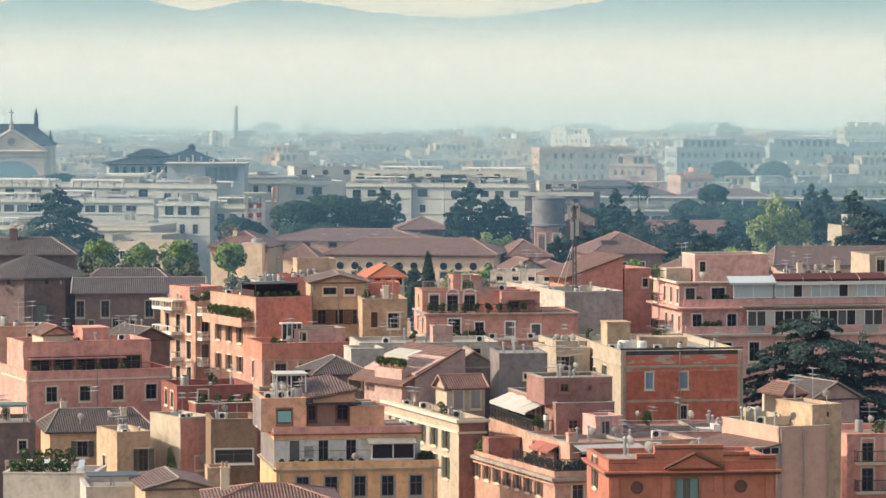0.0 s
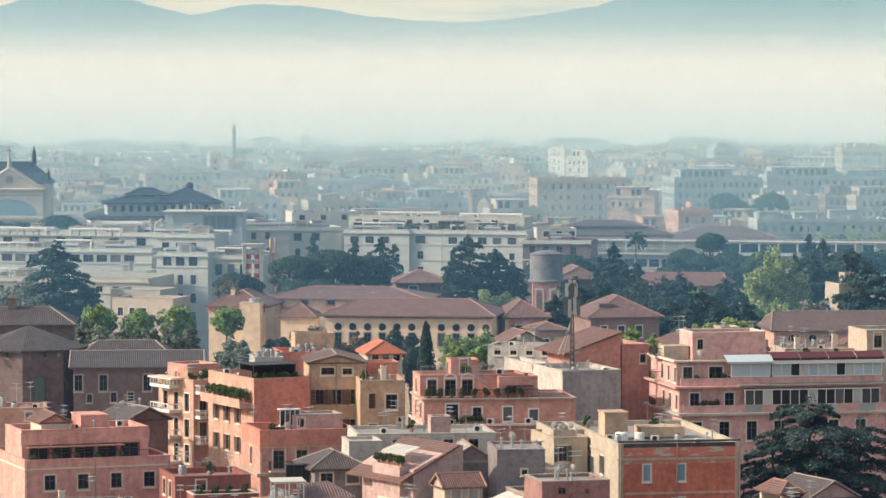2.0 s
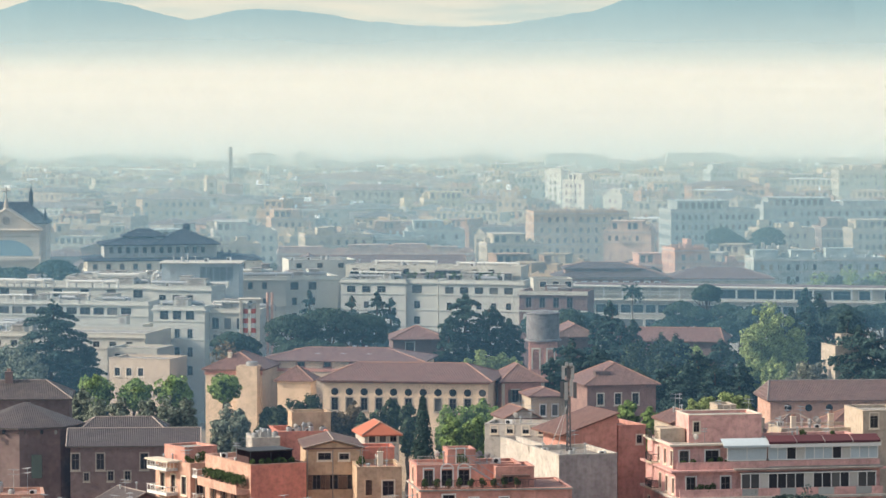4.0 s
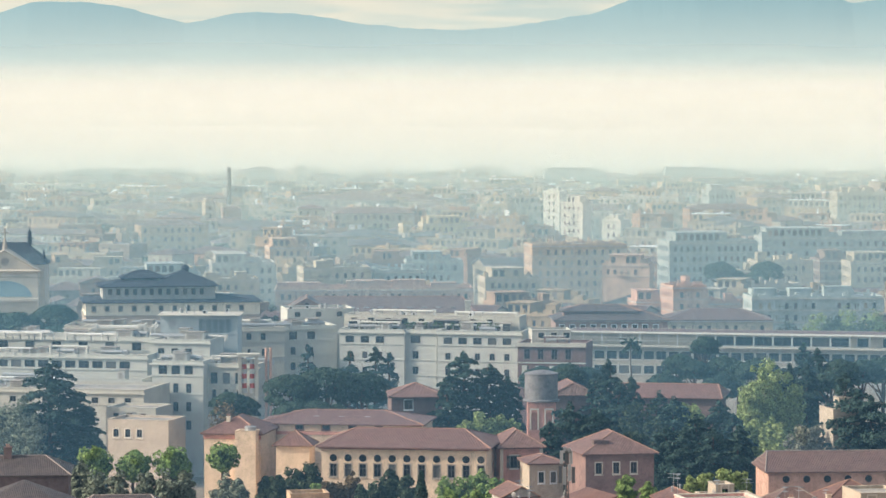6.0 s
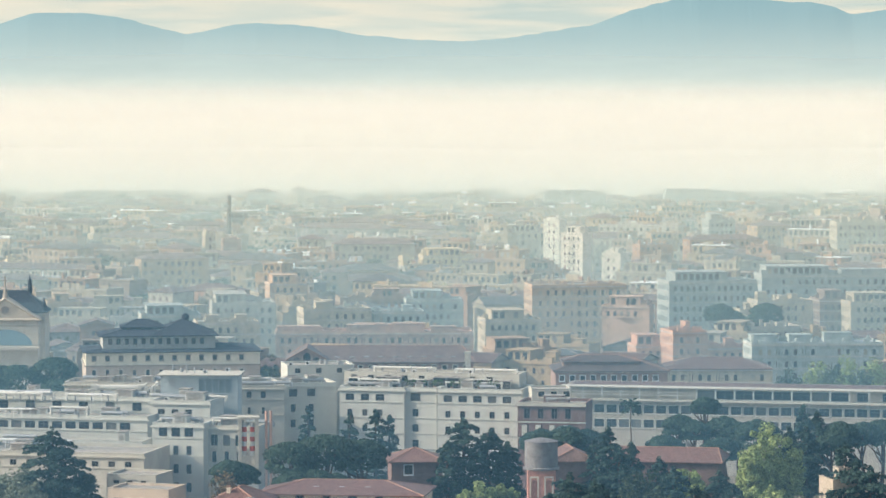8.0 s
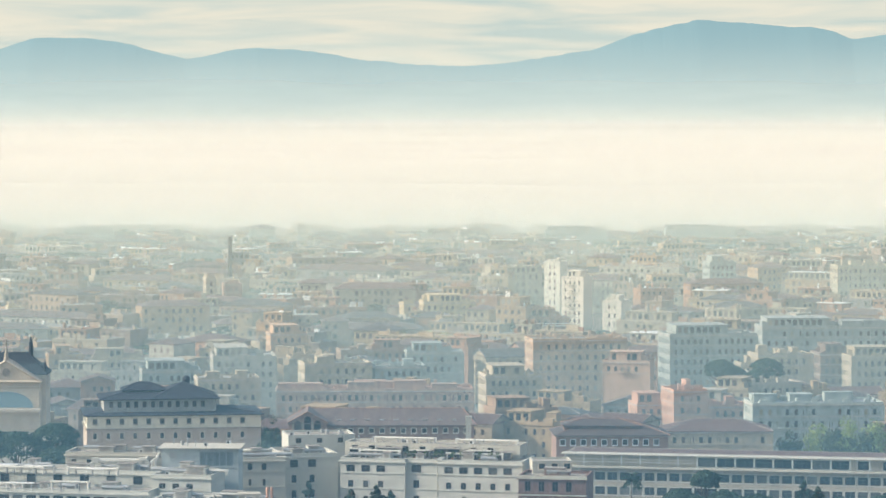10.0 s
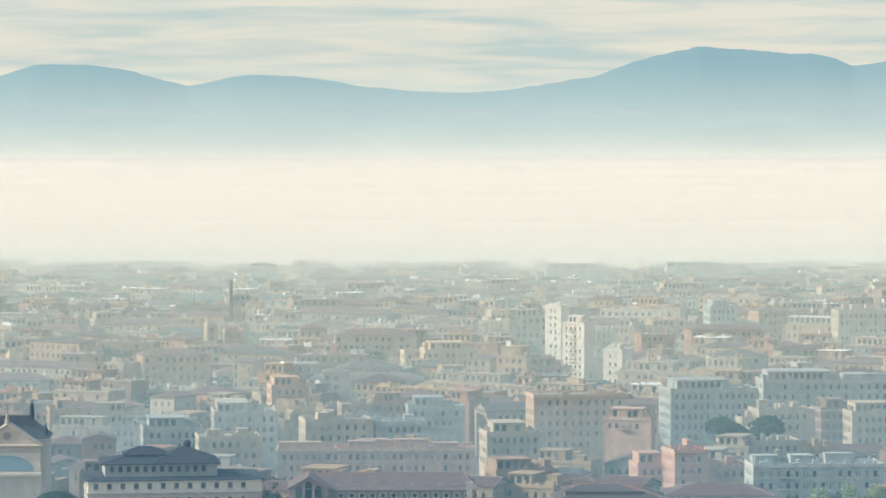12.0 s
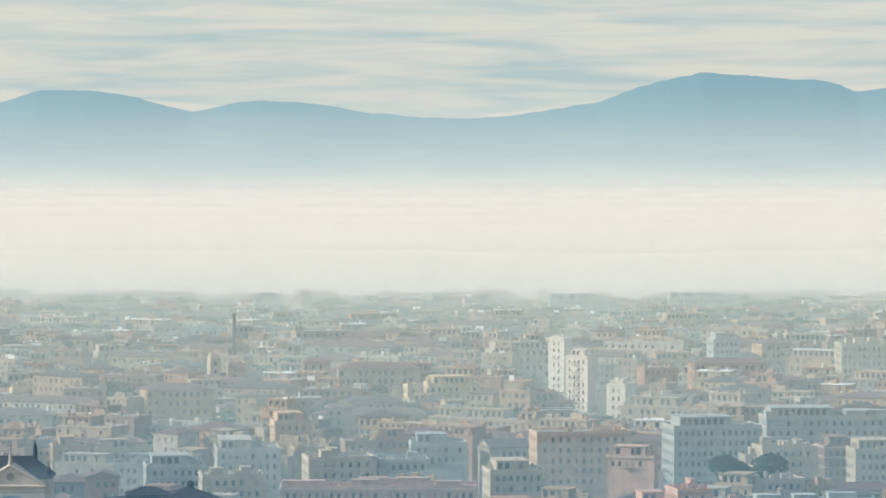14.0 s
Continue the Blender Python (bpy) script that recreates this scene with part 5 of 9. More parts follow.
# ochre houses with a gabled front and dark shutters
h = house(-15.10, 412, 6, "ochre gabled house with dark shutters")
W = 6.45
block(h, W, 9, 0, 19.03, OCHRE, holes=[("front", 1.42, 17.74, 1.5, 0.8, "plain", CREAM), ("front", 3.87, 17.74, 1.1, 0.7, "plain", CREAM)] + rowed("front", 0.77, 2.0, 3, 14.32, 0.95, 1.7, "open", OCHRE, BROWN_SHUTTER) + rowed("front", 0.77, 2.0, 3, 10.90, 0.95, 1.7, "open", OCHRE, BROWN_SHUTTER), parapet=None)
hip_roof(h, 0, W, 0, 9, 19.16, 0.9, TILE_BROWN, 0.3, 0.0)
link("gable", [(0, -0.02, 18.96), (W, -0.02, 18.96), (W / 2, -0.02, 19.80), (0, 0.2, 18.96), (W, 0.2, 18.96), (W / 2, 0.2, 19.80)], [(0, 1, 2), (5, 4, 3), (0, 3, 4, 1), (1, 4, 5, 2), (2, 5, 3, 0)], OCHRE, h)
h2 = house(-9.09, 406, 6, "low ochre house with brown shutters")
block(h2, 5.09, 8, 0, 17.52, OCHRE, holes=[("front", 1.0, 14.40, 0.7, 1.7, "shut", OCHRE, BROWN_SHUTTER), ("front", 2.9, 14.28, 1.3, 1.7, "plain", CREAM), ("front", 4.3, 12.88, 0.6, 0.5, "plain"), ("front", 1.0, 11.86, 0.9, 0.8, "plain")], parapet=0.4, roof=PINK_ROOF)
block(h2, 4.41, 4, 0, 18.92, RED, at=(0.6, 8.2), parapet=0.4, roof=PINK_ROOF)
clutter(h2, 0.5, 4.5, 1, 7, 17.07, 8, 32, "vpad")
chimney(h2, 3.0, 4, 17.20, 1.6)
h = house(-8.73, 432, 12, "small house with an orange tiled roof and flowers")
block(h, 4.19, 6, 0, 18.59, OFFWHITE, holes=rowed("front", 0.5, 1.3, 3, 17.71, 0.8, 0.9, "plain"), parapet=None)
hip_roof(h, 0, 4.19, 0, 6, 18.66, 1.4, plain((0.48, 0.15, 0.09), 0.8, name="new_tiles"), 0.4, 0.5)
h = house(-19.57, 440, 10, "low terracotta house with roof water tanks")
block(h, 6.34, 8, 0, 18.16, RED, parapet=0.5, roof=PINK_ROOF)
block(h, 4.82, 4, 17.61, 20.22, OCHRE, at=(2.2, 3), parapet=0.3, roof=PALE_ROOF)
clutter(h, 0.5, 6, 0.6, 2.8, 17.74, 11, 33, "tddcv")
h = house(-22.47, 436, 10, "pale roof block crowded with tanks")
block(h, 3.41, 6, 0, 17.83, OFFWHITE, parapet=0.3, roof=PALE_ROOF)
clutter(h, 0.4, 3.2, 0.5, 5, 17.62, 11, 34, "ttvct")

# red house with a parapet, ochre below
h = house(-19.10, 380, 15, "red and ochre house with a terrace and a roof conservatory")
W = 10.59
block(h, W, 9, 0, 12.60, TERRA, holes=[("front", 1.43, 10.34, 1.2, 2.2, "plain", CREAM), ("front", 3.93, 10.34, 1.2, 2.2, "plain", CREAM), ("left", 4, 10.52, 1.0, 1.8, "plain")], parapet=0.05, roof=PINK_ROOF)
block(h, W, 9, 12.60, 14.39, RED, at=(-0.02, -0.02), parapet=0.8, roof=PINK_ROOF)
band(h, W, 9, 12.54, 0.14, 0.1, OCHRE)
band(h, W, 9, 9.62, 0.3, 0.4, YELLOW)
balcony(h, 0.89, 0, 10.04, 2.6, 1.0, IRON)
block(h, 5.56, 4, 13.79, 15.64, MAUVE, at=(4.28, 3.5), holes=[("front", 0.6, 14.37, 0.7, 1.0, "plain")], parapet=0.15, roof=PALE_ROOF, coping=PALE_ROOF)
veranda(h, 2.98, 4.6, 14.51, 2.14, 1.7, 4, WHITE, 1.0)
clutter(h, 0.5, 9, 1, 8, 13.67, 14, 35, "pvadvc")

# huddle of small tiled roofs
h = house(-12.28, 350, 14, "low house with a dark hipped tile roof")
block(h, 5.04, 7, 0, 13.61, GREY, holes=[("front", 0.6, 12.18, 1.2, 1.0, "plain"), ("front", 3.2, 12.18, 1.2, 1.0, "plain")], parapet=None)
hip_roof(h, 0, 5.04, 0, 7, 13.66, 1.5, TILE_DARK, 0.6, 1.0)
veranda(h, -2.4, 3, 12.18, 2.3, 1.6, 3, IRON, 1.0)
h = house(-2.62, 342, 32, "pinkish gabled house with a tiled slope and awnings")
W = 5.62
block(h, W, 9.5, 0, 14.04, MAUVE, holes=[("left", 2, 12.01, 1.0, 1.6, "plain"), ("left", 5, 12.01, 1.0, 1.6, "plain")], parapet=None)
v = [(0, 0, 14.04), (W, 0, 14.04), (W, 0, 16.50), (0.9 * W, 0, 16.50), (0, 0, 14.36)]
v += [(a, 9.5, c) for a, b, c in v]
link("gable", v, [(0, 1, 2, 3, 4), (9, 8, 7, 6, 5), (0, 5, 6, 1), (1, 6, 7, 2), (2, 7, 8, 3), (3, 8, 9, 4), (4, 9, 5, 0)], MAUVE, h)
v = [(-1.6, -0.3, 13.18), (0.9 * W, -0.3, 16.40), (0.9 * W, 9.8, 16.40), (-1.6, 9.8, 13.18)]
v += [(a, b, c + 0.2) for a, b, c in v]
link("roof", v, [(3, 2, 1, 0), (4, 5, 6, 7), (0, 1, 5, 4), (1, 2, 6, 5), (2, 3, 7, 6), (3, 0, 4, 7)], TILE_RED, h)
aw = house(-5.09, 347, -58, "narrow roof terrace with white awnings and shrubs", name="roof_terrace", category="terrace")
link("deck", *boxes((-0.4, 4.6, -1.5, 1.2, 0, 14.69)), MAUVE, aw)
awning(aw, 0, 1.0, 16.42, 4.4, 1.7, 0.5, CLOTH, 4)
for i in range(8):
    potted(aw.matrix_basis @ pose(0.1 + 0.6 * i, -1.1, 14.69), 400 + i, 0.35, 0.5)
h = house(-7.94, 352, 10, "small annex under a dark tiled lean-to")
block(h, 4.41, 5, 0, 12.01, MAUVE, holes=rowed("front", 0.6, 1.5, 3, 10.80, 0.9, 1.2, "plain"), parapet=None)
hip_roof(h, 0, 4.41, 0, 5, 12.07, 0.8, TILE_RED, 0.4, 0.8)
h = house(-9.14, 358, 10, "pale roof hut with small openings")
block(h, 3.35, 5, 0, 15.46, OFFWHITE, parapet=0.2, roof=PALE_ROOF)
h = house(-8.45, 364, 8, "low house with pale flat terrace roofs")
block(h, 14.17, 9, 0, 15.58, OFFWHITE, holes=rowed("front", 1, 2.6, 5, 13.99, 1.0, 1.3, "plain"), parapet=0.3, roof=PALE_ROOF)
block(h, 2.04, 2.4, 15.13, 17.17, MAUVE, at=(7.65, 1), parapet=0.15, roof=PALE_ROOF)
clutter(h, 1, 13, 1, 8, 15.30, 16, 36, "avvdpca")
h = house(5.40, 345, 6, "blank grey plastered block")
block(h, 4.65, 8, 0, 15.96, GREY, holes=[("front", 2.4, 13.58, 0.5, 0.5, "plain")], parapet=0.2, roof=PALE_ROOF)
railing(h, (0.1, 0.2), (4.65 - 0.1, 0.2), 15.96, 0.8, 0.35, STEEL)
clutter(h, 0.5, 4, 1, 7, 15.74, 7, 37, "avvd")
h = house(0.88, 352, 8, "lean-to with a pale sloping roof")
block(h, 4.30, 6, 0, 14.11, GREY, parapet=None)
hip_roof(h, 0, 4.30, 0, 6, 14.22, 1.5, PALE_ROOF, 0.2, 0.0)
h = house(11.65, 370, 14, "cream house with green shutters beside the terracotta block")
block(h, 3.6, 9, 0, 14.65, YELLOW, holes=[("front", 0.5, 12.22, 0.9, 1.6, "open", CREAM, GREEN_SHUTTER), ("left", 3, 12.22, 0.9, 1.6, "open", CREAM, GREEN_SHUTTER)], parapet=0.3, roof=PALE_ROOF)
clutter(h, 0.4, 3.2, 1, 8, 14.42, 9, 38, "ddavc")

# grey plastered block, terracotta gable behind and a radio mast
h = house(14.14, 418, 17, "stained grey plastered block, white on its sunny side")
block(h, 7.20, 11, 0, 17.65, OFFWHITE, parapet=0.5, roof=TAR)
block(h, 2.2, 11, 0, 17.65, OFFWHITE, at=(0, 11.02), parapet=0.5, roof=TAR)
# white of the sunlit side and grey of the shaded front are painted in
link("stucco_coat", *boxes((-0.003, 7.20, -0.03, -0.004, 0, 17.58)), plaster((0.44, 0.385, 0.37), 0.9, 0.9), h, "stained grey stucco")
clutter(h, 0.5, 6, 1, 9, 17.19, 9, 39, "cdvta")
railing(h, (0.1, 0.3), (3.93, 0.3), 17.65, 0.8, 0.4, STEEL)
h = house(16.03, 431, 20, "terracotta house with a single-slope tiled roof")
W = 5.95
block(h, W, 9, 0, 18.05, TERRA, holes=[("front", 4.6, 18.05 - 2.5, 0.5, 0.6, "plain")], parapet=None)
v = [(0, 0, 18.05), (W, 0, 18.05), (W, 0, 20.96), (0, 0, 19.27)]
v += [(a, 9, c) for a, b, c in v]
link("gable", v, [(0, 1, 2, 3), (7, 6, 5, 4), (1, 5, 6, 2), (2, 6, 7, 3), (3, 7, 4, 0)], TERRA, h)
v = [(-1.5, -0.4, 18.59), (W + 0.2, -0.4, 21.09), (W + 0.2, 9.4, 21.09), (-1.5, 9.4, 18.59)]
v += [(a, b, c + 0.2) for a, b, c in v]
link("roof", v, [(3, 2, 1, 0), (4, 5, 6, 7), (0, 1, 5, 4), (1, 2, 6, 5), (2, 3, 7, 6), (3, 0, 4, 7)], TILE_RED, h)
block(h, 3.6, 8, 0, 19.54, TERRA, at=(W + 0.4, 0.5), holes=[("front", 2.4, 17.37, 0.7, 1.0, "plain")], parapet=0.4, roof=PINK_ROOF)
t = thing("radio_mast", pose(15.48, 426, 17.52 - 0.2), "grey lattice telecom mast with panel antennas", "mast")
v, f = [], []
TALL = 10.19
for q in range(3):
    a = 2.094 * q
    tube(v, f, (0.28 * math.cos(a), 0.28 * math.sin(a), 0), (0.18 * math.cos(a), 0.18 * math.sin(a), TALL), 0.08, n=5)
for k in range(14):
    z = TALL * k / 14
    for q in range(3):
        a, b = 2.094 * (q + k % 2), 2.094 * (q + 1 + k % 2)
        tube(v, f, (0.25 * math.cos(a), 0.25 * math.sin(a), z), (0.25 * math.cos(b), 0.25 * math.sin(b), z + TALL / 14), 0.045, n=4)
GUNMETAL = plain((0.10, 0.11, 0.12), 0.5, 0.4)
link("lattice", v, f, GUNMETAL, t)
for i, (x, z, tall) in enumerate(((-0.75, 0.62, 2.0), (-0.25, 0.60, 2.1), (0.35, 0.64, 2.0), (0.8, 0.62, 1.9), (-0.6, 0.84, 1.6), (0.5, 0.84, 1.6), (0.0, 0.85, 1.5), (-0.2, 0.97, 0.7), (0.3, 0.97, 0.6))):
    s = link("panel_antenna", *boxes((x - 0.2, x + 0.2, -0.55, -0.36, TALL * z, TALL * z + tall)), STEEL if i % 3 else GUNMETAL, t)
    link("bracket", *boxes((x - 0.03, x + 0.03, -0.36, -0.1, TALL * z + 0.3, TALL * z + 0.36), (x - 0.03, x + 0.03, -0.36, -0.1, TALL * z + tall - 0.36, TALL * z + tall - 0.3), (min(x, 0), max(x, 0) + 0.02, -0.14, -0.08, TALL * z + 0.3, TALL * z + 0.36)), STEEL, s)
v, f = [], []
tube(v, f, (-2.2, 0, 0.2), (-0.1, 0, TALL * 0.55), 0.04)
tube(v, f, (-1.2, 1.4, 0.2), (-0.1, 0, TALL * 0.55), 0.04)
link("stay", v, f, STEEL, t)

h = house(5.84, 446, -12, "low white house with a flat roof behind the terraces")
block(h, 8.54, 6, 0, 18.60, OFFWHITE, holes=rowed("front", 0.8, 2.0, 4, 17.49, 0.8, 0.9, "plain"), parapet=0.3, roof=TAR)
clutter(h, 0.5, 7.5, 1, 5, 18.32, 6, 40, "vacd")
# low roofs behind the pink house
h = house(29.06, 446, 12, "cream gabled house behind the pink one")
block(h, 5.45, 8, 0, 18.67, YELLOW, holes=rowed("front", 0.8, 1.8, 2, 17.13, 0.9, 1.2, "plain"), parapet=None)
hip_roof(h, 0, 5.45, 0, 8, 18.74, 1.1, TILE_RED, 0.3, 0.0)
clutter(h, 0.5, 4, 2, 6, 19.09, 4, 41, "av")
h = house(34.24, 448, 10, "cream house with a small roof tower")
block(h, 6.74, 8, 0, 18.99, YELLOW, parapet=0.3, roof=PALE_ROOF)
block(h, 2.39, 4, 18.71, 20.53, YELLOW, at=(1.2, 2), holes=[("front", 0.8, 19.55, 0.8, 0.9, "plain")], parapet=0.2, roof=PALE_ROOF)
clutter(h, 0.5, 6, 1, 7, 18.71, 8, 42)
h = house(46.28, 500, 4, "long low building under a mauve tiled roof", category="building")
W = 20.36
block(h, W, 11, 0, 16.63, PEACH, parapet=None)
for i in range(6):
    v, f = [], []
    ring(v, f, [(0.5, 0), (0.5, 0.05), (0.38, 0.08)], 14)
    q = link("round_window", v, f, GLASS, h)
    q.matrix_basis = pose(2.5 + 2.9 * i, -0.004, 15.61, 90, 0, 0)
hip_roof(h, 0, W, 0, 11, 16.71, 2.3, TILE_BROWN, 0.5, 0.2)
h = house(45.34, 486, 8, "small house with a dark red pyramid roof")
block(h, 7.31, 6, 0, 13.73, PEACH, holes=[("front", 1.6, 12.52, 0.9, 1.0, "plain")], parapet=None)
hip_roof(h, 0, 7.31, 0, 6, 13.81, 2.0, TILE_BROWN, 0.4, 1.0)
h = house(52.89, 484, 10, "cream house with a red pyramid roof")
block(h, 8.34, 8, 0, 14.42, YELLOW, holes=[("front", 1.0, 12.75, 0.9, 1.0, "plain")], parapet=None)
hip_roof(h, 0, 8.34, 0, 8, 14.49, 2.4, TILE_RED, 0.4, 1.0)
h = house(51.62, 436, 10, "cream house with tall chimneys")
block(h, 5.46, 8, 0, 21.11, YELLOW, holes=[("front", 0.9, 19.06, 1.0, 1.8, "plain")], parapet=0.3, roof=PALE_ROOF)
h = house(42.10, 440, 8, "low cream terrace house with small chimneys")
block(h, 10.34, 7, 0, 18.57, YELLOW, holes=rowed("front", 0.8, 2.2, 4, 17.19, 0.9, 1.0, "plain"), parapet=0.3, roof=PINK_ROOF)
clutter(h, 0.6, 9, 1, 6, 18.30, 12, 43, "vvacdp")
chimney(h, 2.2, 3, 18.30, 1.4)
chimney(h, 7.2, 4, 18.30, 1.6)

# houses of the front edge, seen only as the flight begins
h = house(-36.84, 301, -4, "white low house with a roof garden")
block(h, 7.75, 6, 0, 9.30, OFFWHITE, parapet=0.4, roof=PALE_ROOF)
for i in range(7):
    potted(h.matrix_basis @ pose(0.8 + 0.7 * i, 1.2, 8.92), 500 + i, 0.5, 0.9, LEAF_POT)
for i in range(4):
    t = thing("deck_chair", h.matrix_basis @ pose(1.0 + 1.5 * i, 4.0, 8.92), "folding deck chair on a roof terrace", "deck chair", "deck chairs")
    link("frame", *boxes((0, 0.5, 0, 0.04, 0, 0.4), (0, 0.5, 0.9, 0.94, 0, 0.4)), WHITE, t)
    link("sling", [(0, 0, 0.35), (0.5, 0, 0.35), (0.5, 0.9, 0.45), (0, 0.9, 0.45), (0.5, 1.4, 1.0), (0, 1.4, 1.0), (0, 0, 0.31), (0.5, 0, 0.31), (0.5, 0.9, 0.41), (0, 0.9, 0.41), (0.5, 1.4, 0.96), (0, 1.4, 0.96)], [(0, 1, 2, 3), (3, 2, 4, 5), (9, 8, 7, 6), (11, 10, 8, 9), (0, 6, 7, 1), (5, 4, 10, 11)], CLOTH_BLUE if i % 2 else CLOTH, t)
h = house(-28.99, 292, 10, "house with a dark awning over its terrace")
block(h, 4.57, 7, 0, 9.07, OFFWHITE, parapet=0.3, roof=TAR)
pergola(h.matrix_basis @ pose(0.3, 0.6, 8.80), 4.0, 3.0, 1.0, STEEL, plain((0.09, 0.12, 0.14), 0.8), "dark blue-grey awning over a roof terrace")
h = house(-23.69, 286, 12, "low brick-red tiled roofs at the street")
block(h, 5.37, 8, 0, 9.66, OCHRE, parapet=None)
hip_roof(h, 0, 5.37, 0, 8, 9.71, 0.8, TILE_BROWN, 0.3, 0.0)
h = house(-16.99, 262, 6, "house under a broad red tiled roof")
block(h, 9.44, 9, 0, 11.18, OCHRE, parapet=None)
hip_roof(h, 0, 9.44, 0, 9, 11.23, 1.0, TILE_RED, 0.4, 0.8)
chimney(h, 1.2, 3.0, 11.96, 1.6)
h = house(-41.55, 330, 10, "rough old house with a tiled lean-to")
block(h, 4.13, 9, 0, 10.68, BRICK, holes=[("front", 2.6, 8.20, 0.7, 0.9, "plain")], parapet=0.3, roof=TAR)
pergola(h.matrix_basis @ pose(0.3, 0.4, 10.47), 3.0, 3.0, 1.7, STEEL, plain((0.08, 0.20, 0.18), 0.8), "green awning over a terrace")
clutter(h, 0.5, 3.6, 4, 8, 10.47, 5, 44)
for i in range(5):
    potted(pose(-37.29 + 1.0 * i, 321, 7.72), 520 + i, 0.55, 1.2, LEAF_POT)
h = house(-38.89, 320, 8, "small stone terrace crowded with plants")
block(h, 7.2, 5, 0, 7.82, BRICK, parapet=0.1, roof=TAR)

# rain pipes on the larger fronts
for x, y, turn, w, z0, z1 in ((-43.17, 373, 20, 15.66, 2, 11.86), (-14.00, 304, 9, 13.52, 2, 9.43), (17.72, 358, 10, 12.45, 2, 15.09), (27.88, 416, 11, 24.76, 2, 12.42),
                             (-1.63, 386, 8, 16.81, 2, 14.07), (-15.10, 412, 6, 6.45, 2, 18.90), (-19.10, 380, 15, 10.59, 2, 12.60), (27.07, 290, 24, 4.7, 2, 14.02)):
    m = pose(x, y, 0, 0, 0, turn)
    for q in (0.18, w * 0.48, w - 0.2):
        t = thing("rain_pipe", m @ pose(q, -0.16, z0), "thin grey rain pipe down a house front", "pipe", "rain pipes")
        v, f = [], []
        tube(v, f, (0, 0, 0), (0, 0, z1 - z0), 0.06, n=6)
        link("pipe", v, f, TAR, t)
        v, f = [], []
        for k in range(3):
            box(v, f, -0.08, 0.08, -0.08, 0.16, (z1 - z0) * (k + 0.7) / 3.4, (z1 - z0) * (k + 0.7) / 3.4 + 0.06)
        tagged(link("clip", v, f, STEEL, t), kind="stuff")


TILE_MAUVE = tiles((0.205, 0.11, 0.092))
# ---- old brown hall with an eight-sided tower ----
h = house(-45.44, 445, 4, "old brown plastered hall with a tiled roof", category="hall")
W = 15.68
block(h, W, 12, 0, 15.93, BRICK, holes=[("front", 0.14, 13.01, 0.95, 2.0, "plain", STONE), ("front", 3.21, 13.01, 0.95, 2.0, "plain", STONE), ("front", 8.64, 13.01, 0.95, 2.0, "plain", STONE), ("front", 1.67, 11.61, 0.6, 1.0, "plain", STONE), ("front", 4.60, 11.61, 0.7, 1.2, "plain", STONE), ("front", 6.69, 11.61, 0.7, 1.2, "plain", STONE)], parapet=None)
hip_roof(h, 0, W, 0, 12, 16.00, 1.6, TILE_DARK, 0.5, 0.0)
hip_roof(h, 1.0, W * 0.75, 8, 18, 16.77, 1.6, TILE_DARK, 0.4, 0.4)
link("wall", *boxes((1.0, W * 0.75, 12.02, 18, 0, 16.70)), BRICK, h)
t = thing("tower", pose(-52.67, 460, 0), "eight-sided brown tower with a tiled cone roof", "tower")
v, f = [], []
ring(v, f, [(7.0, 0), (7.0, 17.08), (7.2, 17.15), (7.2, 17.37)], 8)
link("wall", v, f, BRICK, t)
v, f = [], []
ring(v, f, [(7.7, 17.22), (7.7, 17.44), (0.6, 19.96), (0.3, 20.10)], 8)
link("roof", v, f, TILE_DARK, t)
link("window", *boxes((1.5, 2.8, -7.0, -6.3, 11.06, 13.98)), GREEN_SHUTTER, t)
for x in (-4.0, -2.2, 0.4, 2.6, 4.4):
    link("window", *boxes((x, x + 0.35, -6.75, -6.2, 16.63, 17.12)), GLASS, t)
h = house(-62.13, 470, 4, "high back hall with a brown tiled roof", category="hall")
block(h, 13.99, 11, 0, 19.48, BRICK, parapet=None)
hip_roof(h, 0, 13.99, 0, 11, 19.55, 2.0, TILE_DARK, 0.4, 0.6)
chimney(h, 5.89, 5, 21.24, 1.4, 1.0, BRICK)
h = house(-35.89, 412, 30, "small brown house with a low tiled roof")
block(h, 5.14, 7, 0, 12.46, BRICK, parapet=None)
hip_roof(h, 0, 5.14, 0, 7, 12.53, 1.4, TILE_DARK, 0.4, 0.0)
clutter(h, 1, 4, 1, 6, 13.10, 3, 51, "av")
h = house(-51.00, 405, 8, "low cream house at the foot of the brown hall")
block(h, 6.66, 7, 0, 14.47, PEACH, holes=[("front", 4.2, 13.20, 0.8, 0.9, "plain")], parapet=0.3, roof=PINK_ROOF)
clutter(h, 1, 5.5, 1, 6, 14.22, 6, 52)

# ---- the long institute with red roofs ----
CREAMWALL = plaster((0.80, 0.62, 0.45), 0.85, 0.3)
h = house(-17.09, 536.5, -8, "long cream hall with round windows and a red hipped roof", category="hall", name="institute")
W, D = 24.80, 15.0
block(h, W, D, 0, 16.36, CREAMWALL, holes=rowed("front", 1.3, 2.22, 11, 13.09 - 1.1, 1.0, 1.9, "plain", STONE), parapet=None)
hip_roof(h, 0, W, 0, D, 16.53, 2.1, TILE_MAUVE, 0.8, 0.6)
band(h, W, D, 16.11, 0.35, 0.35, BROWN)
for i in range(11):
    v, f = [], []
    ring(v, f, [(0.55, 0), (0.55, 0.05), (0.42, 0.08)], 16)
    q = link("round_window", v, f, GLASS, h)
    q.matrix_basis = pose(1.8 + i * 2.22, -0.004, 14.77, 90, 0, 0)
h = house(-24.37, 548, -8, "small square pavilion with a pyramid roof", category="pavilion", name="pavilion")
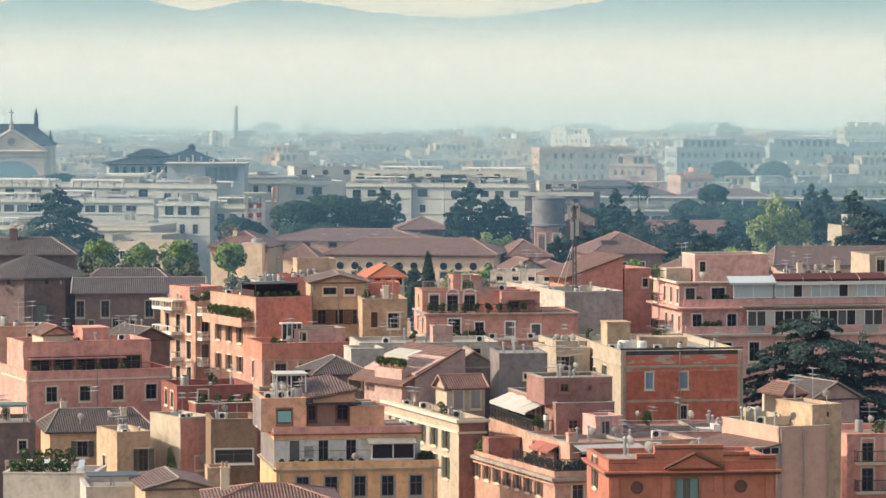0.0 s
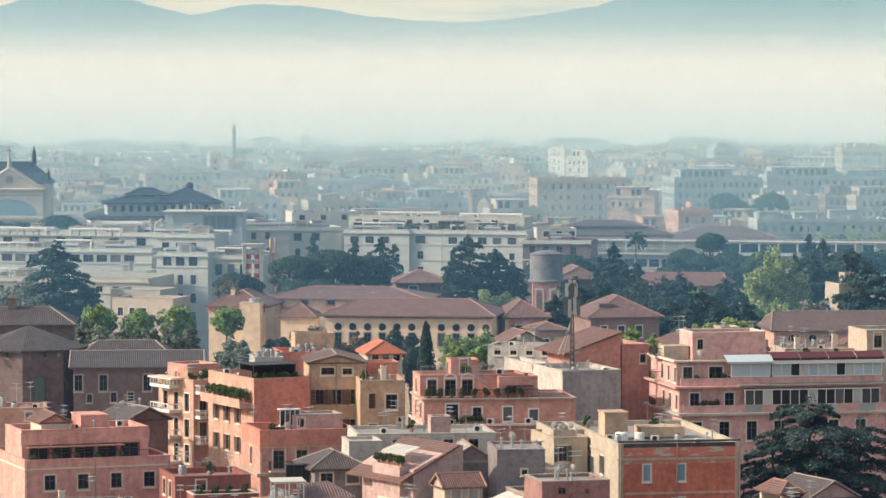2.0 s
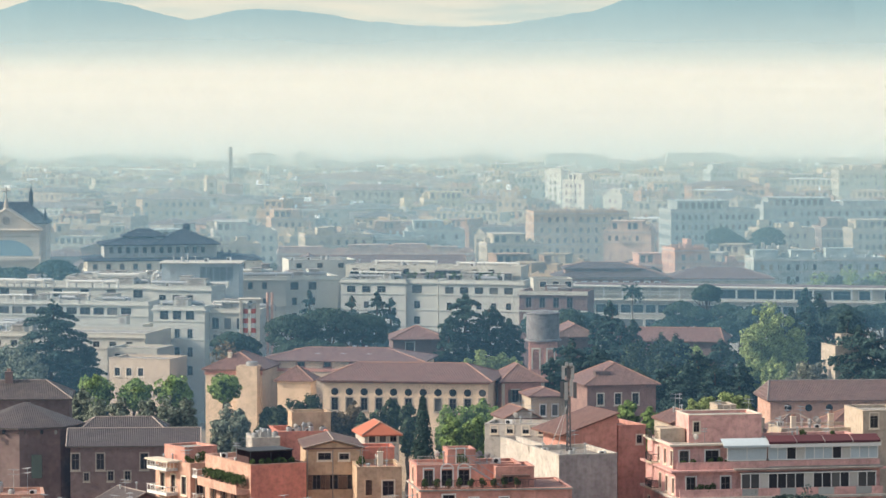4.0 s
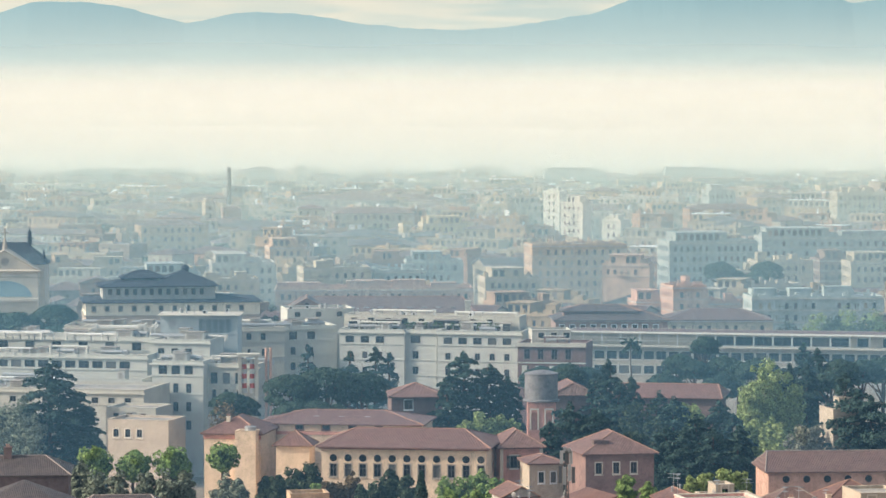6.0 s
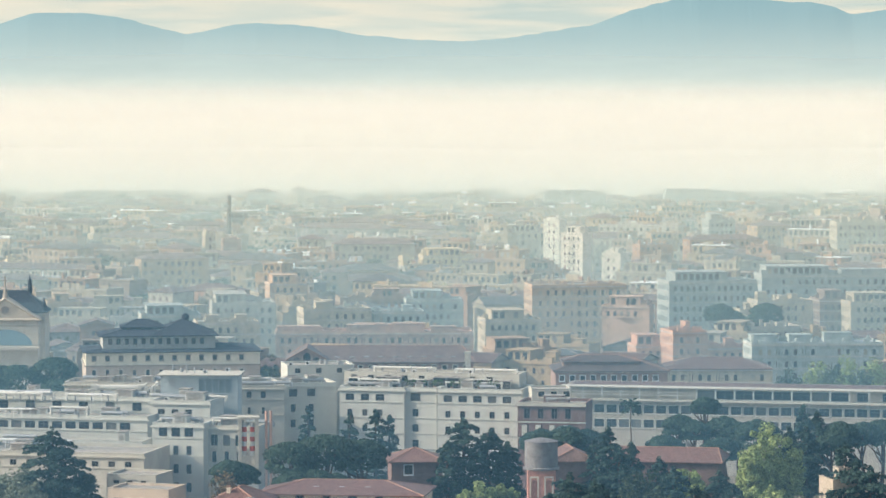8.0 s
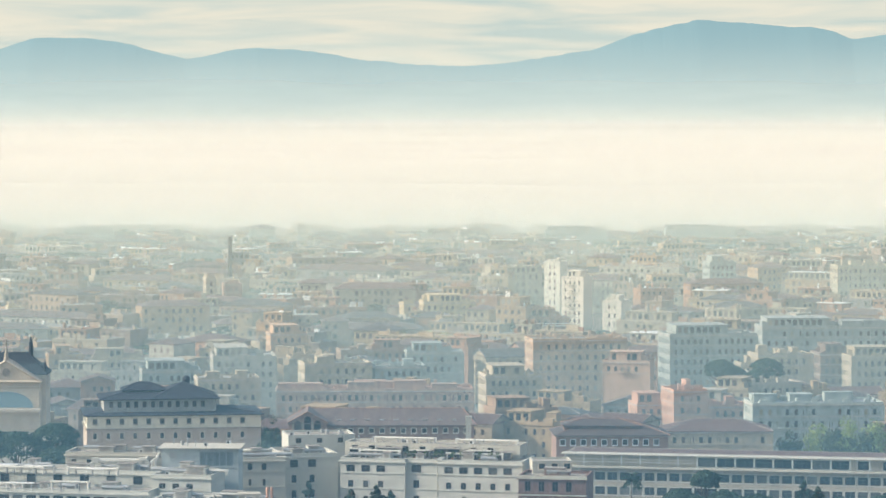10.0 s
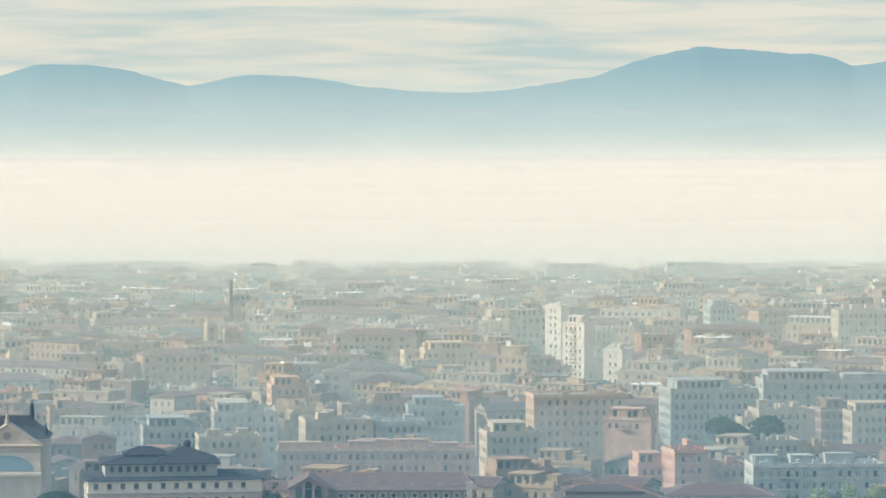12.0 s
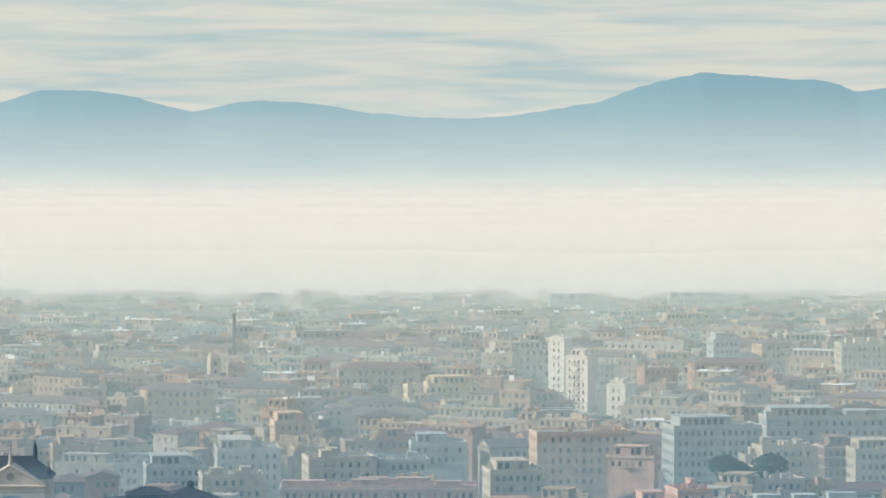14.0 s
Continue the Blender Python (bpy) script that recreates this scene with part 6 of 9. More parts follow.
block(h, 5.15, 5, 0, 15.39, CREAMWALL, parapet=None)
hip_roof(h, 0, 5.15, 0, 5, 15.48, 2.0, TILE_MAUVE, 0.5, 1.0)
h = house(-27.64, 563.5, -8, "long cream wing with small attic windows", category="building", name="institute")
W = 25.52
block(h, W, 13, 0, 17.18, CREAMWALL, holes=rowed("front", 1.6, 4.2, 5, 16.39, 1.1, 0.7, "plain", BROWN), parapet=None)
hip_roof(h, 0, W, 0, 13, 17.36, 1.6, TILE_MAUVE, 0.6, 1.0)
band(h, W, 13, 15.60, 0.5, 0.15, TERRA)
for i in range(3):
    link("skylight", *boxes((8 + 4.1 * i, 8.9 + 4.1 * i, 3.0, 4.0, 17.9, 18.25)), STEEL, h)
h = house(-35.62, 552.5, -9, "cream corner house of the institute with red cornices", category="building", name="institute")
block(h, 8.82, 12, 0, 16.76, CREAMWALL, holes=[("front", 1.2, 16.58 - 0.5, 0.1, 0.1, "plain"), ("front", 5.6, 12.95, 0.9, 1.1, "plain", STONE), ("front", 6.8, 12.95, 0.9, 1.1, "plain", STONE), ("left", 4.5, 12.95, 0.9, 1.6, "plain", STONE)], parapet=None)
hip_roof(h, 0, 8.82, 0, 12, 16.84, 2.3, TILE_MAUVE, 0.5, 1.0)
band(h, 8.82, 12, 15.98, 0.6, 0.12, TERRA)
block(h, 3.2, 3, 0, 17.45, CREAMWALL, at=(5.4, -2.6), parapet=0.2, roof=STEEL)
water_tank(h.matrix_basis @ pose(7.6, -1.5, 17.19), 0.9, 1.0)
chimney(h, 3.2, 3, 17.88, 1.2)
h = house(9.64, 540, 12, "red and cream house with a pyramid roof", name="house")
block(h, 6.60, 9, 0, 15.78, TERRA, holes=[("front", 1.6, 12.74, 1.1, 1.9, "open", CREAM, GREEN_SHUTTER), ("left", 2.0, 12.91, 0.8, 1.7, "plain", CREAM), ("left", 5.5, 12.91, 0.8, 1.7, "plain", CREAM)], parapet=None)
hip_roof(h, 0, 6.60, 0, 9, 15.87, 2.4, TILE_MAUVE, 0.5, 1.0)
for x in (0.0, 6.60 - 0.5):
    link("quoin", *boxes((x, x + 0.5, -0.06, -0.004, 0, 15.61)), CREAM, h)
h = house(13.73, 528, 10, "cream annex with tall windows")
block(h, 5.13, 7, 0, 14.71, YELLOW, holes=[("front", 1.4, 11.90, 0.8, 1.6, "plain", WHITE), ("front", 3.2, 11.90, 0.8, 1.6, "plain", WHITE)], parapet=None)
hip_roof(h, 0, 5.13, 0, 7, 14.79, 1.0, TILE_MAUVE, 0.4, 1.0)
h = house(8.64, 456, 14, "small white gabled house with a red roof")
block(h, 4.43, 6, 0, 18.29, OFFWHITE, parapet=None)
hip_roof(h, 0, 4.43, 0, 6, 18.36, 1.3, TILE_MAUVE, 0.3, 0.0)
h = house(21.45, 515, 12, "brown-walled house with a broad red hipped roof")
block(h, 10.16, 11, 0, 17.48, plaster((0.30, 0.19, 0.165)), holes=rowed("front", 1.5, 2.6, 4, 14.66, 0.9, 1.6, "plain"), parapet=None)
hip_roof(h, 0, 10.16, 0, 11, 17.56, 2.8, TILE_MAUVE, 0.6, 0.8)
block(h, 2.2, 1.6, 17.88, 19.26, BRICK, at=(1.6, 1.4), parapet=0.05, roof=TILE_MAUVE)
h = house(-7.55, 612, 5, "low pavilion with a red pyramid roof", name="pavilion", category="pavilion")
block(h, 8.79, 9, 0, 16.97, BRICK, holes=[("front", 2.2, 14.87, 1.4, 1.6, "plain", WHITE)], parapet=None)
hip_roof(h, 0, 8.79, 0, 9, 17.07, 2.0, TILE_MAUVE, 0.6, 1.0)
h = house(30.68, 623, -10, "low hall with a faded red roof behind the trees", category="hall")
block(h, 18.45, 12, 0, 15.9, BRICK, parapet=None)
hip_roof(h, 0, 18.45, 0, 12, 16.1, 1.9, TILE_MAUVE, 0.6, 0.2)
h = house(19.36, 602, 6, "low hall with a faded red roof behind the trees", category="hall")
block(h, 7.52, 9, 0, 18.13, BRICK, parapet=None)
hip_roof(h, 0, 7.52, 0, 9, 18.23, 2.0, TILE_MAUVE, 0.5, 0.2)
h = house(61.92, 560, 12, "cream villa seen between the trees")
block(h, 4.39, 7, 0, 19.72, YELLOW, holes=[("front", 0.8, 16.92, 0.7, 1.5, "plain"), ("front", 2.2, 16.92, 0.7, 1.5, "plain")], parapet=0.4, roof=PALE_ROOF)
block(h, 2.0, 3, 19.37, 21.30, YELLOW, at=(1.6, 2), parapet=0.2, roof=PALE_ROOF)

# ---- water tower ----
t = thing("water_tower", pose(17.17, 586, 0), "grey riveted water tank on a red and cream tower", "water tower")
v, f = [], []
R = 2.28
box(v, f, -R, R, -R, R, 0, 18.63)
link("shaft", v, f, TERRA, t)
for x in (-0.52, 0.52):
    a = link("arch_frame", *boxes((x * R - 0.75, x * R - 0.5, -R - 0.08, -R - 0.004, 14.24, 17.44), (x * R + 0.5, x * R + 0.75, -R - 0.08, -R - 0.004, 14.24, 17.44), (x * R - 0.75, x * R + 0.75, -R - 0.08, -R - 0.004, 17.44, 17.71)), CREAM, t)
    v, f = [], []
    ring(v, f, [(0.5, 0), (0.5, 0.06), (0.3, 0.06)], 16)
    q = link("arch", v, f, BROWN, a)
    q.matrix_basis = pose(x * R, -R - 0.004, 16.62, 90, 0, 0)
    link("niche", *boxes((x * R - 0.5, x * R + 0.5, -R - 0.06, -R - 0.004, 14.24, 16.62)), BROWN, a)
v, f = [], []
R2 = 2.69
ring(v, f, [(R2 + 0.3, 18.72), (R2 + 0.3, 18.99), (R2, 19.08), (R2, 23.01), (R2 + 0.12, 23.10), (R2 + 0.12, 23.28), (R2 * 0.5, 23.65), (0.2, 23.83)], 32)
link("tank", v, f, plaster((0.23, 0.225, 0.23), 0.6, 0.8), t, "dull grey tank")

# ---- the white hospital ----
HWHITE, HCREAM = plaster((0.56, 0.56, 0.51), 0.85, 0.14), plaster((0.55, 0.525, 0.455), 0.85, 0.16)
PALEBLUE = plaster((0.45, 0.50, 0.51), 0.8, 0.15)


def ward(x, y, turn, w, d, top, rows, wall, label, step=4.2, ww=2.2, hh=1.5, first=2.6, gap=3.0, strip=False, plant=7, seed=1):
    b = house(x, y, turn, label, "hospital building", "hospital_block", "hospital blocks")
    holes = []
    for i in range(rows):
        k = max(1, int((w - 1.5) / step))
        holes += rowed("front", 1.2 + (0.2 * ww if i else 0), step, k, top - first - gap * i, ww * (0.6 if i else 1), hh, "plain", wall)
        holes += rowed("left", 1.2, step, max(1, int((d - 1.5) / step)), top - first - gap * i, ww * 0.8, hh, "plain", wall)
    block(b, w, d, 0, top, wall, holes=holes, parapet=0.5, roof=PALE_ROOF)
    band(b, w, d, top - 0.75, 0.25, 0.35, wall)
    for i in range(rows):
        band(b, w, d, top - first - gap * i - 0.32, 0.16, 0.14, wall, name="sill_course")
    r = random.Random(seed)
    for i in range(plant):
        px, py = r.uniform(0.5, w - 4), r.uniform(1, d - 3)
        if i % 3 == 0:
            t = thing("plant_room", b.matrix_basis @ pose(px, py, top - 0.5), "pale roof plant room with louvres", "plant room", "roof plant")
            pw, ph = r.uniform(1.5, 4), r.uniform(1.0, 2.0)
            link("wall", *boxes((0, pw, 0, 2.5, 0, ph)), wall, t)
            link("roof", *boxes((-0.15, pw + 0.15, -0.15, 2.65, ph, ph + 0.1)), TAR, t)
            link("louvre", *boxes(*[(0.3, pw - 0.3, -0.05, 0, 0.4 + 0.25 * q, 0.55 + 0.25 * q) for q in range(5)]), TAR, t)
        elif i % 3 == 1:
            t = thing("duct", b.matrix_basis @ pose(px, py, top - 0.5), "silvery ventilation duct along a roof", "duct", "roof ducts")
            v, f = [], []
            l = r.uniform(3, 8)
            tube(v, f, (0, 0, 0.9), (l, 0, 0.9), 0.35, n=10)
            tube(v, f, (l, 0, 0.95), (l, 0, 0), 0.33, n=10)
            link("pipe", v, f, STEEL, t)
            link("leg", *boxes((0.3, 0.4, -0.3, 0.3, 0, 0.6), (l / 2, l / 2 + 0.1, -0.3, 0.3, 0, 0.6)), STEEL, t)
        else:
            ac_unit(b.matrix_basis @ pose(px, py, top - 0.5))
    return b


ward(-18.67, 697, -13, 12.9, 12, 22.57, 4, HWHITE, "white hospital wing with rows of wide windows", step=3.0, ww=1.7, hh=1.3, seed=1)
b = ward(-6.09, 695, -13, 6.4, 12, 22.57, 5, HWHITE, "white hospital stair wing with glazed bays", step=3.0, ww=2.0, seed=2)
ward(0.30, 692.6, -13, 16.5, 12, 22.57, 4, HWHITE, "white hospital wing with rows of wide windows", step=2.9, ww=1.7, hh=1.3, seed=3)
b = house(-18.0, 706, -13, "set-back roof storey of the hospital with plants", "hospital building", "hospital_block", "hospital blocks")
block(b, 35.08, 7, 0, 24.79, HCREAM, holes=rowed("front", 1.4, 3.4, 9, 23.14, 1.2, 1.1, "plain", HCREAM), parapet=0.3, roof=PALE_ROOF)
for i in range(16):
    potted(b.matrix_basis @ pose(4 + 1.8 * i + 0.3 * (i % 3), -3.0, 22.57 - 0.5), 600 + i, 0.6, 1.3)
clutter(b, 1, 32, 1, 6, 24.46, 14, 61, "acvvtd")
for i, (x, w, tall) in enumerate(((1.5, 4.0, 1.6), (7.0, 5.0, 1.9), (13.5, 3.6, 1.5), (18.5, 5.2, 2.0), (25.0, 4.6, 1.7), (30.5, 3.4, 1.5))):
    t = thing("roof_shelter", b.matrix_basis @ pose(x, -2.6, 22.57 - 0.5), "dark glazed shelter on the hospital roof terrace", "shelter", "roof shelters")
    link("frame", *boxes((0, 0.1, 0, 0.1, 0, tall), (w - 0.1, w, 0, 0.1, 0, tall), (w / 2, w / 2 + 0.1, 0, 0.1, 0, tall), (-0.1, w + 0.1, -0.2, 2.2, tall, tall + 0.12)), TAR if i % 2 else HCREAM, t)
    link("glazing", *boxes((0.1, w - 0.1, 0.12, 0.16, 0.1, tall)), GLASS, t)
for x0, x1 in ((0.5, 11.5), (13.0, 22.0), (23.0, 34.0)):
    railing(b, (x0, -4.6), (x1, -4.6), 22.57, 0.7, 0.5, TAR)
ward(-29.82, 702, 14, 10.74, 14, 22.71, 3, HWHITE, "white hospital corner block", step=3.6, ww=1.6, seed=4)
b = house(-29.44, 714, 10, "curved white upper block of the hospital", "hospital building", "hospital_block", "hospital blocks")
block(b, 13.38, 10, 0, 25.27, HWHITE, holes=rowed("front", 1.5, 4.2, 3, 23.71, 1.1, 1.0, "plain", HWHITE), parapet=0.3, roof=PALE_ROOF)
clutter(b, 1, 12, 1, 8, 24.94, 8, 62, "vctta")
ward(-53.6, 688, 3, 24.6, 10, 23.4, 2, HCREAM, "pale hospital wing with rows of small windows", step=2.7, ww=0.9, hh=1.3, first=2.4, plant=12, seed=5)
ward(-73.5, 712, -6, 22.0, 10, 22.2, 2, HCREAM, "pale hospital range with pipes along its roof", step=3.0, ww=1.0, hh=1.2, plant=8, seed=25)
b = house(-51.4, 672, -2, "blue-grey plant storey with a glazed corner on the hospital roof", "hospital building", "hospital_block", "hospital blocks")
block(b, 14.4, 9, 0, 26.8, PALEBLUE, holes=[("front", 1.6, 24.9, 1.1, 1.3, "shut", PALEBLUE, STEEL)] + rowed("front", 7.2, 1.25, 6, 23.6, 1.1, 2.6, "shut", PALEBLUE, plain((0.20, 0.26, 0.29), 0.35)), parapet=0.1, roof=PALE_ROOF)
link("roof", *boxes((-0.6, 14.9, -0.8, 9.4, 26.84, 27.0)), HCREAM, b, "thin pale roof slab")
clutter(b, 0.5, 13, 1, 8, 27.0, 7, 63, "vcvt")
DUCT = plain((0.66, 0.64, 0.58), 0.55, 0.1)


def pipe_run(x, y, z, turn, pts, r, label="pale insulated pipe run on a hospital roof", material=None):
    """A fat pipe bent along a line of points, on short legs, with collars at its bends."""
    t = thing("duct", pose(x, y, z, 0, 0, turn), label, "duct", "roof ducts")
    v, f = [], []
    for a, b in zip(pts, pts[1:]):
        tube(v, f, a, b, r, n=10)
    link("pipe", v, f, material or DUCT, t)
    v, f = [], []
    for p in pts[1:-1]:
        box(v, f, p[0] - 1.12 * r, p[0] + 1.12 * r, p[1] - 1.12 * r, p[1] + 1.12 * r, p[2] - 1.12 * r, p[2] + 1.12 * r)
    if v:
        link("elbow", v, f, material or DUCT, t)
    v, f = [], []
    for a, b in zip(pts, pts[1:]):
        if abs(a[2] - b[2]) < 0.3 and a[2] > 0.5:
            n = max(2, int((Vector(b) - Vector(a)).length / 2.6))
            for k in range(n):
                p = Vector(a).lerp(Vector(b), (k + 0.5) / n)
                box(v, f, p[0] - 0.06, p[0] + 0.06, p[1] - 0.3, p[1] + 0.3, 0, p[2])
    if v:
        link("leg", v, f, STEEL, t)
    return t


# the great looped duct, then long pipes along the roofs
pipe_run(-64.2, 671, 22.78, 0, [(0.6, 0, 0), (0, 0, 1.0), (0.5, 0, 1.9), (9.2, 0, 1.9), (9.9, 0, 1.4), (9.9, 0, 0)], 0.5, "fat pale insulated duct looping over a hospital roof")
pipe_run(-62.4, 672.4, 22.78, 0, [(0, 0, 0), (0.9, 0, 1.5), (1.6, 0, 0.6), (7.6, 0, 0.6)], 0.34, "fat pale insulated duct looping over a hospital roof")
for i in range(6):
    pipe_run(-55.6 + 0.62 * i, 670.6 + 0.3 * (i % 2), 22.78, 0, [(0, 0, 0), (0, 0, 1.3 + 0.45 * (i % 3)), (0.5, 0.3, 1.8 + 0.5 * (i % 3))], 0.2, "cluster of pale upright vent pipes")
for x, y, z, turn, length, high, r in ((-86.4, 667.5, 22.78, -13, 14.0, 1.3, 0.22), (-86.0, 669.5, 22.78, -13, 15.5, 0.9, 0.30), (-68.2, 664.6, 22.78, -13, 9.6, 1.2, 0.26),
                                       (-86.2, 661.5, 20.37, -13, 10.0, 1.3, 0.2), (-70.4, 657.4, 20.37, -13, 7.0, 1.9, 0.2), (-47.5, 664.0, 22.85, -10, 9.0, 0.8, 0.26),
                                       (-50.0, 690.5, 22.9, 3, 13.0, 0.9, 0.28), (-44.0, 693.0, 22.9, 3, 12.0, 1.5, 0.3), (-40.0, 691.2, 22.9, 3, 7.0, 0.7, 0.22),
                                       (-40.5, 647.5, 19.68, -13, 8.0, 1.0, 0.22), (-40.0, 645.5, 19.68, -13, 6.0, 1.7, 0.18), (-49.5, 647.5, 20.25, -13, 7.0, 0.8, 0.2),
                                       (2.0, 698.5, 22.07, -13, 11.0, 1.2, 0.2), (-15.0, 701.0, 22.07, -13, 8.0, 1.6, 0.2), (4.0, 706.0, 24.49, -13, 12.0, 0.7, 0.25), (-12.0, 709.0, 24.49, -13, 12.0, 0.9, 0.25)):
    pipe_run(x, y, z, turn, [(0, 0, 0), (0, 0, high), (length, 0, high), (length, 0, 0)], r)
for x, y, z, turn, w, d in ((-84.5, 668.6, 22.78, -13, 6.5, 1.6), (-76.6, 666.6, 22.78, -13, 5.4, 1.4), (-64.5, 660.5, 22.78, -13, 3.2, 1.2), (-79.0, 659.0, 20.37, -13, 5.0, 1.6), (-72.0, 640.0, 16.47, -12, 7.0, 2.0), (-80.0, 642.0, 16.47, -12, 5.0, 2.0)):
    t = thing("solar_canopy", pose(x, y, z, 0, 0, turn), "low white canopy on posts along a hospital roof", "canopy", "roof canopies")
    link("canopy", *boxes((0, w, 0, d, 1.35, 1.5)), WHITE, t)
    for q in range(int(w / 1.6) + 1):
        link("post", *boxes((1.6 * q + 0.02, 1.6 * q + 0.12, 0.02, 0.12, 0, 1.35)), WHITE, t)
t = thing("pale_stack", pose(6.4, 795, 0), "square pale concrete stack behind the hospital", "chimney")
link("shaft", *boxes((0, 1.25, 0, 1.25, 0, 21.6), (-0.1, 1.35, -0.1, 1.35, 21.6, 21.8)), HCREAM, t)
ward(-52.10, 659, -13, 11.16, 9, 23.39, 1, HWHITE, "long low white hospital block with strip windows", step=2.6, ww=1.3, hh=1.0, seed=6)
ward(-86.58, 661, -13, 35.08, 10, 20.87, 1, HWHITE, "long white hospital block with a strip of windows", step=2.6, ww=2.0, hh=1.3, first=2.5, plant=10, seed=7)
ward(-87.77, 673, -13, 46.80, 8, 23.28, 1, HWHITE, "upper range of the white hospital with pipes on its roof", step=5.2, ww=1.8, hh=1.6, first=2.6, plant=14, seed=8)
ward(-50.72, 643, -13, 9.52, 10, 20.75, 4, HWHITE, "white hospital block with loggias", step=2.4, ww=1.6, hh=1.7, first=2.4, gap=3.3, plant=5, seed=9)
ward(-41.5, 644, -13, 10.10, 9, 20.18, 2, HCREAM, "low brick and cream hospital link", step=2.3, ww=1.3, hh=2.0, first=3.6, plant=5, seed=10)
ward(-81.77, 632, -12, 31.67, 16, 16.97, 1, HCREAM, "low grey-white range before the hospital", step=3.0, ww=1.2, hh=1.0, first=2.4, plant=6, seed=21)
ward(-83.98, 650, -12, 32.12, 7, 17.31, 1, HWHITE, "white hospital ledge with small windows", step=2.4, ww=1.0, hh=1.3, first=2.0, plant=3, seed=22)
b = house(-52.79, 578, -16, "plain cream annex behind the round trees")
block(b, 10.4, 8, 0, 16.49, plaster((0.60, 0.50, 0.40), 0.85, 0.25), holes=rowed("front", 1.0, 2.0, 3, 13.70, 0.9, 1.3, "plain", CREAM), parapet=0.3, roof=PALE_ROOF)
b = house(-54.54, 595, -16, "cream annex with a bare flat roof")
block(b, 8.72, 8, 0, 16.88, HCREAM, holes=rowed("front", 1.2, 2.4, 3, 17.25 - 1.9, 1.0, 0.6, "plain", HCREAM), parapet=0.3, roof=PALE_ROOF)
# red and white striped flues
b = house(-34.84, 634, 4, "cream boiler house frame with striped flues", "boiler house", "boiler_house")
link("frame", *boxes((0, 0.6, 0, 3, 0, 22.20), (3.56 - 0.6, 3.56, 0, 3, 0, 22.20), (-0.2, 3.56 + 0.2, -0.2, 3.2, 22.20, 22.60)), HCREAM, b)
for x in (1.09, 2.47):
    for k in range(7):
        v, f = [], []
        z = 21.61 - 0.85 * k
        tube(v, f, (x, 1.2, z - 0.85), (x, 1.2, z), 0.42, n=12)
        link("flue", v, f, plain((0.55, 0.09, 0.06)) if k % 2 else WHITE, b)
for x in (4.95, 5.74):
    v, f = [], []
    tube(v, f, (x, 1.0, 0), (x, 1.0, 23.59), 0.24, n=10)
    link("flue", v, f, TAN, b)
# brick-banded range and the long white gallery
ward(15.37, 676, -10, 12.84, 10, 21.37, 2, plaster((0.22, 0.145, 0.135)), "dark brick range with cream window bays", step=2.6, ww=1.1, hh=1.9, first=3.0, plant=4, seed=11)
b = house(15.37, 676, -10, "cream parapet and string courses of the brick range", "parapet", "parapet", "hospital blocks")
link("coping", *boxes((-0.15, 13.0, -0.42, -0.36, 20.75, 21.5)), HCREAM, b)
for z in (17.6, 14.6):
    link("string_course", *boxes((-0.12, 12.96, -0.2, -0.15, z, z + 0.28)), HCREAM, b)
for i in range(4):
    link("panel", *boxes((3.4 + 2.6 * (i - 1), 4.4 + 2.6 * (i - 1), -0.1, -0.06, 15.0, 17.2)), HCREAM, b)
b = house(18.26, 684, 4, "low pale roof storey above the brick range")
block(b, 7.48, 7, 0, 23.20, HCREAM, holes=rowed("front", 1.2, 2.4, 3, 21.71, 1.2, 1.1, "plain"), parapet=0.2, roof=PALE_ROOF)
b = house(26.71, 750, -12, "very long white gallery with a glazed front", "gallery", "gallery")
W = 95.0
block(b, W, 14, 0, 18.10, plaster((0.44, 0.40, 0.34), 0.85, 0.2), holes=rowed("front", 1.2, 2.6, 34, 12.7, 2.1, 1.7, "plain", HCREAM) + rowed("front", 28.0, 3.95, 8, 15.9, 3.6, 1.8, "plain", HWHITE)
      + rowed("front", 61.0, 5.2, 6, 15.9, 2.6, 1.8, "plain", HWHITE) + rowed("front", 1.2, 2.6, 34, 9.7, 2.1, 1.7, "plain", HCREAM), parapet=0.1, roof=PALE_ROOF)
link("roof", *boxes((-0.6, W, -1.5, 2.6, 18.10, 18.10 + 0.2)), HCREAM, b, "thin pale roof slab")
link("roof", *boxes((-0.3, W - 0.2, 2.62, 14.2, 18.05, 18.14)), TILE_BROWN, b, "low brown roof behind the slab")
for i in range(25):
    link("post", *boxes((0.2 + 3.95 * i, 0.45 + 3.95 * i, -1.4, -1.2, 15.7, 18.10)), HWHITE, b)
link("ledge", *boxes((-0.4, W, -1.45, -0.004, 15.35, 15.7)), HCREAM, b)
link("rail", *boxes((0.45, 27.5, -1.38, -1.3, 16.6, 16.75), (0.45, 27.5, -1.38, -1.3, 17.2, 17.3)), HWHITE, b)
for i in range(15):
    link("bracket", *boxes((3.0 + 6.0 * i, 3.3 + 6.0 * i, -0.6, -0.004, 14.75, 15.35)), HCREAM, b)

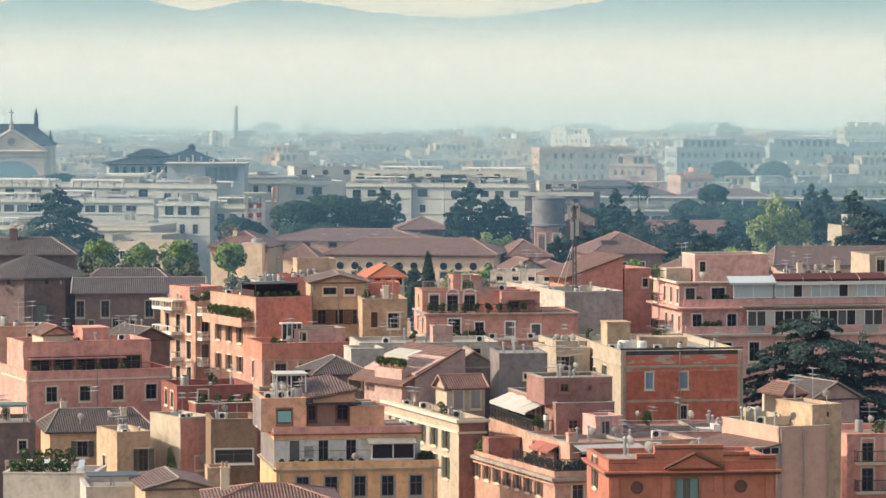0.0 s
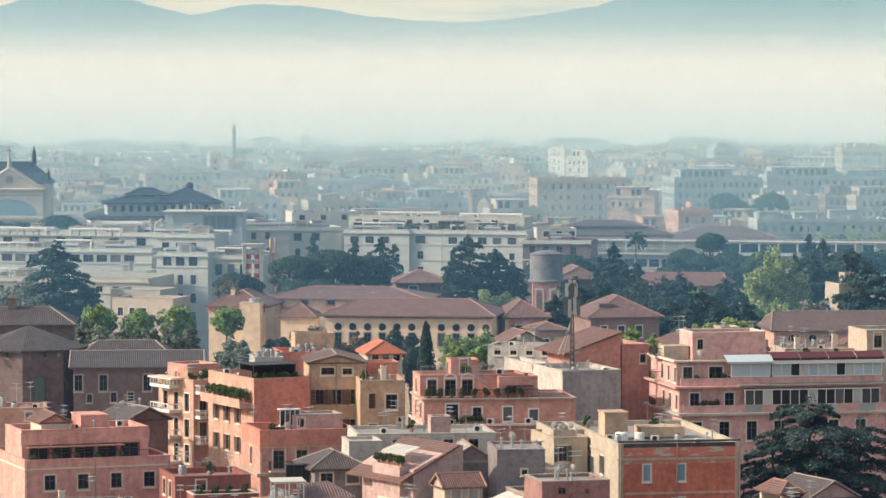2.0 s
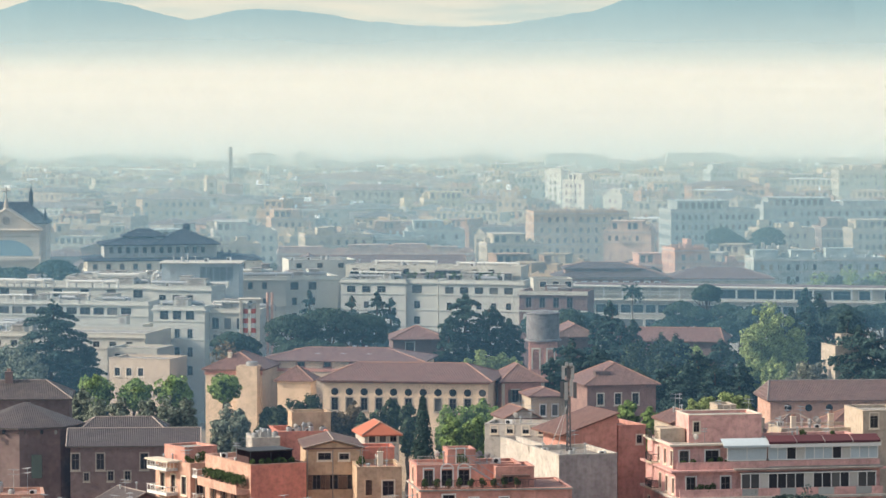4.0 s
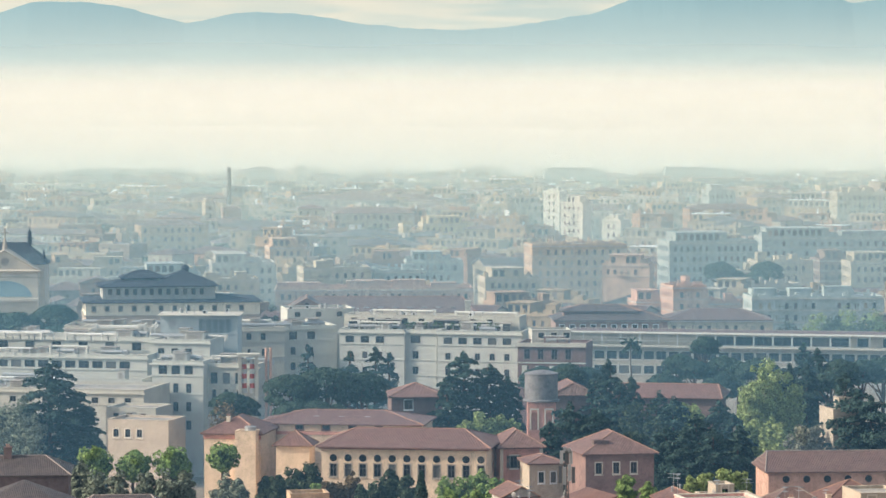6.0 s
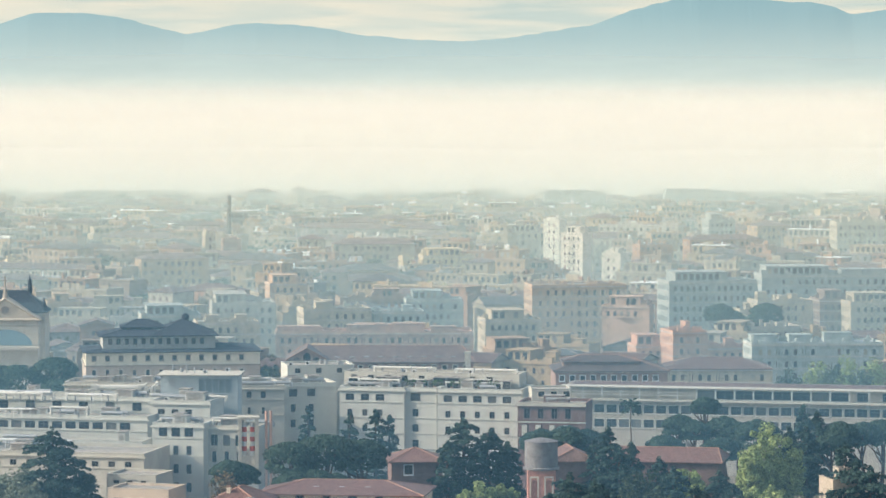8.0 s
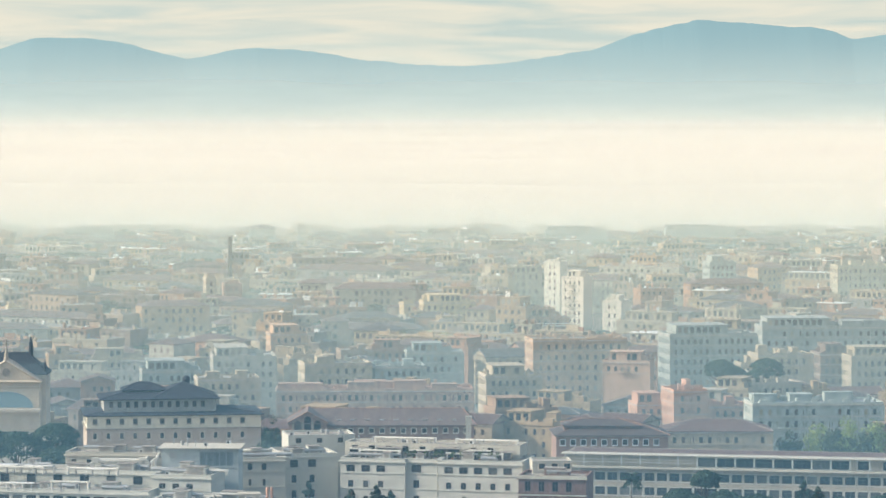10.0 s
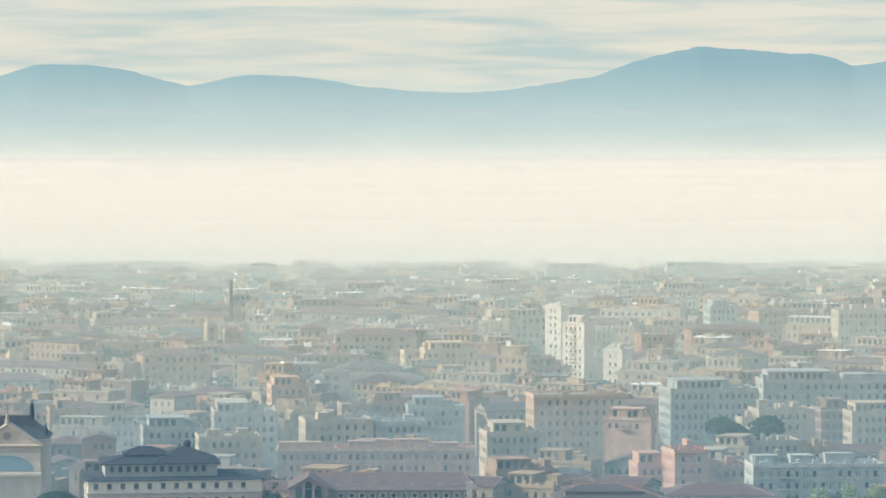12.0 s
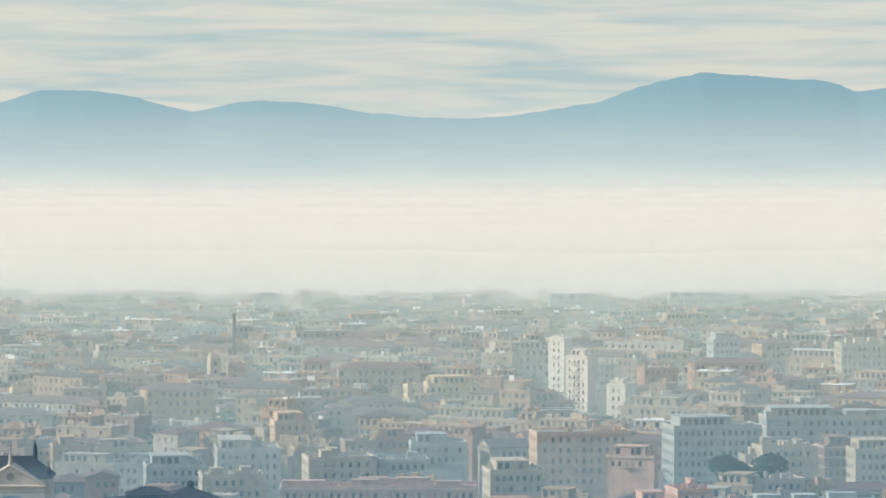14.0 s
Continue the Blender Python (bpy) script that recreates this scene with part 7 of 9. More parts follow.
# ---- church with a pediment ----
CHURCH = plaster((0.60, 0.53, 0.44), 0.85, 0.3)
SLATE = plain((0.020, 0.026, 0.042), 0.9, 0.0, 0.35, 1.2, "slate")
t = thing("church", pose(-107.8, 838, 0), "cream church with a pediment and slate roof", "church")
W, D = 15.2, 4.4
block(t, W, D, 0, 26.3, CHURCH, parapet=None)
block(t, 30.7, 10.0, 0, 27.4, CHURCH, at=(-14.4, D + 0.01), parapet=None)
hip_roof(t, -14.4, 16.3, D, D + 10, 27.45, 4.75, SLATE, 0.35, 0.95)
t["label"] = "cream church with a pediment and slate roof"
v = [(-0.6, -0.3, 26.05), (W + 0.6, -0.3, 26.05), (W / 2, -0.3, 30.95)]
v += [(a, D + 2.5, c) for a, b, c in v]
link("pediment", v, [(0, 1, 2), (5, 4, 3), (0, 3, 4, 1), (1, 4, 5, 2), (2, 5, 3, 0)], CHURCH, t)
for a, b in ((0, 2), (2, 1), (0, 1)):
    cv, cf = [], []
    tube(cv, cf, Vector(v[a]) + Vector((0, -0.2, 0)), Vector(v[b]) + Vector((0, -0.2, 0)), 0.35, n=4)
    link("cornice", cv, cf, CHURCH, t)
link("architrave", *boxes((-0.1, W + 0.1, -0.14, -0.004, 24.4, 24.75)), STONE, t)
v, f = [], []
ring(v, f, [(0.95, 0), (0.95, 0.1), (0.7, 0.14)], 20)
link("oculus", v, f, TAR, t).matrix_basis = pose(W / 2, -0.3, 28.2, 90, 0, 0)
n = 24
v = [(W / 2 + 6.2 * math.cos(math.pi * k / n), y, 20.0 + 3.7 * math.sin(math.pi * k / n)) for y in (-0.12, -0.004) for k in range(n + 1)]
f = [tuple(range(n, -1, -1)), tuple(range(n + 1, 2 * n + 2))] + [(k, k + 1, n + 2 + k, n + 1 + k) for k in range(n)]
link("arch_window", v, f, plain((0.16, 0.25, 0.30), 0.3), t)
link("porch_roof", *boxes((-3.0, W + 0.5, -3.0, -0.13, 19.2, 19.8)), CHURCH, t)
v, f = [], []
tube(v, f, (W / 2, 0.2, 30.5), (W / 2, 0.2, 33.4), 0.75, 0.3, 8)
tube(v, f, (W / 2, 0.2, 33.4), (W / 2, 0.2, 36.1), 0.16)
box(v, f, W / 2 - 0.9, W / 2 + 0.9, 0.1, 0.3, 34.9, 35.15)
link("cross", v, f, STONE, t)
v, f = [], []
for x, y, z0, z1, r in ((12.3, D + 5.0, 31.6, 36.0, 0.6), (16.1, D + 0.6, 27.4, 31.0, 0.5)):
    tube(v, f, (x, y, z0), (x, y, z1 - 1.3), r, 0.75 * r, 8)
    tube(v, f, (x, y, z1 - 1.3), (x, y, z1), 0.5 * r, 0.08, 8)
link("spirelet", v, f, SLATE, t)

# ---- villa with a dark hipped roof, terraces below ----
b = house(-75.84, 820, 8, "palazzo with dark hipped roofs and a cream attic", "palazzo", "palazzo")
W = 25.62
VILLA = plaster((0.47, 0.455, 0.42), 0.85, 0.2)
block(b, 39.6, 20, 0, 16.9, plaster((0.58, 0.47, 0.385), 0.85, 0.2), at=(-4, -3), holes=rowed("front", 1.4, 3.05, 12, 14.6, 0.8, 1.35, "plain", CREAM), parapet=None)
band(b, 39.6, 20, 16.7, 0.3, 0.35, STONE, at=(-4, -3))
block(b, 39.6, 20, 17.0, 19.9, plaster((0.80, 0.73, 0.58), 0.85, 0.2), at=(-4, -3), holes=rowed("front", 1.4, 3.05, 12, 18.0, 0.85, 1.1, "plain", STONE) + rowed("left", 2, 3.4, 5, 18.0, 0.85, 1.1, "plain", STONE), parapet=None, name="attic_wall")
hip_roof(b, -4, 35.6, -3, 17, 20.0, 1.3, SLATE, 0.7, 1.0, "lower_roof")
block(b, W, 14, 0, 23.30, VILLA, holes=rowed("front", 1.2, 1.9, 12, 21.45, 0.9, 1.4, "plain", VILLA), parapet=None)
hip_roof(b, 0, W * 0.62, 0, 14, 23.42, 1.7, SLATE, 1.0, 1.0)
hip_roof(b, W * 0.45, W, -1.0, 14, 23.55, 3.2, SLATE, 0.8, 1.0)
block(b, W * 0.34, 6, 23.55, 25.0, VILLA, at=(W * 0.2, 5), parapet=None)
hip_roof(b, W * 0.2, W * 0.54, 5, 11, 25.1, 1.6, SLATE, 0.8, 1.0)
v, f = [], []
ring(v, f, [(0.8, 23.6), (0.8, 26.8), (0.95, 26.85), (0.95, 27.05), (0.7, 27.6), (0.15, 27.9)], 16)
link("turret", v, f, SLATE, b).matrix_basis = pose(W * 0.76, 10, 0)

# ---- trees of the park ----
GREYLEAF, SILVER, RUSTY, DEEP = leaves((0.19, 0.22, 0.16)), leaves((0.22, 0.22, 0.16)), leaves((0.15, 0.11, 0.06)), leaves((0.05, 0.075, 0.042))
for i, (x, y, h, r) in enumerate((
        (-63.23, 590, 25.10, 7.2),
        (-67.4, 596, 17.0, 4.6),
        (-58.4, 594, 17.4, 4.4))):
    cedar(x, y, h, r, 211 + i, "broad dark cedar before the white hospital", tiers=13, density=1.6, flat=0.44)
for i, (x, y, h, r) in enumerate((
        (-68.46, 585, 20.89, 4.6),
        (-72.04, 588, 20.18, 4.5),
        (-65.95, 583, 18.77, 3.4))):
    broadleaf(x, y, h, r, 216 + i, "grey-green tree beside the cedar", GREYLEAF, stem=0.15)
for i, (x, y, h, r) in enumerate((
        (-47.32, 500, 20.60, 2.9),
        (-41.91, 500, 20.05, 2.7),
        (-36.67, 500, 20.44, 3.0))):
    broadleaf(x, y, h, r, 220 + i, "round bright green garden tree", LEAF_MID, stem=0.5, dense=190)
for i, (x, y, h, r) in enumerate((
        (-52.74, 495, 19.84, 2),
        (-48.92, 494, 19.32, 1.9),
        (-46.79, 492, 18.75, 2.6),
        (-43.53, 490, 18.73, 2.2),
        (-39.77, 491, 18.63, 2),
        (-37.01, 490, 18.73, 2.2),
        (-34.46, 492, 18.14, 1.8),
        (-30.33, 512, 15.91, 2.2),
        (-28.19, 511, 15.37, 1.8),
        (-50.92, 497, 18.79, 1.6))):
    broadleaf(x, y, h, r, 224 + i, "grey-green garden bush below the round trees", GREYLEAF, stem=0.1)
for i, (x, y, h, r) in enumerate((
        (-30.51, 515, 19.63, 2.7),)):
    broadleaf(x, y, h, r, 236 + i, "round green tree with a slim stem", LEAF_MID, stem=0.62, dense=190)
for i, (x, y, h, r) in enumerate((
        (-24.0, 590, 23.0, 4.6),
        (-18.2, 595, 23.7, 5.6),
        (-12.4, 598, 22.6, 4.6))):
    pine(x, y, h, r, 240 + i, "dark umbrella pine with a dense flat crown", thick=0.27)
for i, (x, y, h, r) in enumerate((
        (-22.72, 575, 19.82, 3.2),
        (-19.15, 576, 19.91, 3.6),
        (-16.02, 577, 19.11, 2.4),
        (-33.65, 585, 20.43, 3.2),
        (-31.41, 586, 19.61, 2.6))):
    pine(x, y, h, r, 246 + i, "low dark umbrella pine behind the red roofs", thick=0.3)
for i, (x, y, h, r) in enumerate((
        (-10.75, 640, 23.68, 2.2),
        (-8.27, 642, 22.53, 1.7),
        (-15.26, 640, 23.08, 1.6),
        (-23.13, 650, 23.38, 1.5))):
    cedar(x, y, h, 1.5 * r, 252 + i, "thin layered cedar before the hospital wall", tiers=7, bare=0.35, density=1.2, flat=0.5, boughs=5, loose=0.2)
for i, (x, y, h, r) in enumerate((
        (-34.03, 576, 20.46, 3),)):
    broadleaf(x, y, h, r, 258 + i, "sparse brownish tree with thin foliage", RUSTY, stem=0.35, dense=70)
for i, (x, y, h, r) in enumerate((
        (4.71, 604, 25.66, 5),
        (9.12, 608, 23.09, 4.6),
        (2.14, 600, 22.00, 3.6),
        (12.24, 612, 20.58, 3.4))):
    cedar(x, y, h, r, 260 + i, "broad dark cedar beside the water tower", tiers=12, density=1.5, flat=0.38)
for i, (x, y, h, r) in enumerate((
        (28.73, 600, 24.63, 3.4),
        (26.70, 603, 22.24, 3.2),
        (30.70, 598, 21.22, 3))):
    cedar(x, y, h, r, 266 + i, "dark cedar in the park", tiers=11, density=1.4, flat=0.5)
for i, (x, y, h, r) in enumerate((
        (18.82, 640, 20.07, 3.6),
        (23.33, 640, 20.67, 4.2),
        (26.92, 642, 19.92, 3.4))):
    pine(x, y, h, r, 270 + i, "dark flat-topped pine behind the water tower", thick=0.42)
for i, (x, y, h, r) in enumerate((
        (20.93, 562, 20.76, 4.8),
        (24.80, 560, 19.88, 4.4),
        (17.65, 556, 18.31, 2.8))):
    cedar(x, y, h, r, 274 + i, "wide layered cedar behind the red house", tiers=10, density=1.5, flat=0.35)
for i, (x, y, h, r) in enumerate((
        (31.49, 570, 20.96, 3.2),
        (33.84, 572, 21.06, 3.4),
        (34.75, 565, 19.44, 3.4),
        (30.50, 560, 19.00, 2.8))):
    broadleaf(x, y, h, r, 278 + i, "grey-green leafy tree in the park", DEEP, stem=0.1)
for i, (x, y, h, r) in enumerate((
        (37.47, 566, 21.30, 4.4),
        (40.58, 560, 19.00, 4.4),
        (44.88, 570, 20.25, 4.4),
        (46.62, 564, 18.64, 4),
        (38.28, 552, 17.98, 4.2),
        (42.44, 550, 17.74, 4.2),
        (46.83, 556, 17.79, 3.4),
        (35.44, 555, 17.71, 3.2))):
    cedar(x, y, h, r, 282 + i, "dark cedar in a dense grove", tiers=10, density=1.5, flat=0.4)
for i, (x, y, h, r) in enumerate((
        (44.87, 662, 20.67, 3.2),
        (53.32, 664, 20.11, 3.6),
        (47.32, 660, 19.78, 3),
        (55.75, 662, 19.22, 2.8))):
    pine(x, y, h, r, 292 + i, "umbrella pine on a bare trunk", thick=0.3)
for i, (x, y, h, r) in enumerate((
        (49.98, 668, 23.37, 2.6),)):
    pine(x, y, h, r, 297 + i, "tall thin umbrella pine above the gallery", thick=0.22)
for i, (x, y, h, r) in enumerate((
        (57.85, 620, 24.32, 3.9),
        (54.77, 616, 22.49, 3.4),
        (60.66, 622, 22.03, 3.6),
        (53.46, 612, 20.10, 2.6))):
    broadleaf(x, y, h, r, 300 + i, "tall pale green poplar-like tree", LEAF_LIGHT, stem=0.12, dense=200)
for i, (x, y, h, r) in enumerate((
        (65.63, 642, 24.24, 3.4),
        (67.93, 640, 23.38, 3.6),
        (62.43, 635, 21.05, 3),
        (65.10, 632, 21.47, 4))):
    cedar(x, y, h, r, 304 + i, "dark cedar behind the pale tree", tiers=11, density=1.4)
for i, (x, y, h, r) in enumerate((
        (71.94, 640, 21.47, 3.6),
        (76.19, 642, 21.12, 3.8),
        (79.96, 644, 21.38, 3.4),
        (70.00, 636, 19.68, 2.8))):
    pine(x, y, h, r, 308 + i, "dark flat-topped pine at the park edge", thick=0.4)
for i, (x, y, h, r) in enumerate((
        (64.40, 565, 25.28, 3.4),
        (65.81, 562, 23.04, 5.6),
        (67.77, 560, 21.80, 5))):
    cedar(x, y, h, r, 312 + i, "dark layered cedar with flat tiers", tiers=9, density=1.3, flat=0.25)
for i, (x, y, h, r) in enumerate((
        (56.81, 560, 18.65, 3),
        (59.21, 562, 17.76, 2))):
    broadleaf(x, y, h, r, 316 + i, "pale tree with silvery leaves", SILVER, stem=0.12)
for i, (x, y, h, r) in enumerate((
        (52.46, 590, 16.13, 2.2),
        (54.40, 586, 16.68, 2),
        (56.04, 584, 16.12, 1.8),
        (50.90, 588, 15.76, 1.6),
        (40.66, 600, 18.43, 2.2),
        (43.48, 600, 17.77, 2.2),
        (6.53, 573, 19.09, 2.5),
        (9.69, 574, 18.83, 2.2),
        (11.95, 575, 17.84, 1.9),
        (4.73, 572, 17.93, 1.8))):
    broadleaf(x, y, h, r, 318 + i, "light green broadleaf tree between darker ones", LEAF_LIGHT, stem=0.15)
for i, (x, y, h, r) in enumerate((
        (35.17, 470, 21.00, 2),
        (37.58, 468, 21.35, 2.2),
        (39.95, 470, 20.78, 1.6),
        (33.18, 468, 20.25, 1.2),
        (47.58, 455, 17.69, 1.3),
        (45.85, 452, 17.67, 1.4))):
    broadleaf(x, y, h, r, 330 + i, "light green garden shrub behind the roofs", LEAF_LIGHT, stem=0.1)
for i, (x, y, h, r) in enumerate((
        (-24.38, 515, 14.95, 1.9),
        (-22.63, 512, 15.67, 1.6),
        (-20.54, 520, 16.71, 2),
        (-18.10, 520, 16.38, 1.8),
        (-18.48, 508, 15.29, 1.8),
        (-6.51, 505, 17.19, 1.5),
        (-4.09, 500, 16.53, 1.6),
        (-8.45, 503, 15.82, 1.8),
        (-10.36, 500, 15.35, 1.5))):
    broadleaf(x, y, h, r, 338 + i, "dark garden tree before the long hall", DEEP, stem=0.1)
for i, (x, y, h, r) in enumerate((
        (-13.60, 504, 16.11, 1.7),
        (-11.65, 505, 16.40, 1.5),
        (-15.54, 503, 15.58, 1.4))):
    broadleaf(x, y, h, r, 348 + i, "rusty-leaved garden tree before the long hall", RUSTY, stem=0.1)
for i, (x, y, h, r) in enumerate((
        (1.39, 500, 16.53, 1.9),
        (3.76, 503, 16.61, 2.2),
        (6.16, 506, 17.09, 2),
        (8.44, 500, 16.53, 2),
        (9.92, 496, 16.02, 1.6),
        (2.12, 488, 16.26, 1.8),
        (5.20, 490, 16.43, 2.2),
        (7.85, 488, 16.26, 1.8),
        (-16.62, 500, 15.59, 1.3),
        (25.39, 480, 19.38, 1.8),
        (28.28, 478, 18.46, 1.4))):
    broadleaf(x, y, h, r, 352 + i, "leafy green garden tree behind the houses", LEAF_MID, stem=0.1)
cypress(-1.95, 474, 20.00, 1.9, 366)
for i, (x, y, h, r) in enumerate(((33.2, 612, 20.6, 3.4), (37.6, 606, 18.6, 3.2), (28.6, 608, 18.2, 3.0))):
    cedar(x, y, h, r, 420 + i, "dark cedar before the low red-roofed hall", tiers=10, density=1.4, flat=0.5)
for i, (x, y, h, r) in enumerate(((58.5, 655, 20.4, 4.6), (50.6, 640, 18.6, 3.6), (41.2, 648, 18.2, 3.4))):
    pine(x, y, h, r, 424 + i, "dark stone pine before the gallery", thick=0.4)
palm(35.68, 657, 22.62, 367)
for i, (x, y, h, r) in enumerate((
        (-81.56, 770, 22.94, 5.5), (-89.54, 766, 21.45, 6.2), (-95.18, 768, 21.89, 5.0), (-77.89, 752, 19.87, 5.4))):
    pine(x, y, h, r, 370 + i, "bluish umbrella pine beside the church", thick=0.3)
for i, (x, y, h, r) in enumerate((
        (77.14, 978, 21.06, 4.2), (80.4, 985, 18.95, 3.6), (90.34, 985, 20.80, 4.4), (87.13, 975, 18.87, 3.8))):
    pine(x, y, h, r, 376 + i, "dark pine among hazy blocks", thick=0.7)
for i, (x, y, h, r) in enumerate((
        (88.67, 838, 17.32, 4.5), (95.68, 842, 17.98, 5.0), (102.03, 840, 17.91, 4.5), (81.91, 836, 16.22, 4.5),
        (91.72, 830, 16.57, 4.5), (97.98, 828, 16.51, 4.5))):
    broadleaf(x, y, h, r, 382 + i, "green tree beyond the gallery", LEAF_LIGHT if i < 3 else DEEP, stem=0.1)
for i, (x, y, h, r) in enumerate((
        (-9.92, 1165, 17.40, 6.0), (-2.63, 1168, 16.82, 6.0), (2.85, 1165, 16.67, 5.0), (23.65, 1430, 16.91, 7.0), (34.90, 1432, 15.22, 7.0),
        (-124.07, 1300, 11.75, 7.0), (-48.08, 824, 20.02, 4.0), (-41.66, 826, 19.56, 4.5), (-37.81, 822, 19.70, 3.5))):
    broadleaf(x, y, h, r, 390 + i, "hazy grove between the blocks", DEEP if i > 2 else LEAF_MID, stem=0.1)


# ---- the far quarters: rows of blocks, each with its storeys and roof ----
FAR_WALLS = [plaster(tuple(0.78 * q for q in c), 0.9, 0.5) for c in ((0.58, 0.43, 0.27), (0.52, 0.31, 0.21), (0.60, 0.52, 0.40), (0.46, 0.27, 0.19), (0.56, 0.46, 0.33), (0.36, 0.28, 0.23), (0.64, 0.58, 0.48), (0.50, 0.36, 0.26), (0.32, 0.31, 0.30), (0.60, 0.40, 0.24))]
FAR_ROOFS = [TILE_BROWN, TILE_DARK, TAR, TAR, PALE_ROOF]


def far_block(x, y, turn, w, d, h, seed, wall=None, roof=None, floors=2, single=True, label="", pitched=None, trim=False):
    """An apartment block: walls, windows of its upper storeys, a flat or tiled roof, a roof hut."""
    r = random.Random(seed)
    wall = wall or r.choice(FAR_WALLS)
    pitched = r.random() < 0.35 if pitched is None else pitched
    b = thing("apartment_block", pose(x, y, 0, 0, 0, turn), label or r.choice(("hazy ochre apartment block with rows of windows", "hazy cream apartment block with a flat roof", "distant plastered town house in pale mist")), "building", "blocks of the far quarters")
    v, f = [], []
    wins = []
    ww, hh, step = 0.82, 1.4, r.uniform(1.85, 2.4)
    zs = [h - 2.6 - 2.95 * i for i in range(floors)]
    for side in ("front", "left", "right", "back"):
        o, u, width, rot = SIDES[side](w, d)
        holes = []
        if side in ("front", "left"):
            k = max(1, int((width - 1.2) / step))
            u0 = (width - (k - 1) * step - ww) / 2
            holes = [(u0 + i * step, z, ww, hh) for i in range(k) for z in zs if r.random() > 0.06]
        facade(v, f, o, u, width, 0, h, holes, 0.25)
        for q in holes:
            wins.append(Matrix.Translation((o[0], o[1], 0)) @ pose(0, 0, 0, 0, 0, rot) @ pose(q[0], 0, q[1]))
    link("wall", v, f, wall, b)
    if single:
        for m in wins:
            window(b, m, ww, hh, "far")
    elif wins:
        v, f = [], []
        for m in wins:
            s = len(v)
            v += [tuple(m @ Vector(p)) for p in ((0, 0.2, 0), (ww, 0.2, 0), (ww, 0.2, hh), (0, 0.2, hh))]
            f.append((s, s + 1, s + 2, s + 3))
        tagged(link("window", v, f, FAR_GLASS, b), kind="stuff")
    band(b, w, d, h - 0.3, 0.22, 0.3, OFFWHITE if trim else wall)
    if trim:
        # string courses, and a column of balconies with their rails
        for z in zs[:3]:
            band(b, w, d, z - 0.5, 0.18, 0.12, OFFWHITE, name="string_course")
        if w > 8:
            bx = r.uniform(0.1, 0.5) * w
            for px in [q * w / max(2, round(w / 6)) for q in range(max(2, round(w / 6)) + 1)]:
                link("pilaster", *boxes((px - 0.25 if px else 0, px + 0.25, -0.1, -0.004, 2, h - 0.35)), wall, b)
            for z in zs:
                s = link("balcony", *boxes((bx, bx + 3.2, -1.0, 0, z - 0.3, z - 0.15)), wall, b)
                link("railing", *boxes((bx, bx + 3.2, -1.0, -0.94, z + 0.62, z + 0.70), *[(bx + 0.4 * i, bx + 0.4 * i + 0.05, -1.0, -0.95, z - 0.15, z + 0.62) for i in range(9)]), IRON, s)
    if pitched:
        hip_roof(b, 0, w, 0, d, h + 0.19, min(w, d) * 0.16, roof or r.choice(FAR_ROOFS[:2]), 0.4, r.choice((0.0, 1.0)))
    else:
        link("roof", *boxes((0.02, w - 0.02, 0.02, d - 0.02, h - 0.3, h)), roof or r.choice(FAR_ROOFS[2:]), b)
        link("parapet", *boxes((0, w, 0, 0.25, h, h + 0.5), (0, w, d - 0.25, d, h, h + 0.5), (0, 0.25, 0.25, d - 0.25, h, h + 0.5), (w - 0.25, w, 0.25, d - 0.25, h, h + 0.5)), wall, b)
        # huts, chimneys, tanks and low walls, too many and too small to count
        bs = []
        for i in range(int(5 + w * 0.7)):
            kind = r.random()
            if kind < 0.14:
                hw, hd, ht = r.uniform(0.1, 0.22) * w, r.uniform(0.2, 0.4) * d, r.uniform(1.4, 2.4)
            elif kind < 0.6:
                hw, hd, ht = r.uniform(0.3, 0.8), r.uniform(0.3, 0.8), r.uniform(0.8, 2.0)
            else:
                hw, hd, ht = r.uniform(0.8, 2.6), r.uniform(0.3, 1.6), r.uniform(0.5, 1.3)
            hx, hy = r.uniform(0.3, w - hw - 0.3), r.uniform(0.3, d - hd - 0.3)
            bs.append((hx, hx + hw, hy, hy + hd, h - 0.1, h + ht))
            if kind < 0.14:
                bs.append((hx - 0.15, hx + hw + 0.15, hy - 0.15, hy + hd + 0.15, h + ht, h + ht + 0.12))
        tagged(link("roof_clutter", *boxes(*bs), wall, b), kind="stuff")
        if w > 9 and r.random() < 0.6:
            # a set-back top storey with a glazed front
            sx, sw = r.uniform(0.8, 2.5), w * r.uniform(0.4, 0.75)
            s = link("attic_storey", *boxes((sx, sx + sw, 2.4, d - 0.5, h + 0.004, h + 2.6), (sx - 0.3, sx + sw + 0.3, 2.0, d - 0.3, h + 2.6, h + 2.8)), wall, b)
            tagged(link("attic_window", *boxes(*[(sx + 0.4 + 1.9 * i, sx + 1.6 + 1.9 * i, 2.36, 2.396, h + 0.5, h + 2.2) for i in range(int((sw - 0.4) / 1.9))]), FAR_GLASS, s), kind="stuff")
    return b


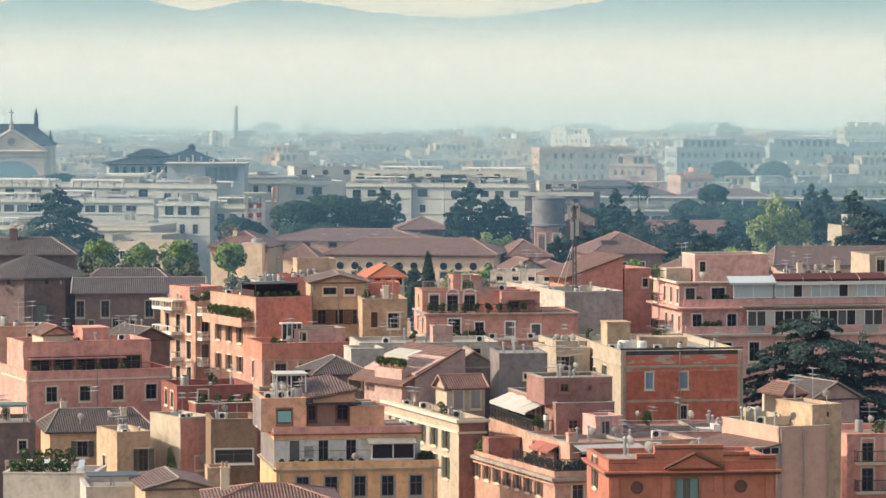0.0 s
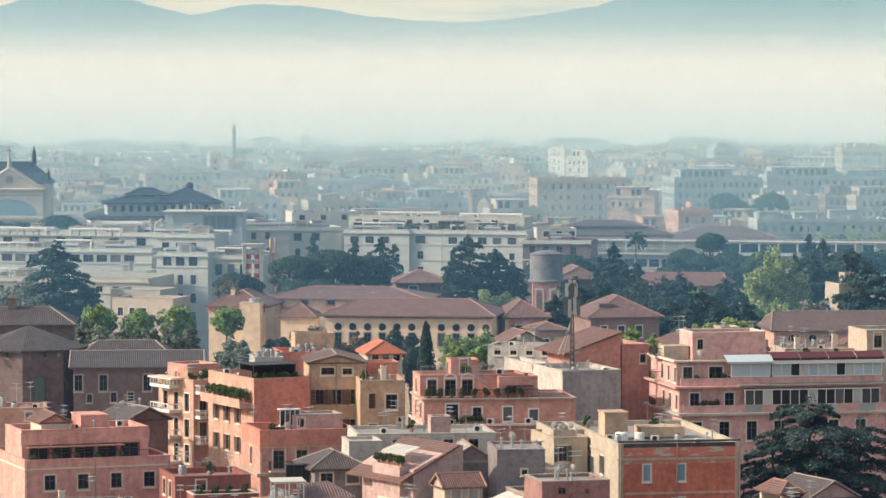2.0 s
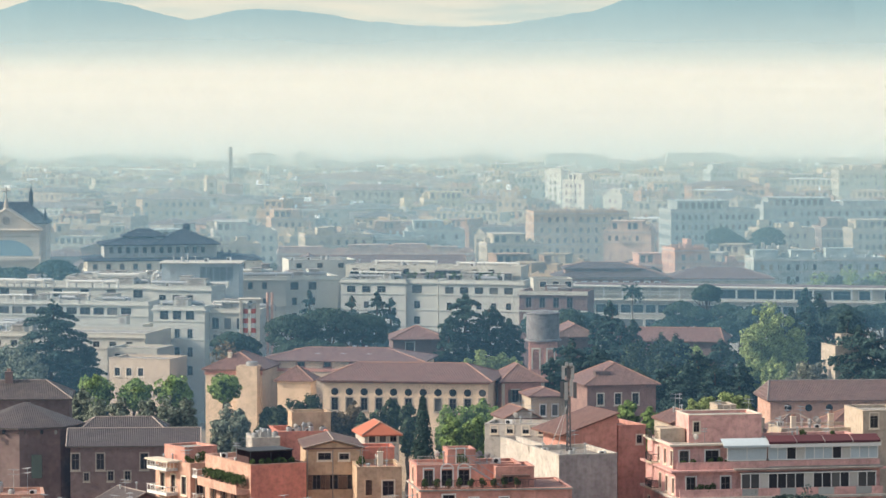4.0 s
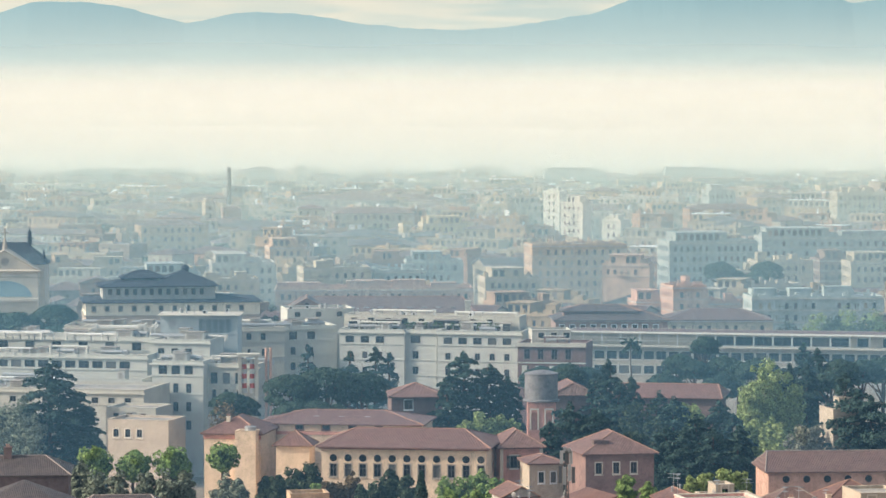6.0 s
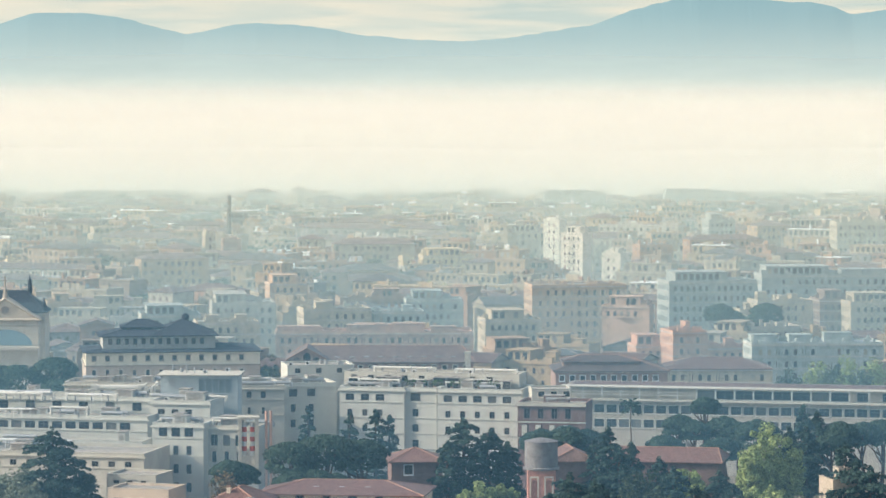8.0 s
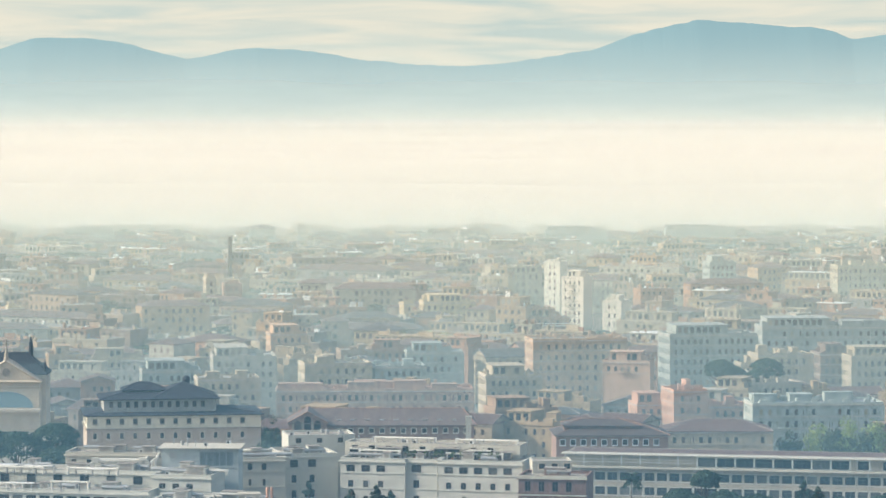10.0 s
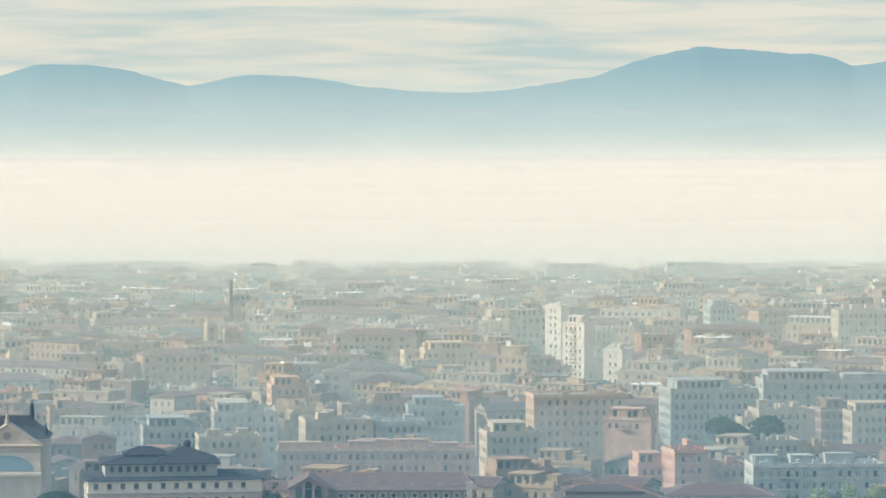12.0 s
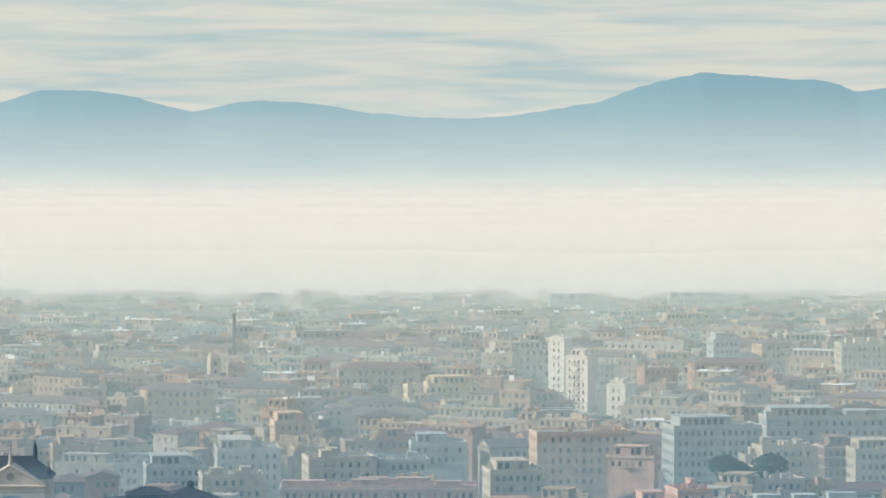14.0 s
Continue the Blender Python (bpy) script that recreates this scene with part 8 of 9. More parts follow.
def quarter(y0, y1, gap, seed, avoid, single, floors, half=0.137, low=13, high=20):
    """Fill rows between two distances with blocks, leaving clear the plots in avoid (x0, x1, y0, y1)."""
    r = random.Random(seed)
    y, k = y0, 0
    while y < y1:
        x = -y * half - r.uniform(0, 18)
        while x < y * half:
            w, d, h = r.triangular(6, 24, 10), r.uniform(8, 13), r.uniform(low, high)
            yy = y + r.uniform(-6, 6)
            if r.random() < 0.93 and not any(a < x + w and x < b and c < yy + d and yy < e for a, b, c, e in avoid):
                far_block(x, yy, r.choice((r.uniform(-34, -14), r.uniform(-28, -10), r.uniform(2, 18))), w, d, h, seed * 1000 + k, floors=floors, single=single)
            k += 1
            x += w + r.choice((0.3, 0.5, 3, 6))
        y += gap * r.uniform(0.8, 1.2)


def far_town(y0, y1, gap, seed, avoid, half=0.137):
    """The town beyond, too far to tell house from house: walls, dark windows, roofs, huts and tree tops in one mesh."""
    r = random.Random(seed)
    mats = FAR_WALLS + [TILE_BROWN, TILE_DARK, TAR, PALE_ROOF, FAR_GLASS, LEAF_PINE, WHITE]
    glass, leaf, white = len(mats) - 3, len(mats) - 2, len(mats) - 1
    v, f, slot = [], [], []

    def add(m, local, faces, k):
        s = len(v)
        v.extend(tuple(m @ Vector(p)) for p in local)
        f.extend(tuple(s + i for i in q) for q in faces)
        slot.extend([k] * len(faces))

    def dome(m, x, y, h, rad, n):
        """One round-topped pine crown of loose sprays."""
        for i in range(n):
            a, q = r.uniform(0, 6.283), math.sqrt(r.random())
            c = Vector((x + rad * q * math.cos(a), y + rad * q * math.sin(a), h - 0.45 * rad * (1 - math.sqrt(1 - 0.98 * q * q)) * r.uniform(0.9, 1.6) - r.random() ** 2 * rad * 0.6))
            a, b = Vector((r.gauss(0, 1), r.gauss(0, 1), r.gauss(0, 0.4))), Vector((r.gauss(0, 1), r.gauss(0, 1), r.gauss(0, 0.4)))
            add(m, [c - a * 0.8, c - b * 0.8, c + a * 0.8, c + b * 0.8], [(0, 1, 2, 3)], leaf)

    y = y0
    while y < y1:
        x = -y * half - r.uniform(0, 18)
        while x < y * half:
            w, d, h = r.triangular(6, 30, 11), r.uniform(8, 14), r.triangular(10, 20, 14.5)
            if r.random() < 0.14:
                w = r.uniform(28, 48)
            if y > 1680:
                h = 9 + (h - 10) * 0.55
            yy = y + r.uniform(-8, 8)
            if any(a < x + w and x < b and c < yy + d and yy < e for a, b, c, e in avoid):
                x += w
                continue
            m = pose(x, yy, 0, 0, 0, r.choice((r.uniform(-36, -14), r.uniform(-30, -10), r.uniform(2, 18))))
            if r.random() < (0.19 if yy < 1750 else 0.12):
                for i in range(r.randrange(2, 6)):
                    dome(m, r.uniform(0, w), r.uniform(0, d), r.uniform(10, 15 if yy < 1700 else 13), r.uniform(3.0, 6.5), 70 if yy < 1750 else 40)
                x += w + 1
                continue
            wall, roof = r.randrange(len(FAR_WALLS)), len(FAR_WALLS) + r.choice((0, 0, 1, 2, 2, 2, 3, 3))
            bv, bf = boxes((0, w, 0, d, 0, h))
            add(m, bv, bf, wall)
            if roof < len(FAR_WALLS) + 2:
                e, q = 0.5, min(w, d) * 0.17
                add(m, [(-e, -e, h), (w + e, -e, h), (w + e, d + e, h), (-e, d + e, h), (d / 2 if w > d else w / 2, d / 2, h + q), (w - d / 2 if w > d else w / 2, d / 2, h + q)], [(0, 1, 5, 4), (2, 3, 4, 5), (1, 2, 5), (3, 0, 4)], roof)
            else:
                bv, bf = boxes((0.3, w - 0.3, 0.3, d - 0.3, h, h + 0.05), (-0.25, w + 0.25, -0.25, d + 0.2, h - 0.5, h - 0.25))
                add(m, bv[:8], bf[:6], roof)
                add(m, bv[8:], bf[:6], wall)
                deck = h
                if r.random() < 0.55 and w > 8:
                    # a set-back top storey with its own windows, over a planted terrace
                    sx, sw = r.uniform(0.6, 2.5), w * r.uniform(0.45, 0.8)
                    other = wall if r.random() < 0.5 else r.randrange(len(FAR_WALLS))
                    bv, bf = boxes((sx, sx + sw, 2.2, d - 0.4, h + 0.05, h + 2.8), (sx - 0.3, sx + sw + 0.3, 1.8, d - 0.2, h + 2.8, h + 3.0))
                    add(m, bv[:8], bf[:6], other)
                    add(m, bv[8:], bf[:6], white if r.random() < 0.08 else other)
                    for i in range(int(sw / 2.2)):
                        a = sx + 0.5 + 2.2 * i
                        add(m, [(a, 2.17, h + 0.5), (a + 1.3, 2.17, h + 0.5), (a + 1.3, 2.17, h + 2.3), (a, 2.17, h + 2.3)], [(0, 1, 2, 3)], glass)
                    deck = h + 3.0
                for i in range(r.randrange(7, 15)):
                    hw, hd = r.choice((r.uniform(1.5, w * 0.18), r.uniform(0.3, 1.0), r.uniform(0.3, 1.0))), r.uniform(0.4, 1.6)
                    hx, hy = r.uniform(0, w - hw), r.uniform(0, d * 0.5)
                    base = deck if hy > 2.4 and deck > h and sx < hx < sx + sw - hw else h
                    bv, bf = boxes((hx, hx + hw, hy, hy + hd, base + 0.02, base + r.uniform(0.6, 1.9)))
                    add(m, bv, bf, white if r.random() < 0.07 else (wall if r.random() < 0.6 else r.randrange(len(FAR_WALLS))))
                if r.random() < 0.3:
                    tx = r.uniform(0.5, w - 0.5)
                    bv, bf = boxes((tx, tx + 0.12, 2, 2.12, h, h + r.uniform(3, 6)))
                    add(m, bv, bf, len(FAR_WALLS) + 1)
            step, ww, hh = r.uniform(1.9, 3.0), r.uniform(0.75, 1.15), r.uniform(1.3, 1.8)
            for i in range(int((w - 1) / step)):
                for k in range(4):
                    if r.random() < 0.88:
                        a, b = 0.8 + i * step, h - 2.6 - 3.1 * k
                        add(m, [(a, -0.03, b), (a + ww, -0.03, b), (a + ww, -0.03, b + hh), (a, -0.03, b + hh)], [(0, 1, 2, 3)], glass)
            for i in range(int((d - 1) / step)):
                for k in range(4):
                    if r.random() < 0.8:
                        a, b = 0.8 + i * step, h - 2.6 - 3.1 * k
                        add(m, [(-0.03, a, b), (-0.03, a + ww, b), (-0.03, a + ww, b + hh), (-0.03, a, b + hh)], [(3, 2, 1, 0)], glass)
            if r.random() < 0.3:
                # balconies along the whole front
                for k in range(3):
                    bv, bf = boxes((0.3, w - 0.3, -1.2, -0.04, h - 3.0 - 3.1 * k, h - 2.75 - 3.1 * k), (0.3, w - 0.3, -1.2, -1.15, h - 2.2 - 3.1 * k, h - 2.0 - 3.1 * k))
                    add(m, bv, bf, white if r.random() < 0.15 else wall)
            elif r.random() < 0.4:
                # a stack of balconies
                a = r.uniform(0.1, 0.6) * w
                for k in range(3):
                    bv, bf = boxes((a, a + min(5.0, w * 0.35), -1.1, 0, h - 2.9 - 3.1 * k, h - 1.9 - 3.1 * k))
                    add(m, bv, bf, wall)
            x += w + r.choice((0.3, 0.6, 2, 5))
        y += gap * r.uniform(0.8, 1.2)
    me = bpy.data.meshes.new("distant_town")
    me.from_pydata(v, [], f)
    for q in mats:
        me.materials.append(q)
    me.polygons.foreach_set("material_index", slot)
    tagged(child("distant_town", me), "countless hazy houses and tree tops of the distant town", "town", kind="stuff")


def plot(x, y, turn, w, d, top, seed, wall, roof=None, floors=3, label="", pitched=False):
    """A block of known place; its ground is kept free of others."""
    PLOTS.append((x - 6, x + w + 6, y - 22, y + d + 4))
    far_block(x, y, turn, w, d, top, seed, wall, roof, floors + 1, y < 1000, label, pitched, y < 1450)


PLOTS = [(-130, 130, 640, 800), (-105.52, -81.89, 800, 870), (-81.42, -39.04, 790, 850)]
C_ORANGE, C_SALMON, C_CREAM, C_GREY = plaster((0.60, 0.40, 0.265)), plaster((0.53, 0.365, 0.285)), plaster((0.53, 0.45, 0.335)), plaster((0.39, 0.425, 0.405))
C_CORAL = plaster((0.66, 0.40, 0.295))
# brighter copy of C_WHITE: sunlight on the towers put into the colour
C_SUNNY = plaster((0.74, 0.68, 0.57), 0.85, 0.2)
C_WHITE, C_YELLOW, C_BROWN = plaster((0.52, 0.48, 0.41)), plaster((0.62, 0.48, 0.29)), plaster((0.28, 0.20, 0.165))
plot(-41.64, 935, 2, 51.25, 14, 15.81, 801, C_SALMON, PINK_ROOF, 2, "long pinkish-brown block with two rows of windows")
plot(-80.59, 985, 8, 16.20, 14, 16.94, 803, C_GREY, TAR, 3, "grey block with balconies and a roof hut")
plot(-64.19, 1034, 6, 18.14, 20, 17.12, 804, C_WHITE, PALE_ROOF, 3, "tall white block with a blank end wall")
plot(-63.51, 958, 8, 16.54, 14, 16.83, 805, C_CREAM, PALE_ROOF, 3, "cream block with rows of small windows")
plot(-36.89, 1005, 10, 18.89, 14, 17.28, 806, C_CREAM, PALE_ROOF, 2, "cream block with a long flat roof")
plot(-17.30, 1010, 6, 14.24, 14, 16.23, 807, C_GREY, TAR, 2, "grey block with a flat roof")
plot(-8.74, 1065, 4, 16.68, 12, 16.26, 808, C_GREY, STEEL, 1, "blue-grey block with a glazed top storey")
plot(13.45, 980, 8, 15.35, 14, 15.99, 809, C_CREAM, PALE_ROOF, 2, "cream block with sunlit roof huts")
plot(27.25, 1020, 8, 27.16, 14, 23.05, 810, C_ORANGE, TAR, 5, "big orange apartment block with rows of windows")
plot(45.6, 990, -12, 13.0, 9, 19.26, 811, plaster((0.60, 0.42, 0.32)), PALE_ROOF, 0, "salmon block with a blank wall")
plot(67.69, 1045, 10, 26.19, 15, 22.77, 812, C_GREY, PALE_ROOF, 6, "big blue-grey apartment block with many windows")
plot(98.60, 1090, 4, 39.26, 15, 22.12, 813, C_GREY, TAR, 4, "long grey block with large windows")
plot(92.49, 1035, 10, 16.21, 12, 17.69, 814, C_CREAM, TAR, 5, "cream block with dark windows")
plot(88.01, 1040, 10, 4.19, 12, 14.86, 815, C_CREAM, TAR, 3, "cream annex of a block")
plot(109.79, 1030, 8, 9.68, 12, 18.41, 816, C_BROWN, TAR, 4, "brownish block with balconies")
plot(117.51, 1020, 8, 14.38, 12, 18.26, 817, C_CREAM, PALE_ROOF, 5, "cream block with stacked balconies")
plot(59.61, 905, 12, 8.79, 12, 18.12, 818, C_CORAL, PINK_ROOF, 3, "salmon block with cream trim")
plot(68.65, 912, 10, 11.43, 10, 13.62, 819, C_CORAL, PINK_ROOF, 2, "salmon block with cream trim")
plot(50.96, 915, 10, 9.46, 10, 13.91, 820, C_CORAL, PINK_ROOF, 2, "salmon block with balconies")
plot(77.26, 880, 4, 32.39, 14, 16.97, 821, plaster((0.45, 0.50, 0.47)), STEEL, 2, "pale green-grey office block")
plot(52.72, 830, 0, 24.70, 14, 15.01, 823, C_CREAM, TILE_BROWN, 1, "low block with a tiled roof", True)
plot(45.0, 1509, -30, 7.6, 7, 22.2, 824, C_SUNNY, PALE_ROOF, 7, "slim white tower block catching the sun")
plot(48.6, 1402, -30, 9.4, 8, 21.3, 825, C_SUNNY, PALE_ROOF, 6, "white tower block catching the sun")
plot(-4.58, 1306, 8, 18.82, 13, 17.07, 826, C_YELLOW, TILE_BROWN, 2, "yellow block with a row of windows")
plot(-11.87, 1298, 12, 4.07, 8, 17.18, 827, C_YELLOW, TAR, 1, "yellow tower of a block")
plot(-87.75, 1372, 10, 3.87, 11, 22.27, 828, C_CREAM, TAR, 5, "tall cream block in haze")
plot(-80.80, 1378, 10, 6.47, 11, 19.76, 829, C_SALMON, TAR, 1, "tall salmon block in haze")
plot(112.85, 1490, 8, 11.20, 14, 22.70, 830, C_GREY, PALE_ROOF, 3, "grey tower block in haze")
plot(160.26, 1440, 6, 22.55, 14, 23.76, 831, C_CREAM, TAR, 4, "long pale block in haze")
plot(-153.42, 1290, 12, 5.25, 11, 16.08, 832, C_YELLOW, TAR, 3, "pale yellow block catching the sun")
plot(-148.42, 1294, 10, 12.16, 11, 10.95, 833, C_CREAM, TAR, 2, "pale block catching the sun")
plot(-119.74, 1690, 4, 19.59, 14, 16.66, 834, C_GREY, TAR, 2, "long grey block in haze")
plot(-208.0, 2015, 2, 27.0, 12, 16.4, 840, C_GREY, TAR, 3, "long grey block on the hazy skyline")
plot(-104.0, 1995, 3, 15.0, 12, 18.0, 841, C_GREY, TILE_DARK, 3, "gabled hall on the hazy skyline", True)
plot(-78.0, 2020, 3, 5.0, 10, 19.0, 842, C_WHITE, PALE_ROOF, 5, "slim white tower on the hazy skyline")
plot(60.0, 1990, 3, 34.0, 12, 16.6, 843, C_GREY, TAR, 3, "long grey block on the hazy skyline")
plot(128.0, 2015, 2, 40.0, 12, 16.4, 844, C_GREY, TAR, 3, "long grey block on the hazy skyline")
plot(-52.56, 1140, 10, 11.78, 12, 16.70, 835, C_ORANGE, PINK_ROOF, 2, "orange house with a loggia")
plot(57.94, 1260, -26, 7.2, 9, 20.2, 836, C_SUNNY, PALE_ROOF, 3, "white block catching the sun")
HALL, HALL_TILE = plaster((0.34, 0.24, 0.205), 0.9, 0.4), tiles((0.175, 0.132, 0.12))
PLOTS += [(36, 68, 1275, 1400), (36, 62, 1415, 1508), (-42, 12, 795, 850), (22, 58, 780, 845)]
b = thing("hall", pose(-33.0, 818, 0, 0, 0, 1.5), "long red-brown hall with a tiled roof and a gabled end", "hall")
block(b, 41.5, 18, 0, 17.6, HALL, holes=rowed("front", 10.5, 2.4, 13, 15.9, 1.0, 1.0, "plain", CREAM), parapet=None)
hip_roof(b, 0, 41.5, 0, 18, 17.7, 3.1, HALL_TILE, 0.6, 0.3)
block(b, 8.6, 6, 0, 18.6, HALL, at=(-0.6, -5), parapet=None)
hip_roof(b, -0.6, 8.0, -5, 9, 18.65, 2.6, HALL_TILE, 0.4, 0.0)
for k in range(3):
    v = [(1.5 + 2.2 * k + 0.75 * math.cos(math.pi * i / 10), y, (18.4 if k != 1 else 19.4) + 0.75 * math.sin(math.pi * i / 10)) for y in (-5.16, -5.06) for i in range(11)]
    v += [(1.5 + 2.2 * k + q, y, 16.4) for y in (-5.16, -5.06) for q in (-0.75, 0.75)]
    link("arch_window", v, [tuple(range(10, -1, -1)) + (23 - 1, 23), tuple(range(11, 22)) + (24, 25)], GLASS, b)
    link("pier", *boxes((0.2 + 2.2 * k, 0.55 + 2.2 * k, -5.25, -5.004, 14, 18.9)), STONE, b)
for i in range(9):
    link("skylight", *boxes((10 + 3.3 * i, 11.2 + 3.3 * i, 2.0, 3.2, 18.2, 18.75)), STEEL, b)
b = thing("hall", pose(26.6, 800, 0, 0, 0, 2), "long brown hall with white-framed windows and a slotted roof", "hall")
block(b, 25.0, 16, 0, 17.0, HALL, holes=rowed("front", 0.9, 2.32, 10, 14.9, 1.05, 1.2, "plain", WHITE), parapet=None)
band(b, 25.0, 16, 16.75, 0.3, 0.4, STONE)
hip_roof(b, 0, 25.0, 0, 16, 17.1, 2.7, tiles((0.105, 0.082, 0.078)), 0.5, 1.0)
block(b, 17.0, 5, 17.2, 18.9, HALL, at=(2.0, 3.4), holes=rowed("front", 0.6, 2.0, 8, 17.9, 1.3, 0.55, "plain", HALL), parapet=None)
hip_roof(b, 2.0, 19.0, 3.4, 12.0, 18.95, 1.2, tiles((0.105, 0.082, 0.078)), 0.4, 1.0)
t = thing("factory_chimney", pose(-87.8, 1532, 0), "tall thin brick factory chimney", "chimney")
v, f = [], []
ring(v, f, [(1.2, 0), (0.74, 30.2), (0.84, 30.5), (0.84, 31.2), (0.74, 31.3), (0.74, 32.0)], 16)
link("shaft", v, f, plain((0.035, 0.028, 0.028), 0.9), t)
quarter(765, 1000, 27, 5, PLOTS, False, 3, low=11.5, high=15.5)
quarter(1000, 1120, 30, 6, PLOTS, False, 3, low=12, high=17)
far_town(1125, 2120, 25, 7, PLOTS)


def skyline_grove(y0, y1, seed, half=0.137):
    """Flat-topped pines in long dark groves at the far edge of the town, with gaps."""
    r = random.Random(seed)
    v, f = [], []
    y = y0
    while y < y1:
        x = -y * half
        while x < y * half:
            run = r.uniform(15, 60)
            if r.random() < 0.55:
                top = r.uniform(10.5, 15.5)
                for i in range(int(run / 4)):
                    cx, cy, rad, h = x + r.uniform(0, run), y + r.uniform(-12, 12), r.uniform(3.5, 6.5), top + r.uniform(-1.6, 0.8)
                    for k in range(46):
                        a, q = r.uniform(0, 6.283), math.sqrt(r.random())
                        c = Vector((cx + rad * q * math.cos(a), cy + rad * q * math.sin(a), h - 0.4 * rad * (1 - math.sqrt(1 - 0.98 * q * q)) - r.random() ** 1.5 * rad * 0.9))
                        a, b = Vector((r.gauss(0, 0.9), r.gauss(0, 0.9), r.gauss(0, 0.4))), Vector((r.gauss(0, 0.9), r.gauss(0, 0.9), r.gauss(0, 0.4)))
                        s = len(v)
                        v += [tuple(c - a), tuple(c - b), tuple(c + a), tuple(c + b)]
                        f.append((s, s + 1, s + 2, s + 3))
            x += run + r.uniform(4, 40)
        y += 60 * r.uniform(0.8, 1.2)
    tagged(link("far_pines", v, f, LEAF_PINE), "flat-topped pine groves at the hazy edge of town", "trees", kind="stuff")


skyline_grove(1760, 2200, 9)


# ---- hills, haze and mist ----
MARKS = ((-0.30, 118), (-0.20, 128), (-0.150, 130), (-0.122, 149.5), (-0.112, 165), (-0.098, 166.5), (-0.088, 160.5), (-0.073, 142), (-0.0695, 138.5), (-0.0665, 139.5), (-0.056, 150), (-0.0495, 153),
         (-0.0405, 150.5), (-0.0285, 144), (-0.0185, 134.5), (-0.0060, 130.5), (0.0070, 128), (0.0220, 133.5), (0.0420, 149), (0.0535, 168), (0.0655, 184), (0.0725, 190.5), (0.0830, 186.5), (0.0975, 181.5),
         (0.1030, 181), (0.1095, 174), (0.1150, 165), (0.1210, 168), (0.1400, 182), (0.19, 160), (0.30, 130))


def ridge_height(x):
    """Height of the far hills along the skyline, smoothly between marked bearings."""
    s = x / 4850
    for (a, h0), (b, h1) in zip(MARKS, MARKS[1:]):
        if a <= s <= b:
            q = (s - a) / (b - a)
            return h0 + (h1 - h0) * (0.85 * q + 0.15 * q * q * (3 - 2 * q))
    return 118


HILL = plain((0.035, 0.06, 0.065), 1.0, name="hazy_wooded_hill", scale=0.004, spread=0.12)
# blue haze in front of the hills, put in as emission
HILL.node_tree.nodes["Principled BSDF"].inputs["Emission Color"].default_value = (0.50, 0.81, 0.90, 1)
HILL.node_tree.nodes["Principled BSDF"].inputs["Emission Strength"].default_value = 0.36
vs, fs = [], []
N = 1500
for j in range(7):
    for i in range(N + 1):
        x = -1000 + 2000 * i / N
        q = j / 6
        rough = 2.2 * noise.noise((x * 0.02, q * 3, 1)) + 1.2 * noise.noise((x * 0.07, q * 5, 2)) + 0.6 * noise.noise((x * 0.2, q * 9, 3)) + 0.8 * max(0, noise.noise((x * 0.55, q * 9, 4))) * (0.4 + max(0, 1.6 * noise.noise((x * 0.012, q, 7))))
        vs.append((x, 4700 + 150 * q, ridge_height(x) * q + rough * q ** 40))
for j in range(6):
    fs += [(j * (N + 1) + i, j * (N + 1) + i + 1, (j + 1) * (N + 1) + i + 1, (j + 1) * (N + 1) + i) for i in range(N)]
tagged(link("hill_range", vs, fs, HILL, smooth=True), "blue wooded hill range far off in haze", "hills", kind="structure")


